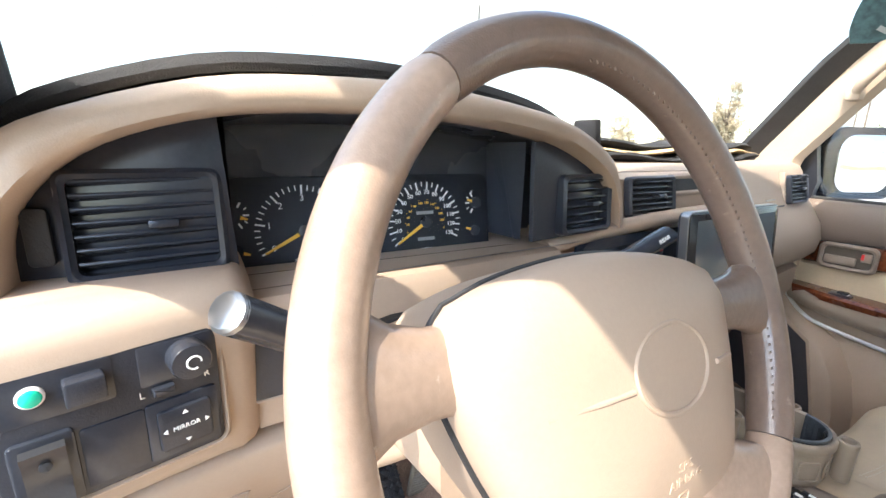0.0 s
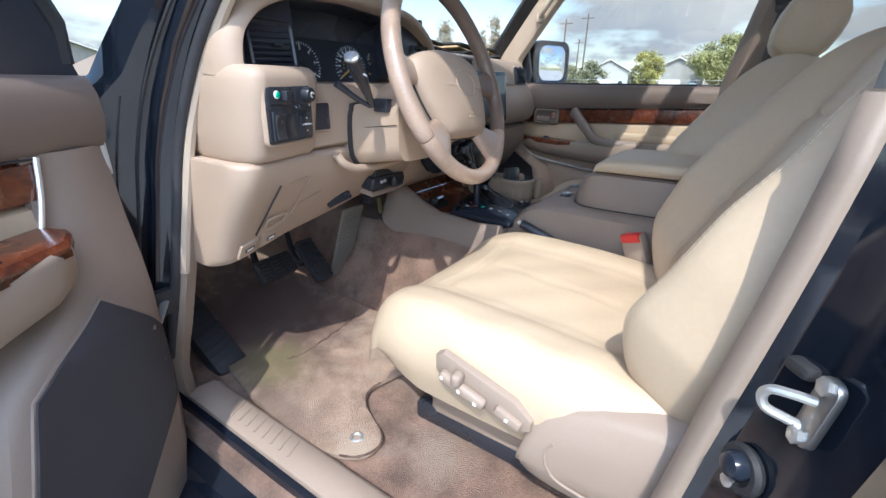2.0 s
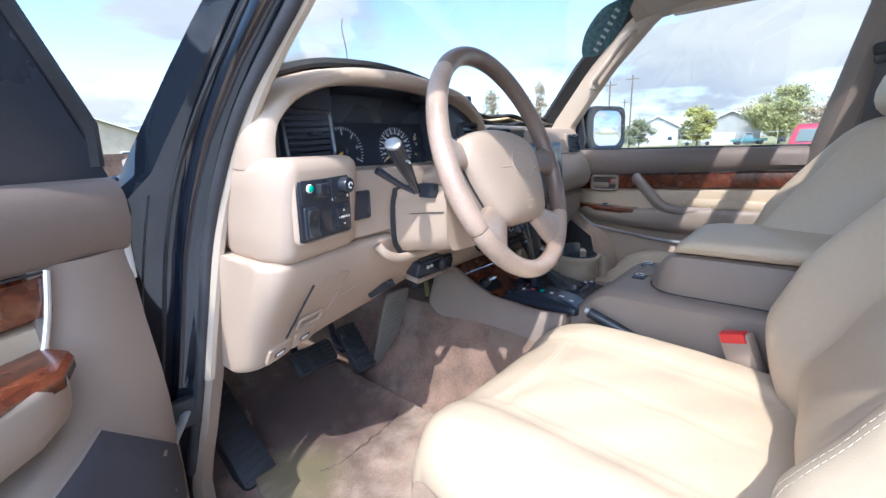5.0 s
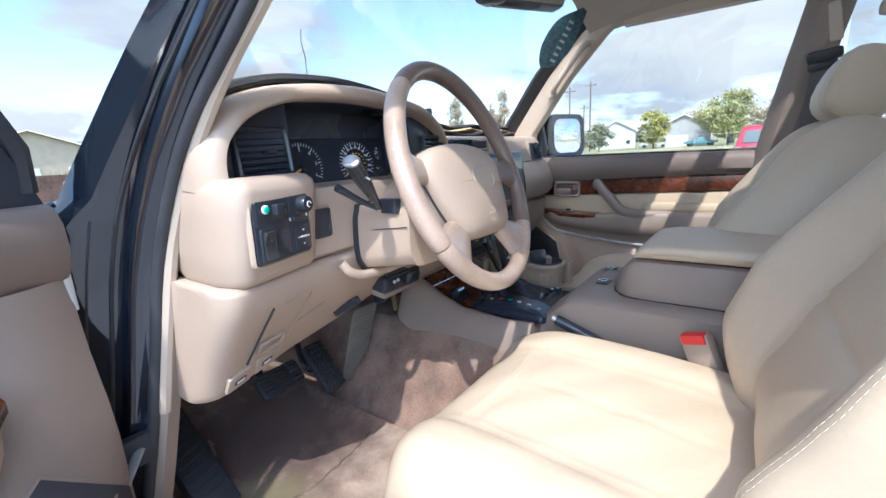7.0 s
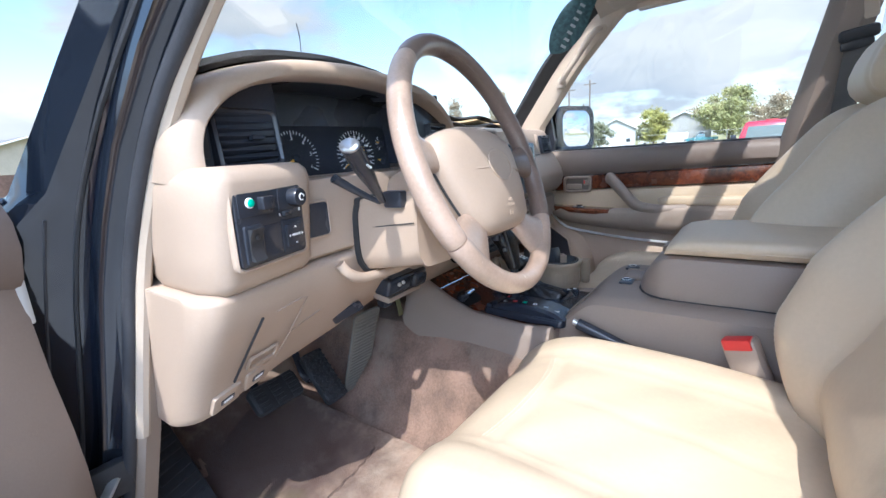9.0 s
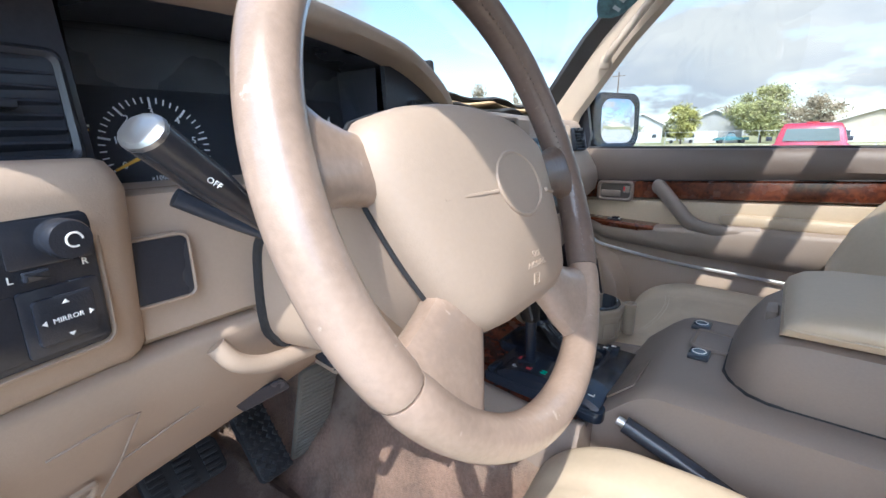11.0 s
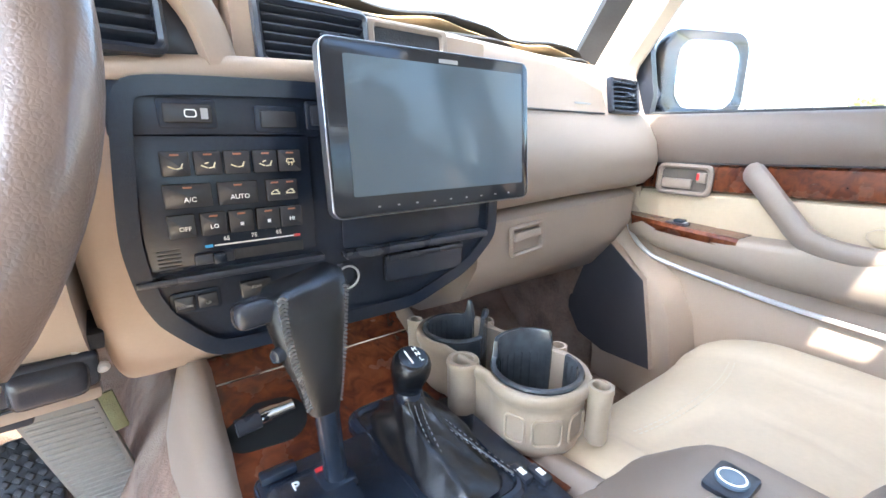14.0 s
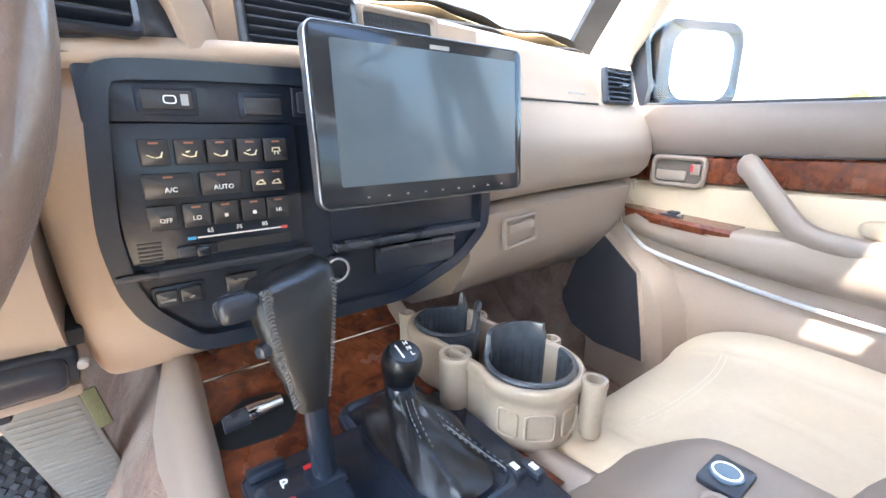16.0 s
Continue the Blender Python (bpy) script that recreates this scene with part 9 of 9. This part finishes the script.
LEAF_D = mat("dark_shrub_leaves", (0.20, 0.21, 0.12), 0.8, var=0.5, scale=0.6, grain=3, bump=0.0)
house(104, 13.2, 9.5, 10, 3.9, 6.1, -84, SIDING[0], "single-storey pale grey house with a white-edged gable")
house(118, 31.0, 9.0, 12, 4.2, 6.6, -72, SIDING[2], "single-storey white house with a grey roof")
house(103, -10.5, 10.0, 10, 3.4, 5.1, -95, SIDING[1], "single-storey tan house with a white-edged gable")
house(112, 42.0, 9.0, 10, 3.6, 5.6, -66, SIDING[0], "distant single-storey house among trees", garage=False)
house(11.5, 76.0, 13, 10, 4.4, 6.5, 12, SIDING[1], "two-storey tan house beyond the field", garage=False)
house(22.5, 84.0, 13, 10, 3.9, 6.0, 8, SIDING[0], "tan house with a grey roof beyond the field", garage=False)
tree(94, 4.8, 9.2, 4.9, LEAF_G, 3, n=12000, leaf=0.20, trunk_h=0.12)
tree(87.5, 16.0, 6.6, 2.8, LEAF_Y, 5, n=5200, leaf=0.18, trunk_h=0.12)
tree(108, -3, 8.0, 4.0, LEAF_B, 7, n=4200, leaf=0.2, trunk_h=0.15)
tree(84, -24, 9.5, 5.2, LEAF_Y, 8, n=4200, leaf=0.26)
tree(76, 22.4, 4.6, 2.6, LEAF_D, 9, n=2200, trunk_h=0.1, leaf=0.2)
tree(75, 25.5, 4.2, 2.2, LEAF_D, 10, n=1800, trunk_h=0.1, leaf=0.2)
tree(104.6, 57, 16.8, 3.4, LEAF_B, 11, n=3600, trunk_h=0.15, leaf=0.24)
tree(98, 67, 15.3, 3.2, LEAF_B, 12, n=3600, trunk_h=0.15, leaf=0.24)
tree(112, 62, 11, 4.6, LEAF_B, 13, n=3000, trunk_h=0.15, leaf=0.26)
tree(96, 78, 10, 4.6, LEAF_B, 14, n=2600, trunk_h=0.15, leaf=0.26)
tree(26, 64, 5.4, 2.6, LEAF_Y, 15, n=2200, trunk_h=0.15, leaf=0.18)
for k in range(10):
    tree(126 + 3 * math.sin(k * 2.1), -44 + k * 11.5, 6.5 + 2 * math.sin(k * 1.7), 4.6, LEAF_B if k % 3 else LEAF_D, 30 + k, n=1200, leaf=0.34, trunk_h=0.2)


def pole(x, y, h):
    bm = bmesh.new()
    tube(bm, [(x, y, -0.2), (x, y, h)], [0.17, 0.11], 8)
    ob = solo("power_pole", bm, bpy.data.materials["bark"], "tall wooden power pole", "power pole", group="power poles")
    bm = bmesh.new()
    rbox(bm, (x, y, h - 0.7), (0.12, 2.2, 0.12), 0.01)
    part("cross_arm", bm, bpy.data.materials["bark"], ob)


pole(84.8, 26.8, 12.9)
pole(74.3, 27.0, 11.0)
pole(103, 34, 10.4)
# chain-link fence along the field
fence = thing("fence", "grey chain-link fence along the field", "fence", (68, 10, 0))
STEELF = plain("fence_steel", (0.40, 0.41, 0.41), 0.4, 0.6)
for k in range(24):
    bm = bmesh.new()
    tube(bm, [(68, -36 + k * 3.6, 0), (68, -36 + k * 3.6, 1.9)], 0.035, 6)
    part("post", bm, STEELF, fence)
for z in (1.87, 0.15):
    bm = bmesh.new()
    tube(bm, [(68, -36, z), (68, 46.8, z)], 0.022, 6)
    part("rail", bm, STEELF, fence)
# shrubs and dry grass tufts before the houses
rnd = random.Random(4)
vs, fs = [], []
for _ in range(14000):
    if rnd.random() < 0.6:
        x, y = rnd.uniform(36, 52), rnd.uniform(-20, 60)
    else:
        x, y = rnd.uniform(-12, 45), rnd.uniform(42, 66)
    h, w = rnd.uniform(0.15, 0.6) * (3.2 if y > 61 and x < 36 else 1.0), rnd.uniform(0.02, 0.05) * (2.4 if y > 61 and x < 36 else 1.0)
    a = rnd.uniform(0, math.pi)
    i = len(vs)
    vs += [(x - w * math.cos(a), y - w * math.sin(a), 0), (x + w * math.cos(a), y + w * math.sin(a), 0), (x + rnd.gauss(0, 0.12), y + rnd.gauss(0, 0.12), h)]
    fs.append((i, i + 1, i + 2))
me = bpy.data.meshes.new("dry_grass")
me.from_pydata(vs, [], fs)
me.materials.append(mat("straw", (0.36, 0.29, 0.15), 0.9, var=0.4, scale=0.5, grain=3, bump=0.0))
tagged(new("dry_grass", me), "tufts of dry straw-coloured grass", "grass", kind="stuff")


def pickup(x, y, yaw, paint, label):
    """A parked pickup seen from behind; its nose points along +y of its own frame."""
    ob = thing("pickup_truck", label, "car", m=pose(x, y, 0, 0, 0, yaw), group="parked cars")
    bm = bmesh.new()
    prof = [(-2.6, 0.55), (-2.6, 1.02), (-0.55, 1.05), (-0.50, 1.08), (1.1, 1.06), (2.45, 0.98), (2.6, 0.80), (2.6, 0.50)]
    rows = []
    for s in (-0.90, -0.86, 0.86, 0.90):
        k = 0.03 if abs(s) > 0.88 else 0.0
        rows.append([(s, yy, z - (k if z > 0.7 else -k)) for yy, z in prof])
    loft(bm, rows, wrap=True, ends=True)
    part("body", bm, paint, ob)
    bm = bmesh.new()
    rows = []
    for z, a, b, w in ((1.05, -0.55, 1.15, 0.84), (1.20, -0.52, 1.02, 0.82), (1.55, -0.42, 0.55, 0.72), (1.66, -0.34, 0.40, 0.66), (1.69, -0.2, 0.3, 0.58)):
        rows.append([(-w, a, z), (-w * 0.93, a - 0.03, z), (w * 0.93, a - 0.03, z), (w, a, z), (w, b, z), (-w, b, z)])
    loft(bm, rows, wrap=True, ends=True)
    part("cab", bm, paint, ob)
    bm = bmesh.new()
    slab(bm, [[(-0.66, -0.582, 1.16), (0.66, -0.582, 1.16)], [(-0.60, -0.478, 1.52), (0.60, -0.478, 1.52)]], (0, -0.012, 0))
    part("rear_window", bm, plain("car_window", (0.10, 0.13, 0.12), 0.06) if "car_window" not in bpy.data.materials else bpy.data.materials["car_window"], ob)
    for s in (-1, 1):
        bm = bmesh.new()
        slab(bm, [[(s * 0.822, -0.42, 1.20), (s * 0.822, 0.90, 1.20)], [(s * 0.745, -0.32, 1.53), (s * 0.745, 0.50, 1.53)]], (s * 0.012, 0, 0))
        part("side_window", bm, bpy.data.materials["car_window"], ob)
        bm = bmesh.new()
        rbox(bm, (s * 1.0, 0.85, 1.22), (0.18, 0.08, 0.15), 0.03)
        part("mirror", bm, BLACK, ob)
        bm = bmesh.new()
        rbox(bm, (s * 0.82, -2.61, 0.85), (0.12, 0.03, 0.25), 0.01)
        part("tail_light", bm, RED, ob)
        for yy in (-1.7, 1.65):
            bm = bmesh.new()
            lathe(bm, [(0.18, -0.12), (0.34, -0.12), (0.36, -0.05), (0.36, 0.05), (0.34, 0.12), (0.18, 0.12)], axes((s * 0.80, yy, 0.36), (0, 1, 0), (0, 0, 1)), 20)
            wh = part("wheel", bm, RUBBER, ob)
            bm = bmesh.new()
            lathe(bm, [(0.19, -0.09), (0.20, 0.09), (0.05, 0.11)], axes((s * 0.80, yy, 0.36), (0, 1, 0), (0, 0, 1)), 16)
            part("hubcap", bm, STEEL, wh)
    bm = bmesh.new()
    rbox(bm, (0, -0.32, 1.70), (0.30, 0.06, 0.03), 0.01)
    part("brake_light", bm, RED, ob)
    return ob


pickup(17.0, -0.45, -88, mat("red_car_paint", (0.36, 0.022, 0.040), 0.2, var=0.1, grain=60, bump=0.0, coat=1.0), "red pickup truck parked in the next row")
pickup(92.5, 9.0, 20, mat("teal_car_paint", (0.045, 0.17, 0.20), 0.25, var=0.1, grain=60, bump=0.0, coat=1.0), "teal pickup parked by the house")
pickup(96, 17.5, 10, bpy.data.materials["white_siding"], "pale van parked among the houses")

# ---- dash cover ----
cov = thing("dash_cover", "black cloth dash cover with tan lining, folded along the windscreen", "dash cover", (0.0, 0.45, 1.40))
bm = bmesh.new()
rows = []
for dy, dz in ((0.060, 0.012), (0.064, 0.020), (0.12, 0.024), (0.22, 0.012), (0.34, -0.035)):
    rows.append([(x, y + dy, z + dz) for x, y, z in arch(1.0, 0.0)[6:-3]])
slab(bm, rows, (0, 0.002, -0.006))
part("hood_piece", bm, DASHMAT, cov)
bm = bmesh.new()
rbox(bm, (-0.098, 0.320, 1.440), (0.012, 0.04, 0.055), 0.004, pose(0, 0, 0, 0, -8, 0))
part("flap", bm, DASHMAT, cov, "upright black corner flap")
for name, dy, dz, th, material, ph in (("lower_fold", 0.0, 0.008, 0.010, DASHMAT, 0.0), ("lining", 0.010, 0.019, 0.008, mat("tan_lining", (0.50, 0.36, 0.20), 0.9, var=0.2, grain=600, bump=0.4), 1.0), ("upper_fold", 0.016, 0.031, 0.010, DASHMAT, 0.5)):
    bm = bmesh.new()
    rows = []
    for i in range(41):
        x = lerp(-0.085, 0.67, i / 40)
        y = table(x, ((-0.085, 0.375), (0.2, 0.392), (0.45, 0.425), (0.67, 0.47))) + dy + 0.008 * math.sin(19 * x + ph) + 0.005 * math.sin(47 * x + ph)
        if name == "lining":
            y -= 0.020 * math.exp(-((x - 0.40) / 0.035) ** 2) + 0.022 * math.exp(-((x - 0.66) / 0.03) ** 2)
        z = 1.408 + dz + 0.005 * math.sin(23 * x + ph * 2)
        rows.append([(x, y + 0.17, z - 0.02), (x, y + 0.06, z + th * 0.5), (x, y + 0.008, z + th * 0.5), (x, y, z), (x, y + 0.008, z - th * 0.5), (x, y + 0.17, z - 0.03)])
    loft(bm, rows, wrap=True, ends=True)
    part(name, bm, material, cov, angle=70)
